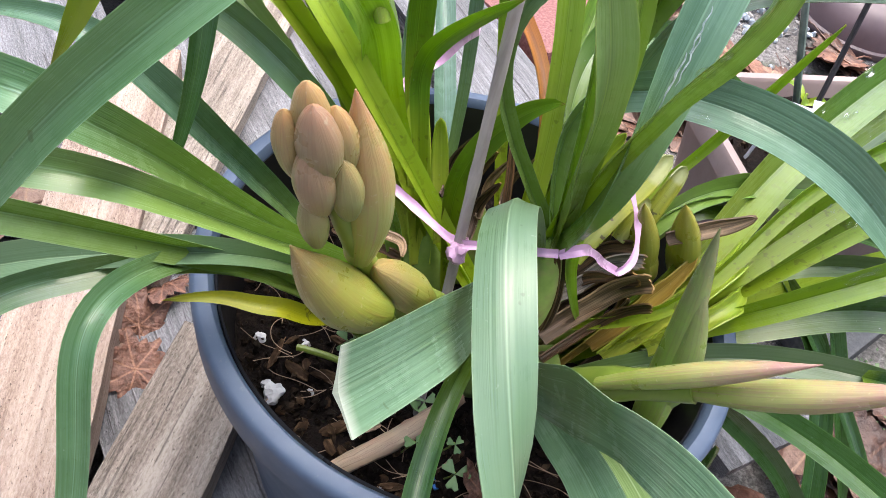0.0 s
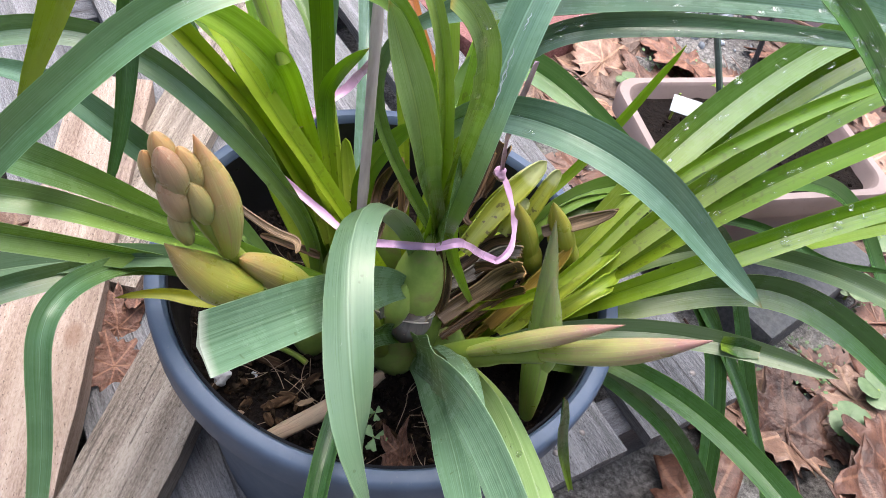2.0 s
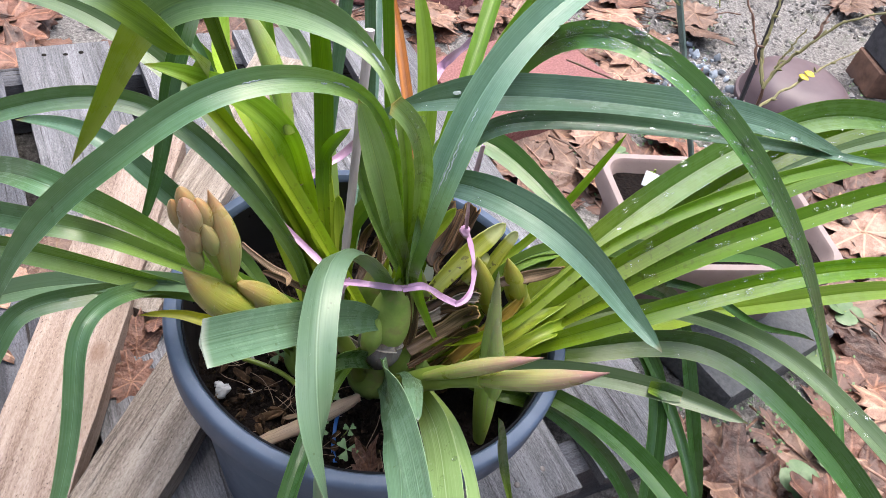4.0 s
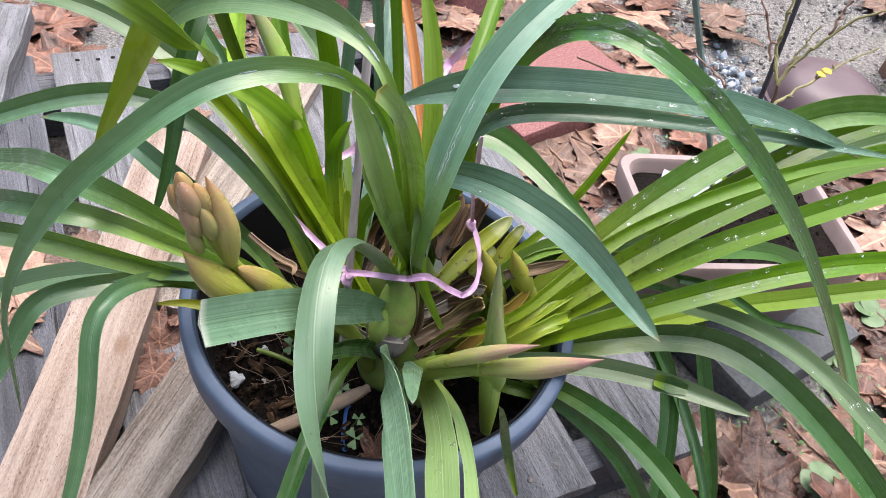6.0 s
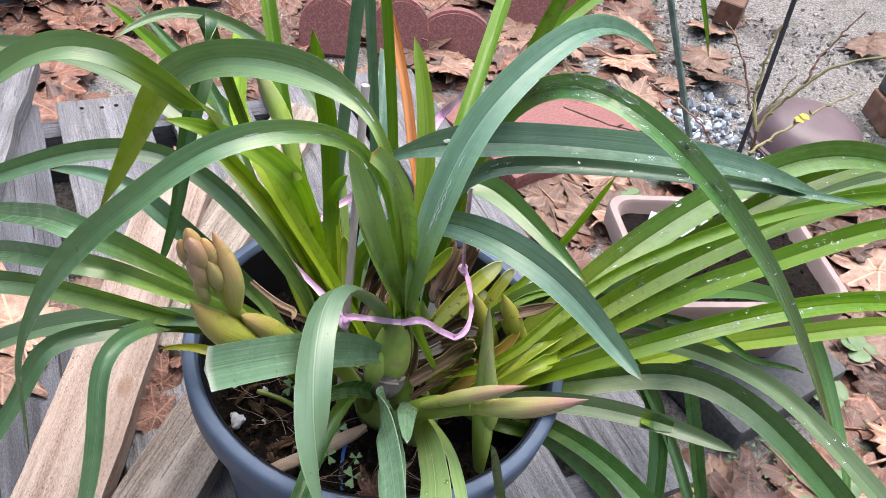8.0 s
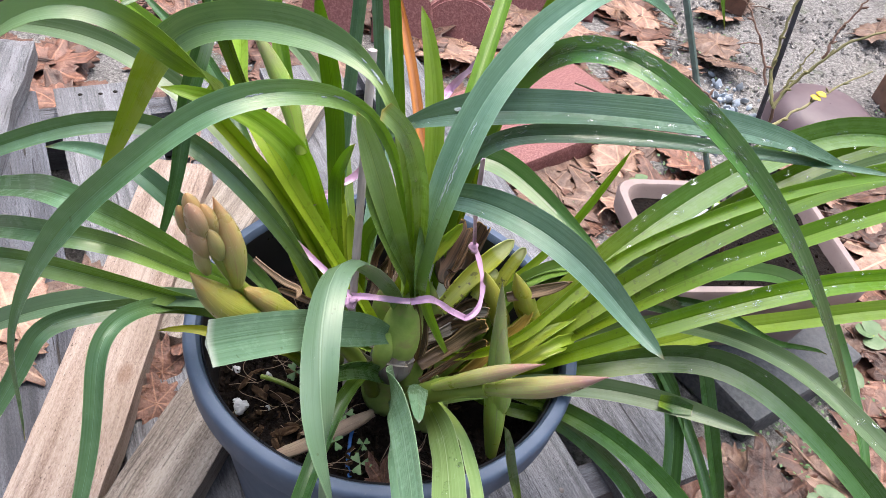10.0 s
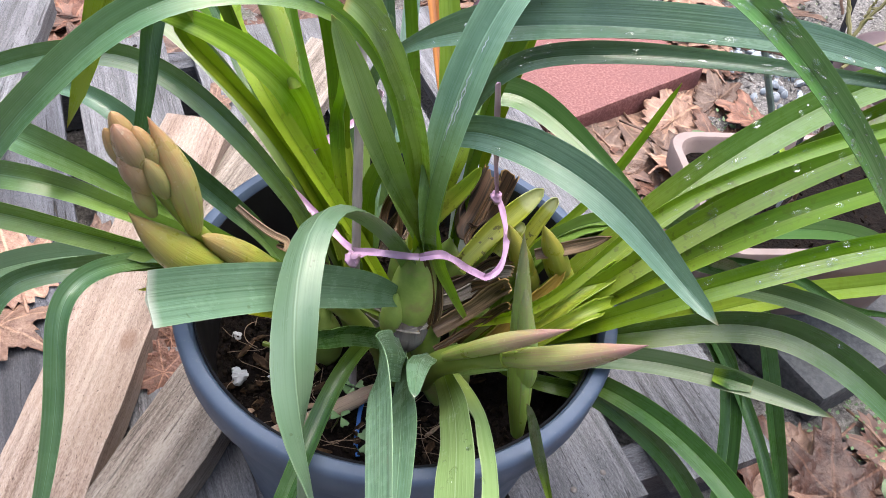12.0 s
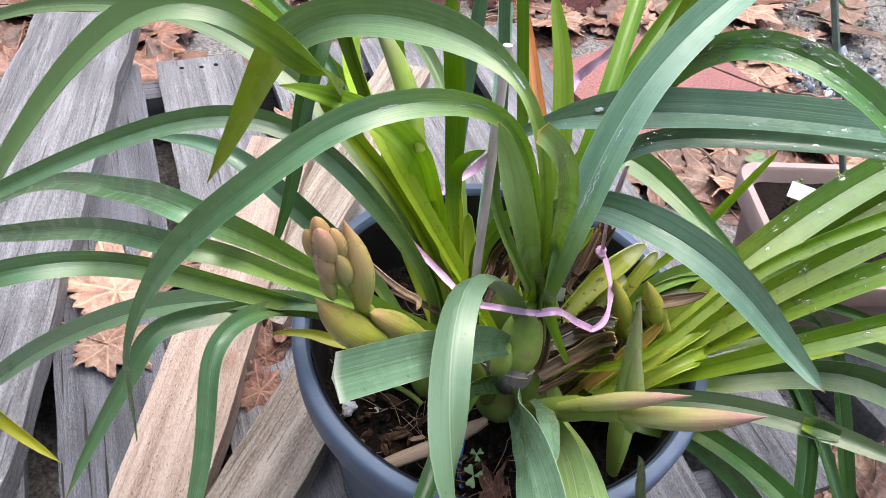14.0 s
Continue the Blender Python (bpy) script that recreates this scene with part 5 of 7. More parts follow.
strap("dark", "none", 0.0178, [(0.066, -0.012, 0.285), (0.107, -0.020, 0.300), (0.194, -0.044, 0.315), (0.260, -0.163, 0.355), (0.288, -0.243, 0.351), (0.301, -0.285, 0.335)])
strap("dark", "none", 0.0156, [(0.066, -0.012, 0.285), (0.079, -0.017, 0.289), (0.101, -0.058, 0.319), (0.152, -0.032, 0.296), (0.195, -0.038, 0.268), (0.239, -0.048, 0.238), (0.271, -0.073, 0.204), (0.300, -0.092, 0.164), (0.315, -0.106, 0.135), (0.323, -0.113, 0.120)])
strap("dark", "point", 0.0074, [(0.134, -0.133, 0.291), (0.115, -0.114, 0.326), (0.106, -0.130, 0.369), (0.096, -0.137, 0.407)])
strap("mid", "point", 0.0084, [(0.013, -0.032, 0.325), (0.014, -0.034, 0.336), (0.014, -0.039, 0.368), (0.015, -0.043, 0.397), (0.015, -0.051, 0.449), (0.018, -0.056, 0.477), (0.027, -0.052, 0.417), (0.036, -0.044, 0.391), (0.049, -0.042, 0.361), (0.056, -0.042, 0.352)])
strap("inner", "cut", 0.0092, [(0.0195, -0.044, 0.418), (0.016, -0.060, 0.475), (0.0155, -0.084, 0.527), (0.013, -0.104, 0.560), (0.0115, -0.120, 0.584), (0.010, -0.132, 0.603), (0.006, -0.146, 0.625), (-0.002, -0.154, 0.645), (-0.010, -0.155, 0.650)], slim=0.7, full=0.45, drops=12)
strap("inner", "none", 0.0150, [(0.0195, -0.044, 0.418), (0.013, -0.056, 0.452), (0.004, -0.076, 0.490), (-0.004, -0.094, 0.532), (-0.013, -0.110, 0.575), (-0.023, -0.099, 0.593), (-0.028, -0.107, 0.613)], twist=(0, 0), slim=0.45, full=0.6)
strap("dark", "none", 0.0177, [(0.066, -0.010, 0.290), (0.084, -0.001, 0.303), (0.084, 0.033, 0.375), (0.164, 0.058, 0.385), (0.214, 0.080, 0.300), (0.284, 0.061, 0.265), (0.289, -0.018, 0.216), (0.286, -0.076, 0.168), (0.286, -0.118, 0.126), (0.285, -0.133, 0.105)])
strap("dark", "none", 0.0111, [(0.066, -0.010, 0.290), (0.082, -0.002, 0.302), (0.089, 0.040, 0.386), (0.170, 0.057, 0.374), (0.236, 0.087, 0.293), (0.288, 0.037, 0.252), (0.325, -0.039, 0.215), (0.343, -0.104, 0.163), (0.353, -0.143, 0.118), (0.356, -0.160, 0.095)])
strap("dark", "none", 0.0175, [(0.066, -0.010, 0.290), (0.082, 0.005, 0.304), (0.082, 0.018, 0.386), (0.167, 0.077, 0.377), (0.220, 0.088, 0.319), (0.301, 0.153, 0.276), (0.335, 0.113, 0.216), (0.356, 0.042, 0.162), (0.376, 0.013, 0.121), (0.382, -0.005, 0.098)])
strap("wet", "none", 0.0196, [(0.066, -0.010, 0.290), (0.075, 0.003, 0.319), (0.090, 0.030, 0.402), (0.203, 0.093, 0.365), (0.283, 0.134, 0.335), (0.377, 0.192, 0.310), (0.470, 0.228, 0.258), (0.519, 0.140, 0.185), (0.535, 0.087, 0.155), (0.545, 0.063, 0.125)])
strap("blue", "none", 0.0106, [(-0.030, 0.012, 0.285), (-0.066, 0.065, 0.339), (-0.067, 0.125, 0.496), (-0.067, 0.139, 0.657), (-0.063, 0.150, 0.738)])
strap("blue", "none", 0.0081, [(-0.030, 0.012, 0.285), (-0.025, 0.038, 0.333), (-0.025, 0.096, 0.428), (-0.056, 0.100, 0.593), (-0.066, 0.107, 0.700), (-0.078, 0.106, 0.754)])
strap("bright", "none", 0.0089, [(0.013, -0.032, 0.325), (0.006, 0.003, 0.362), (-0.011, 0.092, 0.430), (-0.045, 0.128, 0.587), (-0.067, 0.146, 0.687), (-0.085, 0.155, 0.738)])
strap("bright", "none", 0.0170, [(-0.030, 0.012, 0.285), (-0.069, 0.085, 0.345), (-0.129, 0.155, 0.374), (-0.207, 0.226, 0.374), (-0.288, 0.312, 0.361), (-0.373, 0.406, 0.335), (-0.462, 0.509, 0.303)], keel=0.36)
strap("bright", "point", 0.0120, [(0.030, 0.030, 0.290), (0.037, 0.040, 0.335), (0.042, 0.076, 0.400), (0.066, 0.102, 0.542), (0.096, 0.159, 0.625), (0.146, 0.155, 0.801), (0.226, 0.186, 0.788), (0.192, 0.290, 0.617), (0.236, 0.284, 0.570), (0.252, 0.257, 0.529)])
strap("bright", "point", 0.0132, [(-0.018, -0.020, 0.330), (-0.026, -0.002, 0.371), (-0.030, -0.003, 0.408), (-0.023, -0.010, 0.442), (-0.008, -0.013, 0.472), (0.003, -0.027, 0.489)])
strap("blue", "point", 0.0180, [(-0.048, -0.030, 0.285), (-0.102, 0.033, 0.298), (-0.139, 0.037, 0.335), (-0.159, 0.008, 0.391), (-0.185, -0.008, 0.440), (-0.227, 0.004, 0.462), (-0.285, 0.021, 0.434)])
strap("bright", "point", 0.0105, [(-0.030, 0.000, 0.300), (-0.044, 0.005, 0.376), (-0.054, 0.019, 0.422), (-0.060, 0.032, 0.447), (-0.053, 0.027, 0.468), (-0.045, -0.003, 0.504), (-0.034, -0.061, 0.557)])
strap("front", "none", 0.0200, [(0.020, -0.092, 0.360), (0.022, -0.108, 0.376), (0.025, -0.132, 0.394), (0.028, -0.158, 0.416), (0.032, -0.190, 0.434), (0.037, -0.225, 0.446), (0.042, -0.270, 0.450)], slim=0.8, full=0.3, keel=0.07, twist=(0, 0), face=(-0.2, -0.65, 0.7))
strap("front", "point", 0.0130, [(0.031, -0.086, 0.366), (0.034, -0.100, 0.386), (0.035, -0.122, 0.412), (0.033, -0.148, 0.444), (0.033, -0.172, 0.468), (0.036, -0.196, 0.478)], slim=0.7, full=0.3, keel=0.1, twist=(0, 0), face=(0.1, -0.75, 0.65))
strap("dark", "none", 0.0120, [(-0.030, 0.012, 0.285), (-0.106, 0.074, 0.347), (-0.163, 0.136, 0.386), (-0.204, 0.198, 0.403), (-0.244, 0.251, 0.401), (-0.294, 0.295, 0.397), (-0.349, 0.341, 0.411)])
strap("pale", "point", 0.0140, [(-0.030, 0.030, 0.285), (-0.060, 0.135, 0.341), (-0.088, 0.208, 0.390), (-0.139, 0.242, 0.432), (-0.203, 0.242, 0.472), (-0.258, 0.210, 0.494), (-0.283, 0.149, 0.483)])


def bud(name, base, tip, r, mat, parent, label="", **kw):
    if parent is spike:
        c = Vector((-0.058, -0.162, 0.512))
        back = Vector((-0.004, 0.007, -0.010))
        base, tip, r = c + (Vector(base) - c) * 0.94 + back, c + (Vector(tip) - c) * 0.94 + back, r * 0.9
    ob = link_mesh(name, pod_mesh(base, tip, r, **kw), mat)
    ob.parent = parent
    return tagged(ob, label)


# flower spike with its buds
spike = own(link_mesh("flower_spike", tube_mesh(bspline([(0.0, -0.05, 0.30), (-0.014, -0.078, 0.39), (-0.052, -0.133, 0.471), (-0.076, -0.166, 0.520), (-0.089, -0.172, 0.569)], 24), [0.0062] * 12 + [0.005] * 6 + [0.0034] * 7, 10), STEM))
tagged(spike, "thick green flower stalk with closed brownish buds")
bud("bract", (-0.0423, -0.1332, 0.4705), (-0.0680, -0.1735, 0.5373), 0.0098, GREENBUD, spike, "green sheath round the stalk", fat=0.45, sharp=0.6)
bud("bract", (-0.0629, -0.1688, 0.5100), (-0.0925, -0.1907, 0.5618), 0.0118, GREENBUD, spike, "olive-green sheath with a brown edge", bend=(-0.001, -0.002, -0.003), fat=0.4, flat=0.85)
bud("bract", (-0.0738, -0.1690, 0.5364), (-0.0825, -0.1770, 0.6070), 0.0095, BRACTPINK, spike, "pinkish-green pointed sheath", bend=(0.0025, 0.0, 0.0), fat=0.45, flat=0.85)
CLUSTER = (
    ((-0.0900, -0.1804, 0.5912), (-0.0933, -0.1855, 0.6134), 0.0047, BUDGOLD),
    ((-0.0942, -0.1798, 0.5790), (-0.0979, -0.1856, 0.6041), 0.0044, BUDGOLD),
    ((-0.0867, -0.1829, 0.5824), (-0.0909, -0.1894, 0.6104), 0.0057, BUD),
    ((-0.0825, -0.1772, 0.5799), (-0.0863, -0.1832, 0.6059), 0.0050, BUDGOLD),
    ((-0.0867, -0.1827, 0.5694), (-0.0908, -0.1892, 0.5973), 0.0055, BUD),
    ((-0.0789, -0.1799, 0.5667), (-0.0826, -0.1857, 0.5917), 0.0047, BUDGREEN),
    ((-0.0862, -0.1812, 0.5540), (-0.0896, -0.1866, 0.5771), 0.0042, BUDGREEN))
for b, t, r, m in CLUSTER:
    bud("flower_bud", b, t, r * 1.18, m, spike, fat=0.45, flat=0.9, sharp=0.65, n=14)

# pink-tipped young growths and the upright one
growth = own(link_mesh("young_growth", tube_mesh(bspline([(0.03, -0.06, 0.30), (0.035, -0.10, 0.38), (0.055, -0.11, 0.405), (0.08, -0.12, 0.425)], 14), [0.0085] * 10 + [0.0075] * 5, 10), STEM))
tagged(growth, "young green growth with pink-tipped sheaths")
bud("sheath", (0.045, -0.11, 0.400), (0.107, -0.134, 0.475), 0.0064, PINKBUD, growth, "pink-brown pointed sheath", bend=(0.0, -0.002, 0.004), fat=0.45, n=18)
bud("sheath", (0.072, -0.116, 0.416), (0.141, -0.150, 0.493), 0.0084, PINKBUD, growth, "pale green sheath with a pink tip", bend=(0.002, -0.002, -0.002), fat=0.5, n=18)
upright = own(link_mesh("young_growth", pod_mesh((0.104, -0.085, 0.296), (0.076, -0.07, 0.474), 0.0108, (0.001, -0.004, 0), 12, 20, 0.35, 0.75, 0.75), UPBUD))
tagged(upright, "upright pointed green and purple shoot")
own(tagged(link_mesh('young_growth', pod_mesh((-0.082, 0.012, 0.484), (-0.128, 0.03, 0.575), 0.0085, (0.004, 0.006, 0.0), 12, 18, 0.45, 0.8), UPBUD), 'olive-green pointed young shoot'))
OLIVEPOD = pod_material("bract_olive", (0.2, 0.19, 0.03), (0.26, 0.29, 0.03), (0.3, 0.29, 0.05), (0.33, 0.3, 0.08))
for b, t, r in (((0.092, 0.002, 0.355), (0.069, -0.010, 0.423), 0.0098), ((0.117, 0.007, 0.358), (0.092, -0.006, 0.424), 0.0105)):
    shoot = own(link_mesh("young_growth", pod_mesh(b, t, r, (0.002, -0.003, 0), 16, 18, 0.42, 0.85, 0.8), OLIVEPOD))
    tagged(shoot, "plump olive-green pointed young shoot")
    low = Vector(b).lerp(Vector(t), 0.52) + Vector((0.005, -0.004, 0.0))
    bud("bract", Vector(b) + Vector((0.004, -0.003, -0.004)), low, r * 0.98, OLIVEPOD, shoot, "short olive scale at the base", fat=0.4, sharp=0.7)
bud("sheath", (0.098, -0.078, 0.335), (0.082, -0.078, 0.445), 0.0092, UPBUD, upright, "purplish overlapping sheath", bend=(0.004, -0.010, 0), fat=0.35, flat=0.75, sharp=0.8, n=18)


def bulbs():
    for k, (b, t, r) in enumerate((((0.0125, -0.0515, 0.346), (0.0185, -0.0455, 0.432), 0.0178), ((0.028, -0.045, 0.30), (0.022, -0.035, 0.40), 0.013), ((-0.03, 0.0, 0.265), (-0.034, 0.005, 0.36), 0.02), ((0.03, 0.03, 0.265), (0.03, 0.03, 0.36), 0.022), ((0.0, 0.05, 0.26), (0.0, 0.05, 0.34), 0.02), ((-0.05, -0.03, 0.26), (-0.052, -0.03, 0.325), 0.016), ((0.06, 0.0, 0.26), (0.062, 0.0, 0.335), 0.02), ((0.045, -0.045, 0.26), (0.05, -0.04, 0.325), 0.02), ((0.01, -0.03, 0.255), (0.01, -0.03, 0.335), 0.024))):
        own(tagged(link_mesh("pseudobulb", pod_mesh(b, t, r, (0, 0, 0), 16, 14, 0.35, 0.9, 0.9), BULB), "swollen ribbed green pseudobulb"))


bulbs()
DRYSKIN = pod_material("bulb_dry_skin", (0.05, 0.045, 0.045), (0.2, 0.19, 0.19), (0.1, 0.075, 0.05), (0.03, 0.022, 0.018), 0.7)
own(tagged(link_mesh("dry_skin", pod_mesh((0.010, -0.053, 0.330), (0.013, -0.053, 0.383), 0.0188, (0, 0, 0), 18, 14, 0.4, 0.9, 0.8), DRYSKIN), "grey papery dry skin round the foot of the bulb"))
own(tagged(link_mesh("pseudobulb", pod_mesh((0.002, -0.064, 0.352), (0.006, -0.062, 0.392), 0.0085, (0, 0, 0), 14, 12, 0.45, 0.9, 0.8), BULB), "small green bulge beside the pseudobulb"))


# dry sheaths, old stumps and leaf bases at the heart of the plant
def sheath(style, arc, ragged, tip, width, ctrl, label):
    COUNT[0] += 1
    n = 20
    pts = bspline(ctrl, n) if len(ctrl) > 3 else bspline([ctrl[0], tuple((Vector(ctrl[0]) + Vector(ctrl[1])) / 2), tuple((Vector(ctrl[1]) + Vector(ctrl[2])) / 2), ctrl[2]], n)
    ws = []
    for i in range(n + 1):
        f = i / n
        w = 0.8 + 0.2 * math.sin(min(1, f / 0.4) * math.pi / 2)
        if tip != "cut":
            w *= math.sqrt(max(0.0, 1 - max(0, (f - (0.25 if tip == "point" else 0.6)) / (0.75 if tip == "point" else 0.4)) ** 2)) * 0.95 + 0.05
        ws.append(width * w)
    far = 0.28 * width if ragged and tip == "cut" else 0.0
    stretch = 1.45 if arc > 180 else (0.9 if ragged else 1.1)
    ob = link_mesh("sheath" if ragged else "leaf_base", curl_mesh(pts, [w * stretch for w in ws], arc, 0.0009, FACE, far, COUNT[0]), LEAF[style])
    return own(tagged(ob, label))


sheath("spotted", 110, 0, "none", 0.0154, [(0.041, -0.025, 0.387), (0.053, -0.010, 0.401), (0.068, 0.008, 0.412), (0.081, 0.020, 0.421), (0.089, 0.030, 0.425)], "yellow-green old leaf base with dark spots")
sheath("spotted", 120, 0, "none", 0.0110, [(0.080, -0.000, 0.388), (0.088, 0.012, 0.412), (0.100, 0.030, 0.419)], "yellow-green old leaf base with dark spots")
sheath("spotted", 120, 0, "none", 0.0100, [(0.066, -0.010, 0.392), (0.073, -0.000, 0.403), (0.080, 0.010, 0.408)], "yellow-green old leaf base with dark spots")
sheath("grey", 140, 1, "cut", 0.0067, [(-0.015, -0.056, 0.374), (-0.004, -0.056, 0.364), (0.013, -0.056, 0.359), (0.027, -0.051, 0.368)], "grey papery sheath at the base of the bulb")
sheath("grey", 140, 1, "cut", 0.0068, [(-0.016, -0.057, 0.357), (-0.005, -0.057, 0.345), (0.012, -0.057, 0.340), (0.024, -0.052, 0.353)], "grey papery sheath at the base of the bulb")
sheath("grey", 150, 1, "cut", 0.0090, [(-0.003, -0.065, 0.363), (0.010, -0.070, 0.368), (0.024, -0.065, 0.365)], "grey papery sheath at the base of the bulb")
sheath("rust", 160, 1, "none", 0.0053, [(-0.002, -0.020, 0.402), (-0.003, -0.010, 0.423), (-0.007, -0.000, 0.437)], "dry rust-brown leaf sheath")
sheath("rust", 200, 1, "none", 0.0046, [(-0.049, -0.025, 0.362), (-0.072, -0.025, 0.373), (-0.089, -0.020, 0.369)], "dry rust-brown leaf sheath")
sheath("gold", 170, 0, "none", 0.0125, [(0.070, -0.038, 0.328), (0.083, -0.033, 0.346), (0.094, -0.024, 0.363), (0.107, -0.017, 0.377), (0.114, -0.009, 0.390)], "golden-brown dying leaf sheath")
sheath("straw", 150, 1, "cut", 0.0165, [(0.033, -0.055, 0.353), (0.050, -0.041, 0.359), (0.063, -0.035, 0.370), (0.070, -0.037, 0.387), (0.075, -0.048, 0.405)], "torn papery tan sheath with a frayed end")
sheath("brown", 120, 1, "cut", 0.0110, [(0.029, -0.049, 0.347), (0.046, -0.035, 0.353), (0.059, -0.029, 0.364), (0.066, -0.031, 0.381), (0.071, -0.042, 0.399)], "torn papery brown sheath")
sheath("rust", 110, 1, "cut", 0.0070, [(0.036, -0.064, 0.344), (0.053, -0.050, 0.350), (0.066, -0.044, 0.361), (0.073, -0.046, 0.378), (0.078, -0.057, 0.396)], "torn papery tan sheath")
sheath("grey", 130, 1, "cut", 0.0120, [(0.033, -0.037, 0.364), (0.050, -0.028, 0.366), (0.059, -0.020, 0.375), (0.067, -0.019, 0.387), (0.078, -0.029, 0.398)], "grey torn papery sheath")
sheath("brown", 140, 1, "cut", 0.0130, [(0.031, -0.025, 0.360), (0.048, -0.016, 0.362), (0.057, -0.008, 0.371), (0.065, -0.007, 0.383), (0.076, -0.017, 0.394)], "dark brown torn sheath")
sheath("brown", 120, 1, "none", 0.0100, [(0.021, -0.041, 0.352), (0.038, -0.032, 0.354), (0.047, -0.024, 0.363), (0.055, -0.023, 0.375), (0.066, -0.033, 0.386)], "dark brown torn sheath")
sheath("rust", 130, 1, "none", 0.0062, [(0.054, -0.032, 0.297), (0.066, -0.027, 0.320), (0.078, -0.024, 0.336), (0.084, -0.020, 0.343), (0.082, -0.020, 0.339)], "thin rust-brown torn sheath")
sheath("gold", 130, 1, "none", 0.0062, [(0.060, -0.038, 0.303), (0.072, -0.033, 0.326), (0.084, -0.030, 0.342), (0.090, -0.026, 0.349), (0.088, -0.026, 0.345)], "thin rust-brown torn sheath")
sheath("rust", 130, 1, "none", 0.0062, [(0.046, -0.028, 0.300), (0.058, -0.023, 0.323), (0.070, -0.020, 0.339), (0.076, -0.016, 0.346), (0.074, -0.016, 0.342)], "thin rust-brown torn sheath")
sheath("brown", 130, 1, "none", 0.0062, [(0.066, -0.042, 0.293), (0.078, -0.037, 0.316), (0.090, -0.034, 0.332), (0.096, -0.030, 0.339), (0.094, -0.030, 0.335)], "thin rust-brown torn sheath")
sheath("straw", 110, 1, "none", 0.0115, [(0.091, -0.011, 0.401), (0.104, -0.007, 0.404), (0.115, -0.004, 0.408), (0.126, -0.003, 0.413), (0.136, -0.001, 0.420)], "dry tan leaf lying across the fan")
sheath("rust", 90, 1, "none", 0.0060, [(0.095, -0.003, 0.395), (0.108, 0.001, 0.398), (0.119, 0.004, 0.402), (0.130, 0.005, 0.407), (0.140, 0.007, 0.414)], "dry brown leaf strip")
sheath("sheath", 200, 0, "none", 0.0135, [(0.079, -0.043, 0.325), (0.103, -0.031, 0.359), (0.129, -0.015, 0.380), (0.150, 0.007, 0.382), (0.164, 0.037, 0.366)], "thick yellow-green leaf base")
sheath("sheath", 200, 0, "none", 0.0115, [(0.098, -0.045, 0.344), (0.114, -0.044, 0.367), (0.130, -0.036, 0.381), (0.145, -0.023, 0.377), (0.156, -0.002, 0.364)], "thick yellow-green leaf base")
sheath("spotted", 110, 0, "none", 0.0150, [(0.047, 0.049, 0.318), (0.053, 0.024, 0.351), (0.058, 0.013, 0.382), (0.069, 0.019, 0.405), (0.089, 0.039, 0.417)], "yellow-green old leaf base with dark spots")
sheath("brown", 250, 1, "cut", 0.0200, [(0.042, 0.015, 0.380), (0.037, 0.020, 0.379), (0.042, 0.028, 0.383), (0.048, 0.043, 0.393), (0.053, 0.061, 0.407)], "brown hollow stump of an old flower stem")
sheath("rust", 60, 1, "cut", 0.0060, [(0.046, 0.003, 0.384), (0.041, 0.008, 0.383), (0.046, 0.016, 0.387), (0.052, 0.031, 0.397), (0.057, 0.049, 0.411)], "splinter on the old brown stump")
sheath("brown", 230, 1, "cut", 0.0165, [(0.055, 0.048, 0.364), (0.054, 0.054, 0.370), (0.059, 0.059, 0.377), (0.063, 0.065, 0.387), (0.066, 0.071, 0.400)], "brown hollow stump of an old flower stem")
sheath("sheath", 110, 0, "point", 0.0125, [(0.020, -0.020, 0.425), (0.025, -0.015, 0.434), (0.033, -0.011, 0.442), (0.039, -0.008, 0.451), (0.044, -0.005, 0.462)], "short yellow-green leaf")
sheath("rust", 150, 1, "none", 0.0085, [(-0.021, -0.005, 0.385), (-0.018, 0.006, 0.385), (-0.019, 0.013, 0.391), (-0.016, 0.013, 0.403), (-0.010, 0.010, 0.420)], "dry torn leaf sheath")
sheath("straw", 150, 1, "none", 0.0060, [(-0.011, -0.001, 0.379), (-0.008, 0.010, 0.379), (-0.009, 0.017, 0.385), (-0.006, 0.017, 0.397), (-0.000, 0.014, 0.414)], "dry torn leaf sheath")
sheath("brown", 150, 1, "none", 0.0080, [(-0.033, 0.001, 0.389), (-0.030, 0.012, 0.389), (-0.031, 0.019, 0.395), (-0.028, 0.019, 0.407), (-0.022, 0.016, 0.424)], "dry torn leaf sheath")
sheath("straw", 150, 1, "none", 0.0050, [(-0.001, -0.005, 0.385), (0.002, 0.006, 0.385), (0.001, 0.013, 0.391), (0.004, 0.013, 0.403), (0.010, 0.010, 0.420)], "dry torn leaf sheath")
sheath("brown", 150, 1, "none", 0.0090, [(-0.016, -0.015, 0.373), (-0.013, -0.004, 0.373), (-0.014, 0.003, 0.379), (-0.011, 0.003, 0.391), (-0.005, -0.000, 0.408)], "dry torn leaf sheath")
sheath("straw", 120, 1, "none", 0.0050, [(-0.093, -0.073, 0.454), (-0.076, -0.080, 0.447), (-0.063, -0.084, 0.445), (-0.056, -0.087, 0.449), (-0.057, -0.097, 0.450)], "dry straw-coloured leaf strip")
sheath("sheath", 100, 0, "none", 0.0151, [(-0.035, -0.010, 0.339), (-0.044, 0.010, 0.378), (-0.053, 0.030, 0.409), (-0.062, 0.050, 0.439)], "yellow-green leaf base")
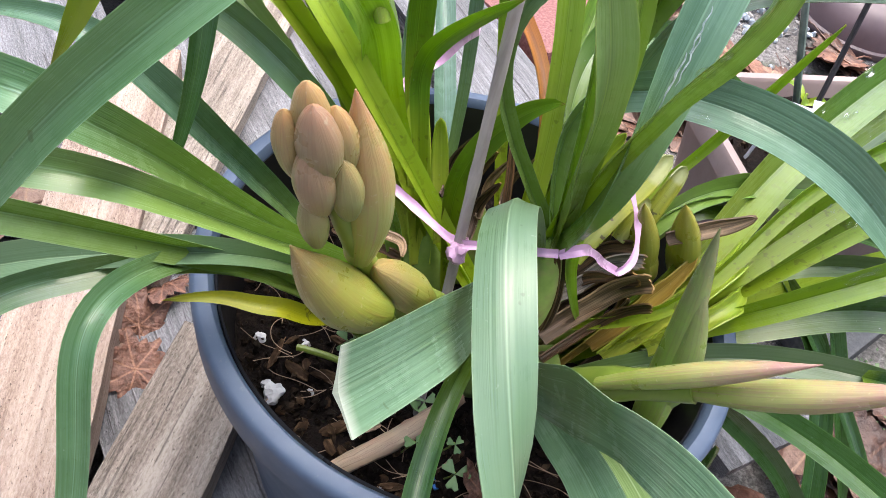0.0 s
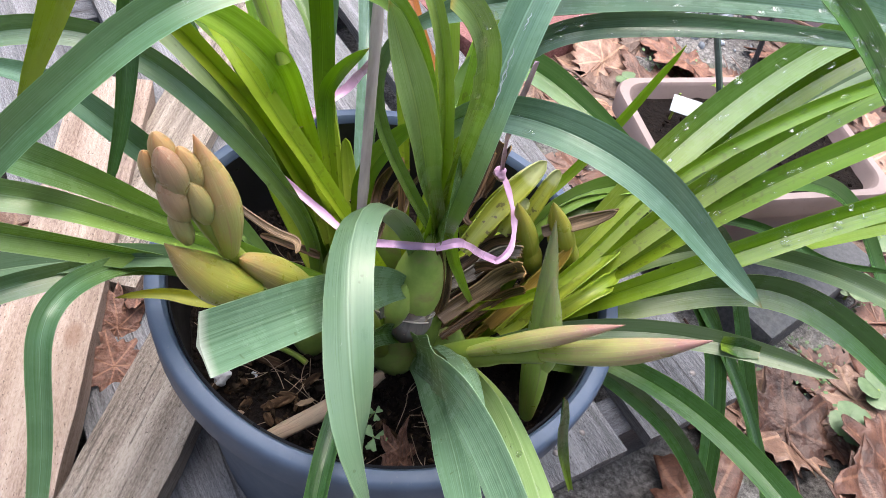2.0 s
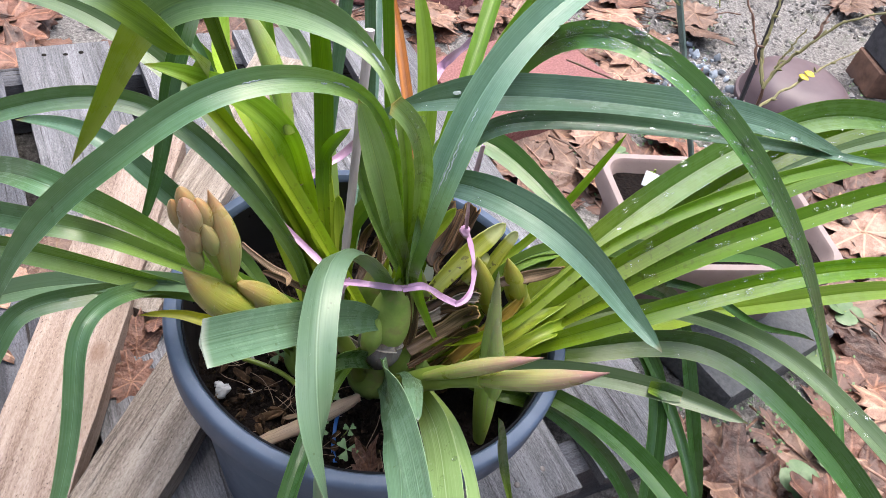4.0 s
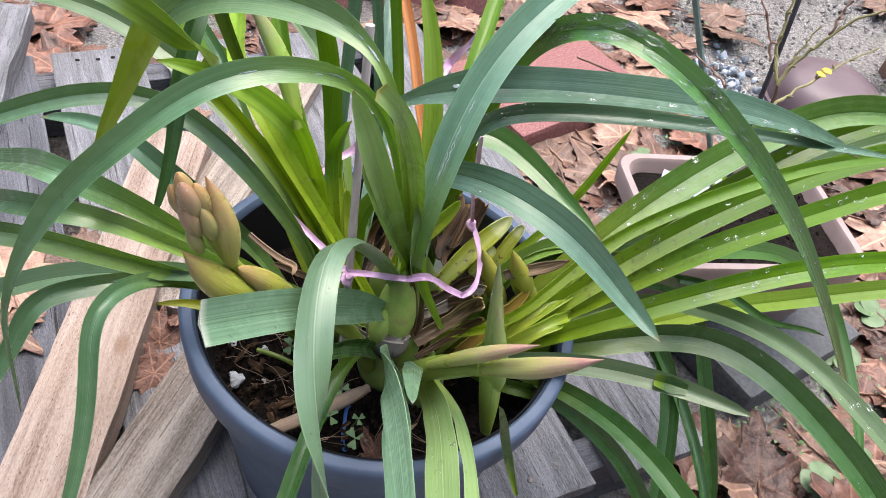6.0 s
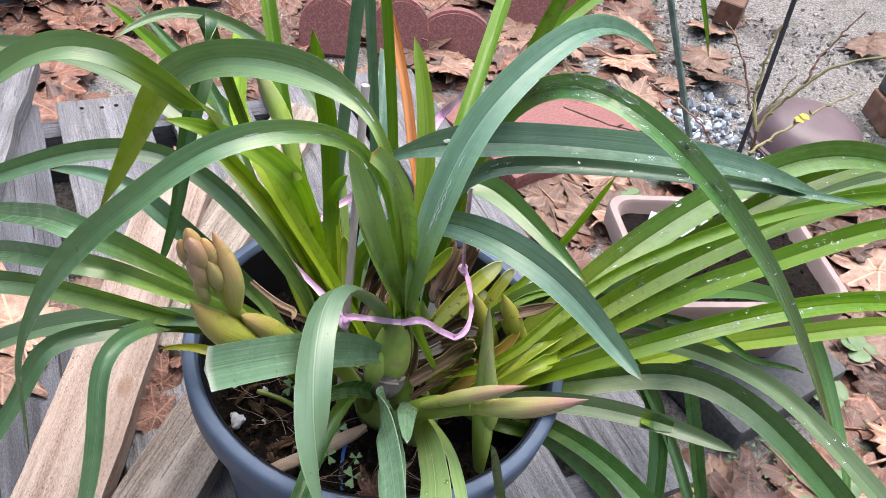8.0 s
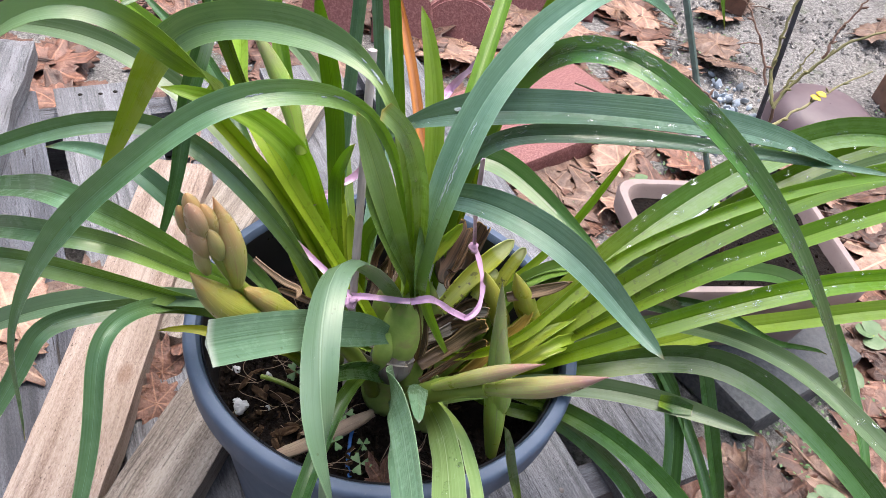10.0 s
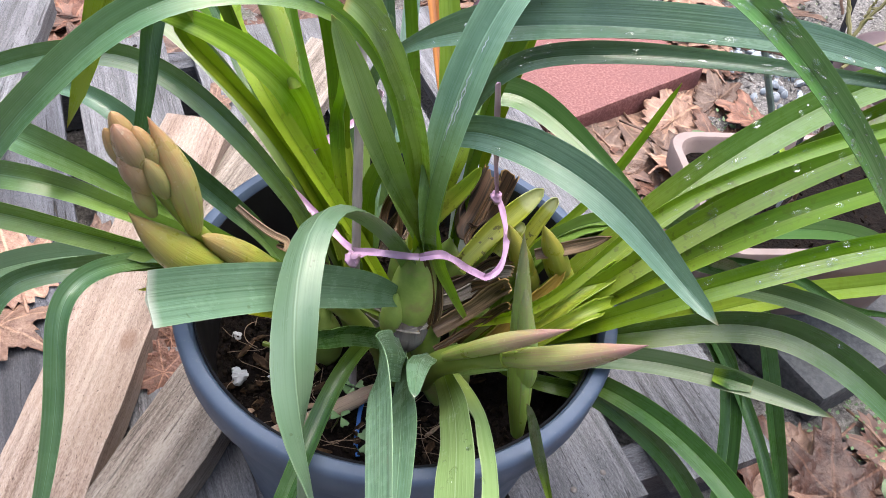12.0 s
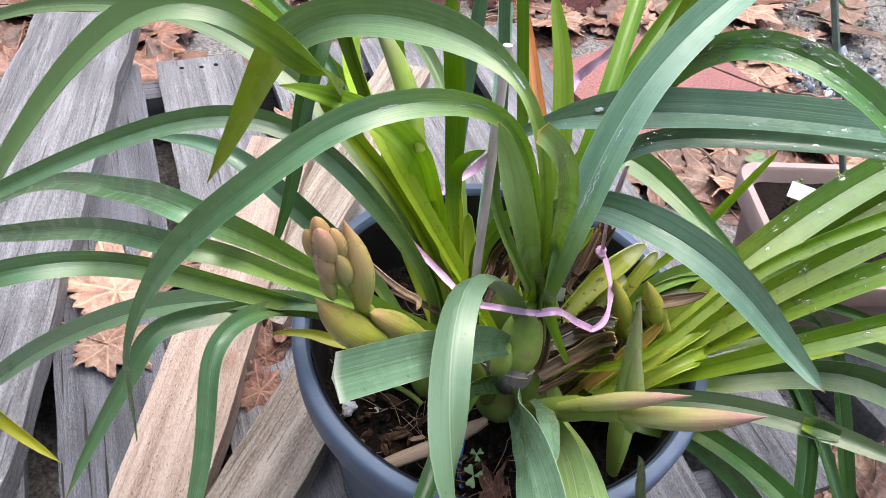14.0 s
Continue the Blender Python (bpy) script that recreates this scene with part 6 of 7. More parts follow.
sheath("sheath", 100, 0, "none", 0.0114, [(-0.044, 0.000, 0.346), (-0.059, 0.015, 0.382), (-0.073, 0.030, 0.403), (-0.083, 0.040, 0.420)], "yellow-green leaf base")
sheath("sheath", 100, 0, "none", 0.0092, [(-0.028, -0.010, 0.362), (-0.036, 0.010, 0.394), (-0.043, 0.020, 0.427)], "yellow-green leaf base")
sheath("sheath", 110, 0, "none", 0.0124, [(-0.052, -0.010, 0.326), (-0.066, -0.000, 0.354), (-0.081, 0.010, 0.381), (-0.096, 0.020, 0.400)], "yellow-green leaf base")
sheath("brown", 120, 1, "none", 0.0060, [(0.023, -0.048, 0.420), (0.029, -0.049, 0.404), (0.034, -0.053, 0.386), (0.032, -0.057, 0.361)], "dry fibrous skin peeling from the bulb")
sheath("rust", 120, 1, "none", 0.0042, [(0.020, -0.054, 0.422), (0.027, -0.055, 0.404), (0.031, -0.058, 0.384), (0.029, -0.059, 0.358)], "dry fibrous skin peeling from the bulb")
sheath("straw", 120, 1, "none", 0.0035, [(0.025, -0.044, 0.419), (0.032, -0.047, 0.399), (0.036, -0.051, 0.377), (0.035, -0.053, 0.361)], "dry fibrous skin peeling from the bulb")
sheath("grey", 120, 1, "none", 0.0075, [(-0.001, -0.061, 0.367), (0.010, -0.066, 0.365), (0.020, -0.065, 0.363), (0.029, -0.059, 0.363)], "dry fibrous skin peeling from the bulb")
rng = random.Random(21)
for k in range(14):
    a = rng.uniform(0, 6.28)
    r0 = rng.uniform(0.01, 0.06)
    p = Vector((0.03 + r0 * math.cos(a), -0.005 + r0 * math.sin(a) * 0.9, 0.285))
    lean = Vector((rng.uniform(-0.6, 0.7), rng.uniform(-0.4, 0.4), rng.uniform(0.5, 1.0))).normalized()
    q = p + lean * rng.uniform(0.04, 0.085)
    sheath(rng.choice(("straw", "rust", "brown", "brown", "brown")), rng.uniform(90, 220), 1, "none", rng.uniform(0.004, 0.009), [tuple(p), tuple(p.lerp(q, 0.35) + Vector((0.004, 0, 0.004))), tuple(p.lerp(q, 0.7) + Vector((rng.uniform(-0.008, 0.008), 0, 0))), tuple(q)], "dry torn leaf sheath")

# ---- stake and ribbon ----
def stake():
    pts = bspline([(-0.019, -0.068, 0.262), (-0.0235, -0.054, 0.36), (-0.0275, -0.041, 0.45), (-0.0315, -0.029, 0.53), (-0.0345, -0.018, 0.598)], 26)
    bm = tube_mesh(pts, [0.0029 + 0.0004 * (i % 9 == 4) for i in range(27)], 10)
    tagged(link_mesh("plant_stake", bm, BAMBOO), "grey weathered wooden stake stuck in the soil", "stake")


stake()


def tie():
    t = thing("ribbon_tie", (-0.026, -0.047, 0.407), "pink plastic ribbon knotted round the stake and leaves", "ribbon")
    inv = Matrix.Translation((0.026, 0.047, -0.407))

    def strip(name, ctrl, w, twist=(0, 0), n=24):
        pts = bspline(ctrl, n)
        ob = link_mesh(name, ribbon_mesh(pts, [w * (1 + 0.25 * noise.noise(p * 70)) for p in pts], 0.0006, 0.25, FACE, twist, 0.12, 5), RIBBON)
        ob.parent, ob.matrix_parent_inverse = t, inv
        return ob

    strip("strip", [(-0.026, -0.053, 0.407), (-0.019, -0.041, 0.404), (-0.020, -0.041, 0.401), (-0.027, -0.044, 0.402), (-0.039, -0.038, 0.407), (-0.058, -0.023, 0.410), (-0.085, -0.004, 0.413)], 0.005)
    strip("strip", [(-0.071, 0.019, 0.427), (-0.082, 0.015, 0.419), (-0.073, 0.029, 0.420), (-0.061, 0.051, 0.426), (-0.046, 0.064, 0.430), (-0.040, 0.065, 0.444), (-0.032, 0.051, 0.465)], 0.006)
    strip("strip", [(0.009, 0.091, 0.495), (0.013, 0.111, 0.493), (0.015, 0.118, 0.496), (0.019, 0.115, 0.503), (0.025, 0.104, 0.519), (0.034, 0.088, 0.543)], 0.007)
    strip("strip", [(-0.0245, -0.0550, 0.4160), (-0.0156, -0.0590, 0.4223), (-0.0076, -0.0610, 0.4261), (0.0070, -0.0630, 0.4288), (0.0175, -0.0630, 0.4308)], 0.0046)
    strip("strip", [(0.0175, -0.0630, 0.4308), (0.0246, -0.0610, 0.4328), (0.0313, -0.0580, 0.4332), (0.0405, -0.0500, 0.4188), (0.0500, -0.0450, 0.4078), (0.0592, -0.0400, 0.3992)], 0.005, (10, -20))
    strip("strip", [(0.0592, -0.0400, 0.3992), (0.0682, -0.0350, 0.3999), (0.0707, -0.0200, 0.4077), (0.0683, -0.0080, 0.4118), (0.0642, 0.0040, 0.4185), (0.0578, 0.0120, 0.4247)], 0.0044, (10, 30))
    strip("strip", [(0.0578, 0.0120, 0.4247), (0.0546, 0.0080, 0.4445), (0.0519, 0.0000, 0.4687), (0.0498, -0.0100, 0.4900), (0.045, -0.044, 0.553)], 0.0032)
    for c, r in (((-0.026, -0.053, 0.407), 0.0052), ((0.0578, 0.0110, 0.4256), 0.0044)):
        bm = bmesh.new()
        bmesh.ops.create_icosphere(bm, subdivisions=3, radius=r)
        for v in bm.verts:
            v.co *= 1 + 0.45 * noise.noise(v.co * 330)
        bm.transform(Matrix.Translation(c))
        ob = link_mesh("knot", bm, RIBBON)
        ob.parent, ob.matrix_parent_inverse = t, inv


tie()


def label_tag(c, w, h, rx, rz, label, stem=0.0):
    ob = link_mesh("plant_label", block_mesh(w, h, 0.0012, 0.0004, 1), TAG)
    ob.matrix_world = pose(*c, rx, 0, rz)
    tagged(ob, label, "plant label", "plant labels")
    if stem:
        st = link_mesh("stem", tube_mesh([Vector((0, 0, 0)), Vector((0.001, 0.003, -stem * 0.5)), Vector((0, 0.005, -stem))], 0.0022, 6, 0.5), TAG)
        st.parent = ob
        st.matrix_parent_inverse = ob.matrix_world.inverted() @ Matrix.Translation(c)


label_tag((0.035, 0.047, 0.373), 0.017, 0.08, 72, 12, "pale blue-white plastic plant label stuck in the pot")

# ---- planter behind ----
def planter():
    p = thing("planter_box", pose(0.424, 0.392, 0.056, 0, 0, 15), "dusty mauve-brown rectangular plastic planter box with soil", "planter")
    bm = bmesh.new()

    def ring(hx, hy, z, r=0.03):
        out = []
        for cx, cy, a0 in ((1, 1, 0), (-1, 1, 90), (-1, -1, 180), (1, -1, 270)):
            for k in range(7):
                a = radians(a0 + 15 * k)
                out.append(bm.verts.new((cx * (hx - r) + r * math.cos(a), cy * (hy - r) + r * math.sin(a), z)))
        return out

    H = 0.138
    rings = [ring(0.118, 0.078, 0.0), ring(0.133, 0.094, H - 0.032), ring(0.145, 0.106, H - 0.030), ring(0.147, 0.108, H - 0.004), ring(0.145, 0.106, H), ring(0.136, 0.097, H), ring(0.133, 0.094, H - 0.004), ring(0.116, 0.076, 0.01)]
    for r0, r1 in zip(rings, rings[1:]):
        for k in range(28):
            bm.faces.new((r0[k], r0[(k + 1) % 28], r1[(k + 1) % 28], r1[k]))
    bm.faces.new(rings[0][::-1])
    bm.faces.new(rings[-1])
    part("box", bm, TERRA, p)
    b2 = bmesh.new()
    n = 20
    g = [[b2.verts.new(((i / n - 0.5) * 0.256, (j / n - 0.5) * 0.178, 0.118 + 0.005 * noise.noise(Vector((i * 0.7, j * 0.7, 2))))) for j in range(n + 1)] for i in range(n + 1)]
    for i in range(n):
        for j in range(n):
            b2.faces.new((g[i][j], g[i + 1][j], g[i + 1][j + 1], g[i][j + 1]))
    part("soil", b2, SOIL, p, "dark damp soil")
    b3 = bmesh.new()
    r = random.Random(5)
    for _ in range(160):
        clod(b3, (r.uniform(-0.12, 0.12), r.uniform(-0.08, 0.08), 0.12 + r.uniform(0, 0.006)), r.uniform(0.002, 0.006), r)
    part("soil_clods", b3, CRUMB, p, "", False)


planter()
label_tag((0.322, 0.345, 0.250), 0.058, 0.019, 40, -14, "white plastic plant label leaning in the planter soil", 0.075)
label_tag((0.392, 0.368, 0.240), 0.050, 0.018, 40, -4, "white plastic plant label stuck in the planter soil", 0.065)


def paver():
    ob = link_mesh("concrete_paver", block_mesh(0.238, 0.29, 0.052, 0.006, 2, 0.0015, 4), CONCRETE)
    ob.matrix_world = pose(0.471, 0.384, 0.002, 0, 0, 40.5)
    tagged(ob, "grey square concrete paver under the planter", "paver")


paver()


# ---- canes, rods and the bare shrub in the planter ----
def cane(name, ctrl, r, mat, label, category, taper=0.0, n=20, drops=0):
    pts = bspline(ctrl, n)
    bm = tube_mesh(pts, [r * (1 - taper * i / n) for i in range(n + 1)], 8)
    return tagged(link_mesh(name, bm, mat), label, category)


cane("plant_cane", [(0.412, 0.445, 0.155), (0.36, 0.44, 0.26), (0.31, 0.435, 0.36), (0.265, 0.428, 0.45), (0.19, 0.41, 0.6)], 0.0042, ROD, "thin wet grey-green plant cane stuck in the planter", "cane")
cane("support_rod", [(0.403, 0.407, 0.155), (0.40, 0.441, 0.3), (0.397, 0.479, 0.45), (0.392, 0.518, 0.6)], 0.0032, BLACKROD, "thin black support rod stuck in the planter", "rod")


def shrub():
    sh = thing("bare_shrub", (0.40, 0.36, 0.16), "bare shrub with thin green-brown twigs growing in the planter", "shrub")
    inv = Matrix.Translation((-0.40, -0.36, -0.16))

    def twig(ctrl, r, mat, buds=4, seed=0):
        if len(ctrl) == 3:
            ctrl = [ctrl[0], tuple(Vector(ctrl[0]).lerp(Vector(ctrl[1]), 0.6)), ctrl[1], ctrl[2]]
        pts = bspline(ctrl, 22)
        rg = random.Random(seed)
        pts = [p + Vector((rg.uniform(-1, 1), rg.uniform(-1, 1), rg.uniform(-1, 1))) * 0.0012 for p in pts]
        r *= 0.62
        rad = [r * (1 - 0.45 * i / 22) * (1.35 if i % 6 == 3 else 1) for i in range(23)]
        ob = link_mesh("twig", tube_mesh(pts, rad, 7), mat)
        ob.parent, ob.matrix_parent_inverse = sh, inv
        for k in range(buds):
            p = pts[4 + int(k * 17 / max(1, buds))]
            d = Vector((rg.uniform(-1, 1), rg.uniform(-1, 0.5), rg.uniform(0.1, 1))).normalized()
            b = link_mesh("twig_bud", pod_mesh(p, p + d * 0.008, 0.0016, n=5, sides=6), mat)
            b.parent, b.matrix_parent_inverse = ob, Matrix.Identity(4)
        return ob

    twig([(0.40, 0.36, 0.16), (0.385, 0.33, 0.26), (0.362, 0.3, 0.36), (0.342, 0.288, 0.442)], 0.0042, TWIGBR, 2, 1)
    twig([(0.342, 0.288, 0.442), (0.331, 0.302, 0.458), (0.331, 0.318, 0.487), (0.331, 0.329, 0.511), (0.335, 0.340, 0.537)], 0.0032, TWIG, 3, 2)
    twig([(0.330, 0.302, 0.458), (0.320, 0.321, 0.485), (0.304, 0.339, 0.509), (0.284, 0.352, 0.524)], 0.0022, TWIGBR, 3, 3)
    twig([(0.342, 0.288, 0.442), (0.345, 0.298, 0.460), (0.375, 0.305, 0.498), (0.393, 0.311, 0.527), (0.434, 0.300, 0.546)], 0.003, TWIG, 4, 4)
    twig([(0.340, 0.275, 0.420), (0.366, 0.317, 0.412), (0.411, 0.360, 0.424), (0.454, 0.400, 0.430), (0.493, 0.437, 0.432)], 0.0026, TWIG, 5, 5)
    twig([(0.348, 0.268, 0.415), (0.301, 0.267, 0.429), (0.256, 0.257, 0.435), (0.211, 0.244, 0.439), (0.167, 0.232, 0.449), (0.128, 0.221, 0.465)], 0.0026, TWIGBR, 5, 6)
    twig([(0.304, 0.287, 0.417), (0.291, 0.308, 0.429), (0.266, 0.328, 0.433), (0.234, 0.348, 0.437)], 0.0022, TWIGBR, 3, 7)
    twig([(0.372, 0.306, 0.497), (0.376, 0.317, 0.525), (0.384, 0.321, 0.541), (0.402, 0.327, 0.574)], 0.0022, TWIGBR, 3, 8)
    twig([(0.346, 0.298, 0.462), (0.353, 0.305, 0.479), (0.362, 0.313, 0.502)], 0.002, TWIG, 2, 9)
    twig([(0.355, 0.31, 0.33), (0.36, 0.29, 0.37), (0.352, 0.275, 0.40), (0.348, 0.268, 0.415)], 0.003, TWIGBR, 1, 10)
    for c in ((0.409, 0.356, 0.427), (0.415, 0.360, 0.430)):
        bm = bmesh.new()
        bmesh.ops.create_icosphere(bm, subdivisions=2, radius=0.006)
        for v in bm.verts:
            v.co.z *= 0.25
            v.co.x *= 1 + 0.4 * noise.noise(v.co * 300)
        bm.transform(Matrix.Translation(c))
        ob = link_mesh("leaf", bm, YELLOWLEAF)
        ob.parent, ob.matrix_parent_inverse = sh, inv
        tagged(ob, "tiny yellow leaf")


shrub()


def seedling(x, y, z, h, s):
    sd = thing("seedling", (x, y, z), "small green seedling growing in the planter", "seedling", "seedlings in the planter")
    part("stalk", tube_mesh([Vector((0, 0, 0)), Vector((0.001, 0, h * 0.5)), Vector((0, 0.002, h))], 0.0016, 6), STEM, sd)
    for k in range(3):
        a = k * 2.1
        pts = [Vector((0, 0, h * (0.7 + 0.1 * k))), Vector((math.cos(a) * s * 0.4, math.sin(a) * s * 0.4, h * (0.75 + 0.1 * k) + s * 0.3)), Vector((math.cos(a) * s * 0.8, math.sin(a) * s * 0.8, h * (0.75 + 0.1 * k) + s * 0.3)), Vector((math.cos(a) * s, math.sin(a) * s, h * (0.75 + 0.1 * k)))]
        p = bspline(pts, 8)
        part("leaf", ribbon_mesh(p, [s * 0.35 * math.sin(math.pi * (0.08 + 0.9 * i / 8)) for i in range(9)], 0.0007, 0.15, FACE), LEAF["mid"], sd)


seedling(0.398, 0.44, 0.158, 0.05, 0.03)
seedling(0.33, 0.42, 0.158, 0.055, 0.008)

# ---- far pots, bricks and edging ----
slab = link_mesh("red_slab", block_mesh(0.32, 0.22, 0.05, 0.006, 2, 0.0012, 2), RED)
slab.matrix_world = pose(0.185, 0.83, 0.002, 0, 0, 45)
tagged(slab, "dull red concrete slab lying among fallen leaves", "slab")


def edger(x, y, w, h, rz, seed):
    """Scalloped garden edging: a round-topped upright block."""
    bm = bmesh.new()
    prof = [(-w / 2, 0), (-w / 2, h * 0.45)] + [(-w / 2 * math.cos(math.pi * k / 12), h * 0.45 + h * 0.55 * math.sin(math.pi * k / 12)) for k in range(1, 12)] + [(w / 2, h * 0.45), (w / 2, 0)]
    f, b = ([bm.verts.new((px, s, pz)) for px, pz in prof] for s in (-0.028, 0.028))
    bm.faces.new(f)
    bm.faces.new(b[::-1])
    for i in range(len(prof)):
        j = (i + 1) % len(prof)
        bm.faces.new((f[i], b[i], b[j], f[j]))
    bmesh.ops.bevel(bm, geom=[e for e in bm.edges if abs(e.verts[0].co.y - e.verts[1].co.y) < 1e-6], offset=0.006, segments=2, affect="EDGES")
    ob = link_mesh("edging_block", bm, RED)
    ob.matrix_world = pose(x, y, -0.005, -18, 0, rz)
    tagged(ob, "weathered red concrete scalloped edging block", "edging", "edging blocks behind the pallet")


for k, (x, y, w, h, rz) in enumerate(((0.0, 1.09, 0.15, 0.10, 6), (-0.115, 1.05, 0.12, 0.12, 10), (-0.25, 1.0, 0.12, 0.12, 12), (0.19, 1.30, 0.2, 0.12, 8))):
    edger(x, y, w, h, rz, k)


def round_pot(name, x, y, r, h, mat, label, flip=False, tilt=(0, 0, 0)):
    p = thing(name, pose(x, y, 0.003, *tilt), label, "flower pot", "spare pots")
    prof = [(r * 0.72, 0), (r * 0.75, 0.003), (r * 0.95, h * 0.82), (r * 1.0, h * 0.84), (r * 1.03, h * 0.98), (r * 1.01, h), (r * 0.94, h), (r * 0.92, h * 0.82), (r * 0.7, 0.012), (r * 0.3, 0.01), (r * 0.3, 0)]
    if flip:
        prof = [(r, 0), (r * 1.02, 0.005), (r * 1.01, h * 0.16), (r * 0.97, h * 0.2), (r * 0.93, h * 0.5), (r * 0.82, h * 0.8), (r * 0.66, h * 0.95), (r * 0.4, h), (0.001, h * 1.005), (0.001, h * 0.96), (r * 0.6, h * 0.88), (r * 0.88, h * 0.45), (r * 0.94, 0)]
    part("body", lathe_mesh(prof, 56, True), mat, p)
    return p


round_pot("round_pot", 0.745, 1.0, 0.115, 0.075, PURPLE, "upturned mauve-brown round plastic pot on the gravel", True)
round_pot("grey_bucket", 0.02, 1.44, 0.12, 0.16, CONCRETE, "grey round pot standing behind the edging")
round_pot("dark_tub", -0.95, 1.02, 0.17, 0.2, PLASTIC, "dark plastic tub standing behind the pallet")


def brick_stack():
    for k, (x, y, z, rz) in enumerate(((1.035, 1.18, 0.001, 12), (1.04, 1.183, 0.067, 14), (1.037, 1.181, 0.133, 11), (0.66, 1.54, 0.001, 70))):
        ob = link_mesh("brick", block_mesh(0.21 if k < 3 else 0.11, 0.1 if k < 3 else 0.06, 0.064, 0.003, 1, 0.0006, k + 5), BRICK if k != 1 else CHARCOAL, False)
        ob.matrix_world = pose(x, y, z, 0, 0, rz)
        tagged(ob, "brown and charcoal mottled brick", "brick", "bricks at the back")
    ob = link_mesh("concrete_block", block_mesh(0.3, 0.2, 0.1, 0.006, 2, 0.0015, 9), CONCRETE)
    ob.matrix_world = pose(1.16, 1.06, 0.001, 0, 0, 12)
    tagged(ob, "rough grey concrete block beside the bricks", "block")


brick_stack()


def pebbles():
    rg = random.Random(11)
    bm = bmesh.new()
    for _ in range(190):
        x, y = rg.gauss(0.555, 0.055), rg.gauss(1.01, 0.07)
        clod(bm, (x, y, 0.004), rg.uniform(0.005, 0.017), rg, 0.8)
    for _ in range(40):
        clod(bm, (rg.uniform(0.28, 0.5), rg.uniform(0.6, 0.85), 0.004), rg.uniform(0.004, 0.012), rg, 0.8)
    bmesh.ops.bevel(bm, geom=bm.edges[:], offset=0.0022, segments=1, affect="EDGES")
    tagged(link_mesh("white_pebbles", bm, PEBBLE), "scattered white and grey pebbles on the soil", "pebbles", "", "stuff")
    bm = bmesh.new()
    for k in range(3400):
        x, y = rg.uniform(-1.0, 1.5), rg.uniform(0.3, 2.0)
        if k > 1500:
            x, y = rg.uniform(0.35, 1.2), rg.uniform(0.62, 1.6)
        if x < 0.35 and rg.random() < 0.6:
            continue
        clod(bm, (x, y, 0.001), rg.uniform(0.0025, 0.009), rg, 0.8)
    tagged(link_mesh("gravel", bm, PEBBLE_GREY, False), "loose grey gravel bits on the ground", "gravel", "", "stuff")


PEBBLE_GREY = plain("gravel_grey", [(0.3, (0.13, 0.125, 0.12)), (0.7, (0.38, 0.36, 0.34))], 40, 0.8, None, 0.2, 0.001, None, 0, 4, "island")
pebbles()


# ---- fallen leaves ----
def fallen_leaf_mesh(seed, mat):
    """A dry lobed leaf, about 1 across, curled."""
    rg = random.Random(seed)
    bm = bmesh.new()
    uvl = bm.loops.layers.uv.new("blade")
    K, R = 60, 6
    lobes = [(math.radians(a + rg.uniform(-7, 7)), s * rg.uniform(0.85, 1.1)) for a, s in ((90, 1.0), (38, 0.9), (142, 0.9), (-12, 0.66), (192, 0.66))]
    curl = [rg.uniform(-0.28, 0.42) for _ in range(4)]

    def radius(a):
        r = 0.3
        for la, ls in lobes:
            d = abs((a - la + math.pi) % (2 * math.pi) - math.pi)
            r = max(r, ls * 0.56 * max(0.0, 1 - (d / 0.64) ** 1.3))
        return r * (1 + 0.10 * math.sin(a * 17 + seed) + 0.06 * math.sin(a * 31))

    def height(x, y):
        d2 = x * x + y * y
        return curl[0] * x * x + curl[1] * y * y * 0.8 + curl[2] * x * y + 0.09 * noise.noise(Vector((x * 3.2, y * 3.2, seed))) + 0.04 * noise.noise(Vector((x * 9, y * 9, seed))) + 0.05

    top, bot = [], []
    for i in range(R + 1):
        rt, rb = [], []
        for k in range(K):
            a = 2 * math.pi * k / K
            r = radius(a) * i / R
            x, y = r * math.cos(a), r * math.sin(a)
            z = height(x, y) + (0.003 if k % 2 else -0.003) * (i / R) ** 2
            rt.append(bm.verts.new((x, y, z)))
            rb.append(bm.verts.new((x, y, z - 0.008)))
        top.append(rt)
        bot.append(rb)
    for i in range(R):
        for k in range(K):
            j = (k + 1) % K
            bm.faces.new((top[i][k], top[i][j], top[i + 1][j], top[i + 1][k]))
            bm.faces.new((bot[i + 1][k], bot[i + 1][j], bot[i][j], bot[i][k]))
    for k in range(K):
        j = (k + 1) % K
        bm.faces.new((top[R][k], top[R][j], bot[R][j], bot[R][k]))
    s = tube_mesh([Vector((0, 0.02, height(0, 0))), Vector((0.01, -0.2, height(0, -0.2) + 0.01)), Vector((0.03 * curl[0], -0.42, 0.1)), Vector((0.1 * curl[1], -0.62, 0.07))], 0.012, 5)
    me = bpy.data.meshes.new("stalk")
    s.to_mesh(me)
    s.free()
    bm.from_mesh(me)
    bpy.data.meshes.remove(me)
    bmesh.ops.remove_doubles(bm, verts=bm.verts[:], dist=1e-6)
    for f in bm.faces:
        for lp in f.loops:
            lp[uvl].uv = (lp.vert.co.x, lp.vert.co.y)
    lo = min(v.co.z for v in bm.verts)
    for v in bm.verts:
        v.co.z -= lo
    me = bpy.data.meshes.new("fallen_leaf")
    bmesh.ops.recalc_face_normals(bm, faces=bm.faces)
    bm.to_mesh(me)
    bm.free()
    me.materials.append(mat)
    me.polygons.foreach_set("use_smooth", [True] * len(me.polygons))
    return me


FALLEN = [fallen_leaf_mesh(k, LITTER if k % 3 else LITTER_WET) for k in range(12)]


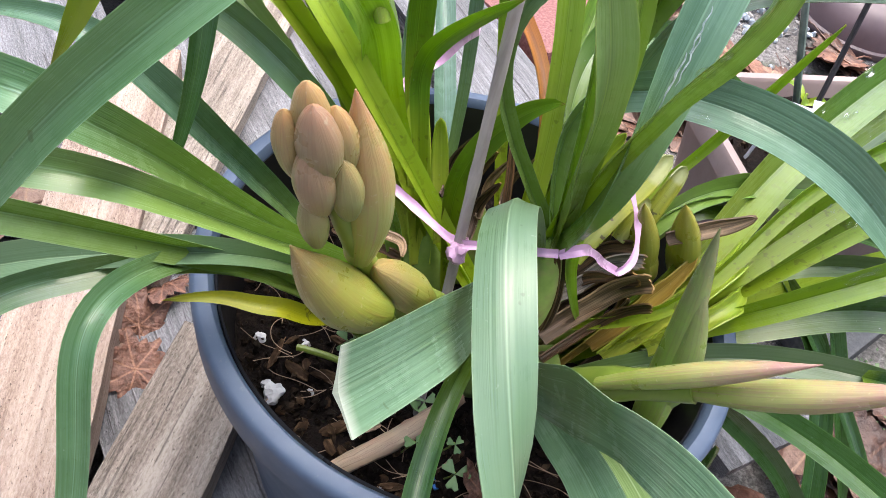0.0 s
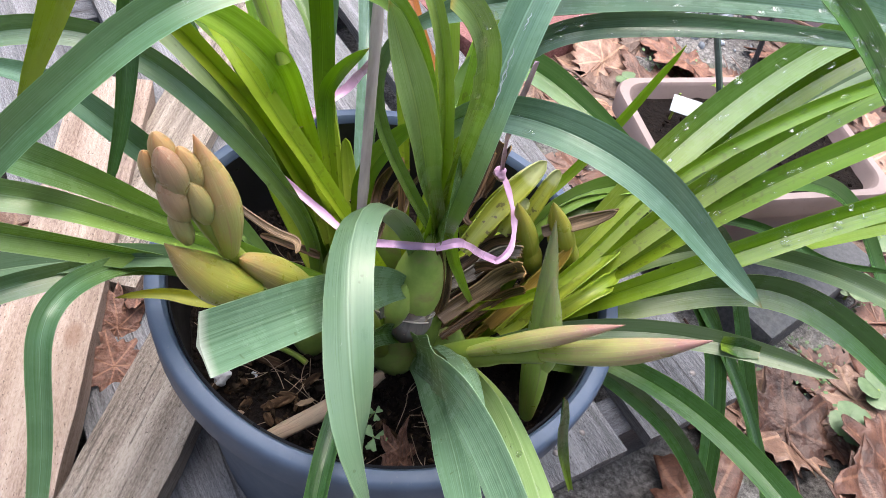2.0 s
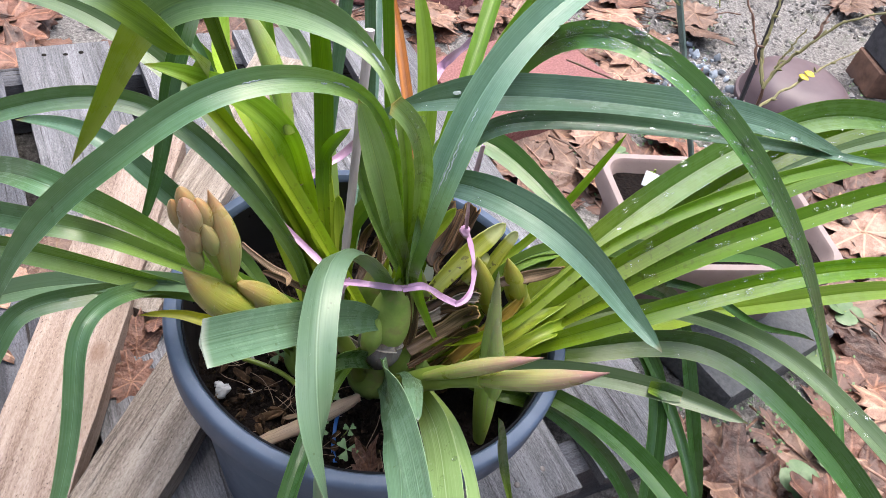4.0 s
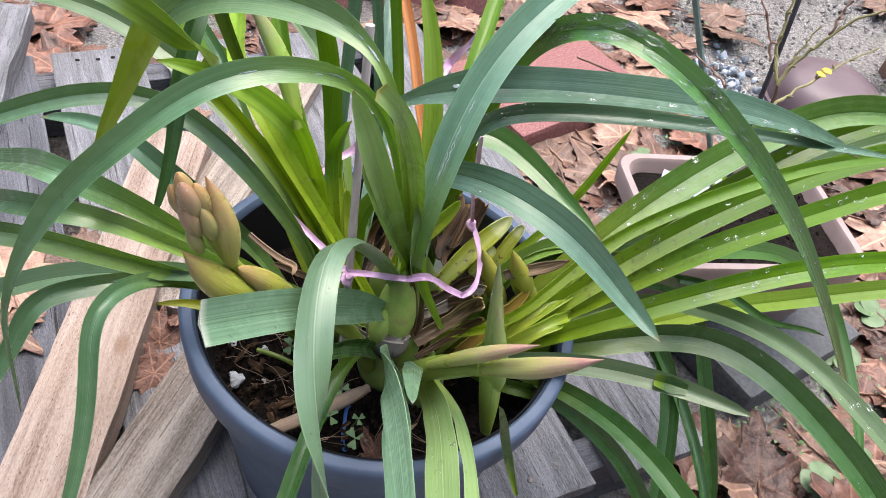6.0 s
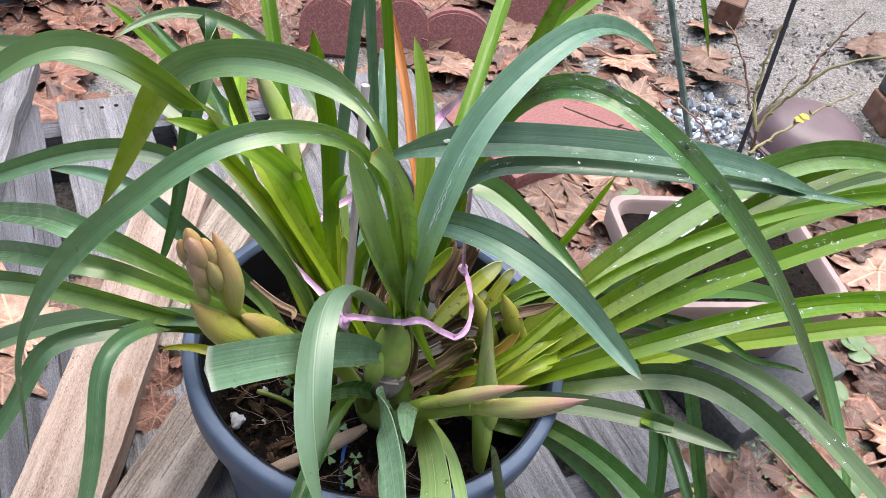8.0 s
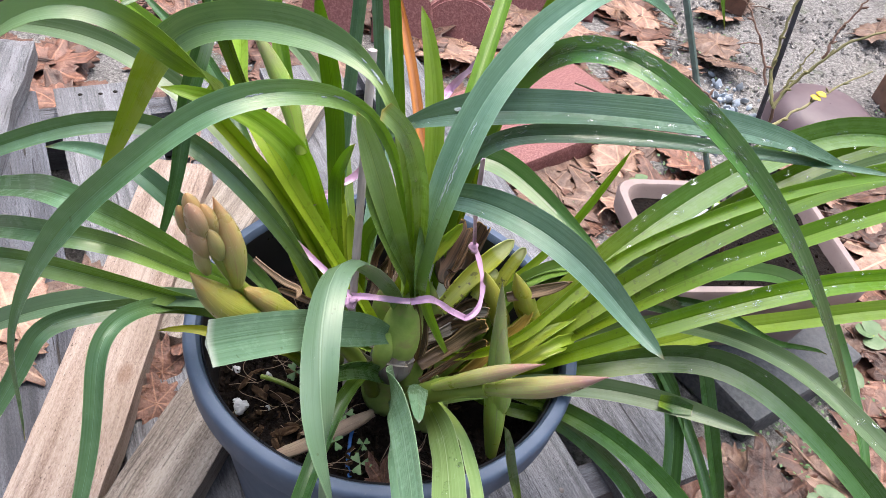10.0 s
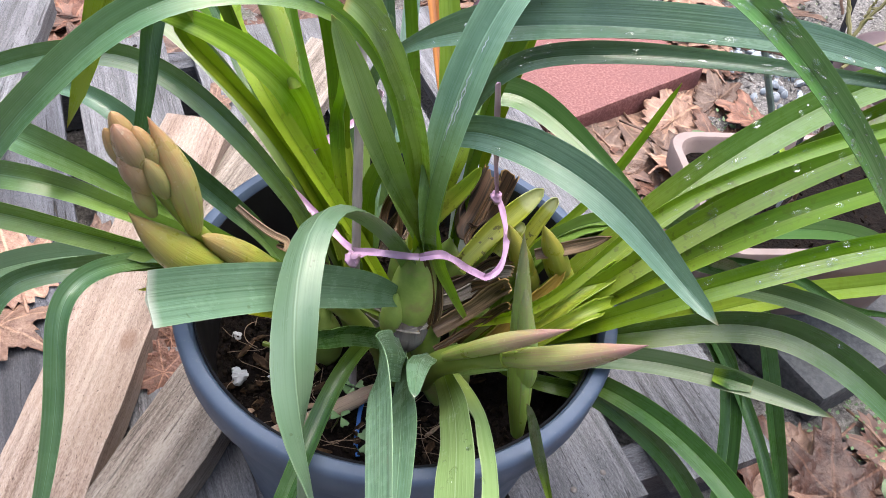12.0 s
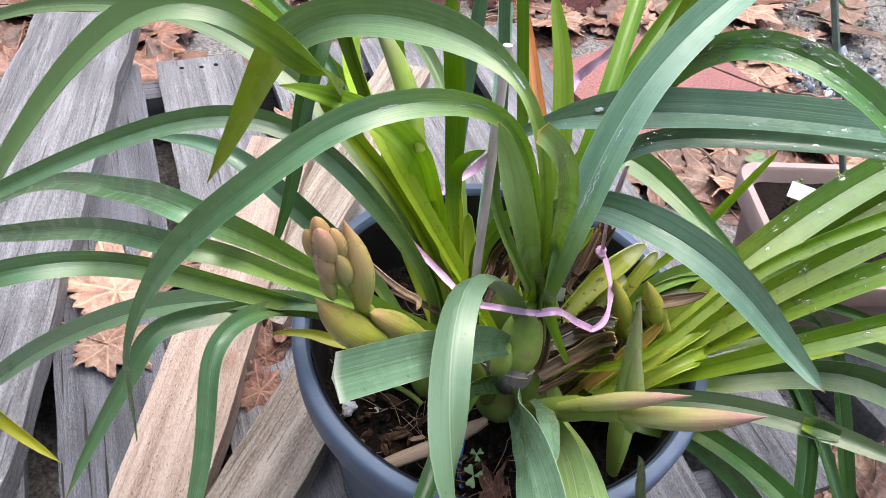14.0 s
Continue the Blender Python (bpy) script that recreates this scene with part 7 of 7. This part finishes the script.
def fallen(x, y, z, size, rz, tilt=(0, 0), k=0, label="dry brown lobed leaf fallen on the ground"):
    ob = new("fallen_leaf", FALLEN[k % len(FALLEN)])
    ob.matrix_world = pose(x, y, z, tilt[0], tilt[1], rz) @ Matrix.Diagonal((size, size, size * 0.8, 1))
    return tagged(ob, label, "leaf", "fallen leaves")


def in_deck(x, y):
    p = Vector((x, y, 0))
    return -0.78 < p.dot(ALONG) < 0.16 and -0.72 < p.dot(ACROSS) < 0.39


def scatter_leaves():
    rg = random.Random(4)
    n = 0
    while n < 300:
        x, y = rg.uniform(-1.05, 1.15), rg.uniform(-0.1, 1.6)
        if y < 0.45 and x < 0.3:
            continue
        far = 0.85 if x > 0.5 and y > 0.85 else (0.35 if x > 0.85 else 0.05)
        if rg.random() < far or in_deck(x, y) or (abs(x - 0.43) < 0.2 and abs(y - 0.4) < 0.2):
            continue
        if abs(x - 0.185) < 0.13 and abs(y - 0.83) < 0.13 and rg.random() < 0.9:
            continue
        if math.hypot(x - 0.8, y - 1.1) < 0.2 or math.hypot(x - 0.555, y - 1.0) < 0.14:
            continue
        # right of the pot, darker leaves stand for wet litter and the deck's shade
        fallen(x, y, 0.001 + 0.012 * rg.random(), rg.uniform(0.12, 0.2), rg.uniform(0, 360), (rg.uniform(-18, 18), rg.uniform(-18, 18)), 3 * rg.randrange(4) if (x < -0.2 and y > 0.5) or (x > 0.3 and y < 0.62 and rg.random() < 0.6) else rg.randrange(12))
        n += 1
    for x, y, z, s, r, t, k in ((-0.42, 0.10, DECK, 0.15, 40, (4, 3), 1), (-0.36, 0.16, DECK, 0.12, 120, (-6, 8), 4), (-0.395, 0.03, DECK, 0.11, 260, (3, -6), 7), (-0.235, 0.06, 0.112, 0.075, 30, (30, 20), 3), (-0.225, 0.02, 0.112, 0.08, 80, (25, -15), 6), (-0.222, 0.10, 0.114, 0.07, 140, (10, 30), 9), (-0.33, 0.44, 0.112, 0.07, 10, (10, 10), 2), (0.02, -0.118, 0.27, 0.055, 70, (50, 10), 3), (-0.5, -0.1, DECK, 0.1, 20, (5, 5), 9)):
        fallen(x, y, z, s, r, t, k, "dry brown lobed leaf lying on the pallet boards" if z > 0.1 and z < 0.2 else "dry brown curled leaf on the potting soil")


scatter_leaves()


def leaf_bed():
    """Older leaves under the ones that can be counted."""
    rg = random.Random(14)
    bm = bmesh.new()
    n = 0
    while n < 560:
        x, y = rg.uniform(-1.1, 0.75), rg.uniform(0.45, 1.6)
        if n > 420:
            x, y = rg.uniform(0.3, 1.0), rg.uniform(-0.35, 0.62)
        if in_deck(x, y) or (x > 0.45 and y > 0.78) or math.hypot(x - 0.45, y - 0.4) < 0.2:
            continue
        me = FALLEN[rg.randrange(12)]
        k0 = len(bm.verts)
        bm.from_mesh(me)
        bm.verts.ensure_lookup_table()
        s = rg.uniform(0.07, 0.13)
        m = pose(x, y, 0.0, rg.uniform(-10, 10), rg.uniform(-10, 10), rg.uniform(0, 360)) @ Matrix.Diagonal((s, s, s * 0.4, 1))
        for v in bm.verts[k0:]:
            v.co = m @ v.co
        n += 1
    tagged(link_mesh("leaf_litter", bm, LITTER_WET), "damp brown layer of older fallen leaves", "leaf litter", "", "stuff")


leaf_bed()


def weed(x, y, s, seed):
    rg = random.Random(seed)
    w = thing("weed", (x, y, 0.002), "small round-leaved weed growing among fallen leaves", "weed", "weeds on the ground")
    for k in range(4):
        a = k * 1.57 + rg.uniform(-0.3, 0.3)
        bm = bmesh.new()
        bmesh.ops.create_uvsphere(bm, u_segments=14, v_segments=6, radius=s)
        for v in bm.verts:
            v.co = Vector((v.co.x * (1 - 0.2 * (v.co.x > 0.6 * s)) + s * 1.0, v.co.y, v.co.z * 0.08 + 0.12 * abs(v.co.y)))
        bm.transform(pose(0, 0, 0.028, rg.uniform(-15, 15), rg.uniform(-12, 12), math.degrees(a)))
        part("leaf", bm, WEED, w)
    part("stalk", tube_mesh([Vector((0, 0, 0)), Vector((0, 0.001, 0.014)), Vector((0, 0, 0.029))], 0.0018, 6), STEM, w)


for k, (x, y) in enumerate(((0.56, 0.11), (0.61, 0.16), (0.63, 0.32), (0.70, 0.42), (0.36, 0.69))):
    weed(x, y, 0.016 - 0.005 * (k == 4), k)


def moss():
    rg = random.Random(6)
    bm = bmesh.new()
    for cx, cy, r, n in ((0.30, 0.68, 0.06, 110), (0.45, 0.75, 0.1, 130), (0.55, 1.25, 0.15, 130), (0.60, 0.25, 0.12, 140), (0.50, 0.18, 0.06, 60), (0.25, 1.1, 0.1, 80), (0.95, 1.05, 0.12, 80)):
        for _ in range(n):
            x, y = rg.gauss(cx, r * 0.5), rg.gauss(cy, r * 0.5)
            s = rg.uniform(0.003, 0.007)
            a = rg.uniform(0, 6.28)
            d = Vector((math.cos(a), math.sin(a), 0.5)) * s
            e = Vector((-math.sin(a), math.cos(a), 0)) * s * 0.5
            p = Vector((x, y, 0.004 + rg.random() * 0.012))
            vs = [bm.verts.new(p), bm.verts.new(p + d * 0.5 + e), bm.verts.new(p + d), bm.verts.new(p + d * 0.5 - e)]
            bm.faces.new(vs)
    tagged(link_mesh("low_weeds", bm, CLOVER), "patches of tiny green seedlings on the soil", "weeds", "", "stuff")


moss()
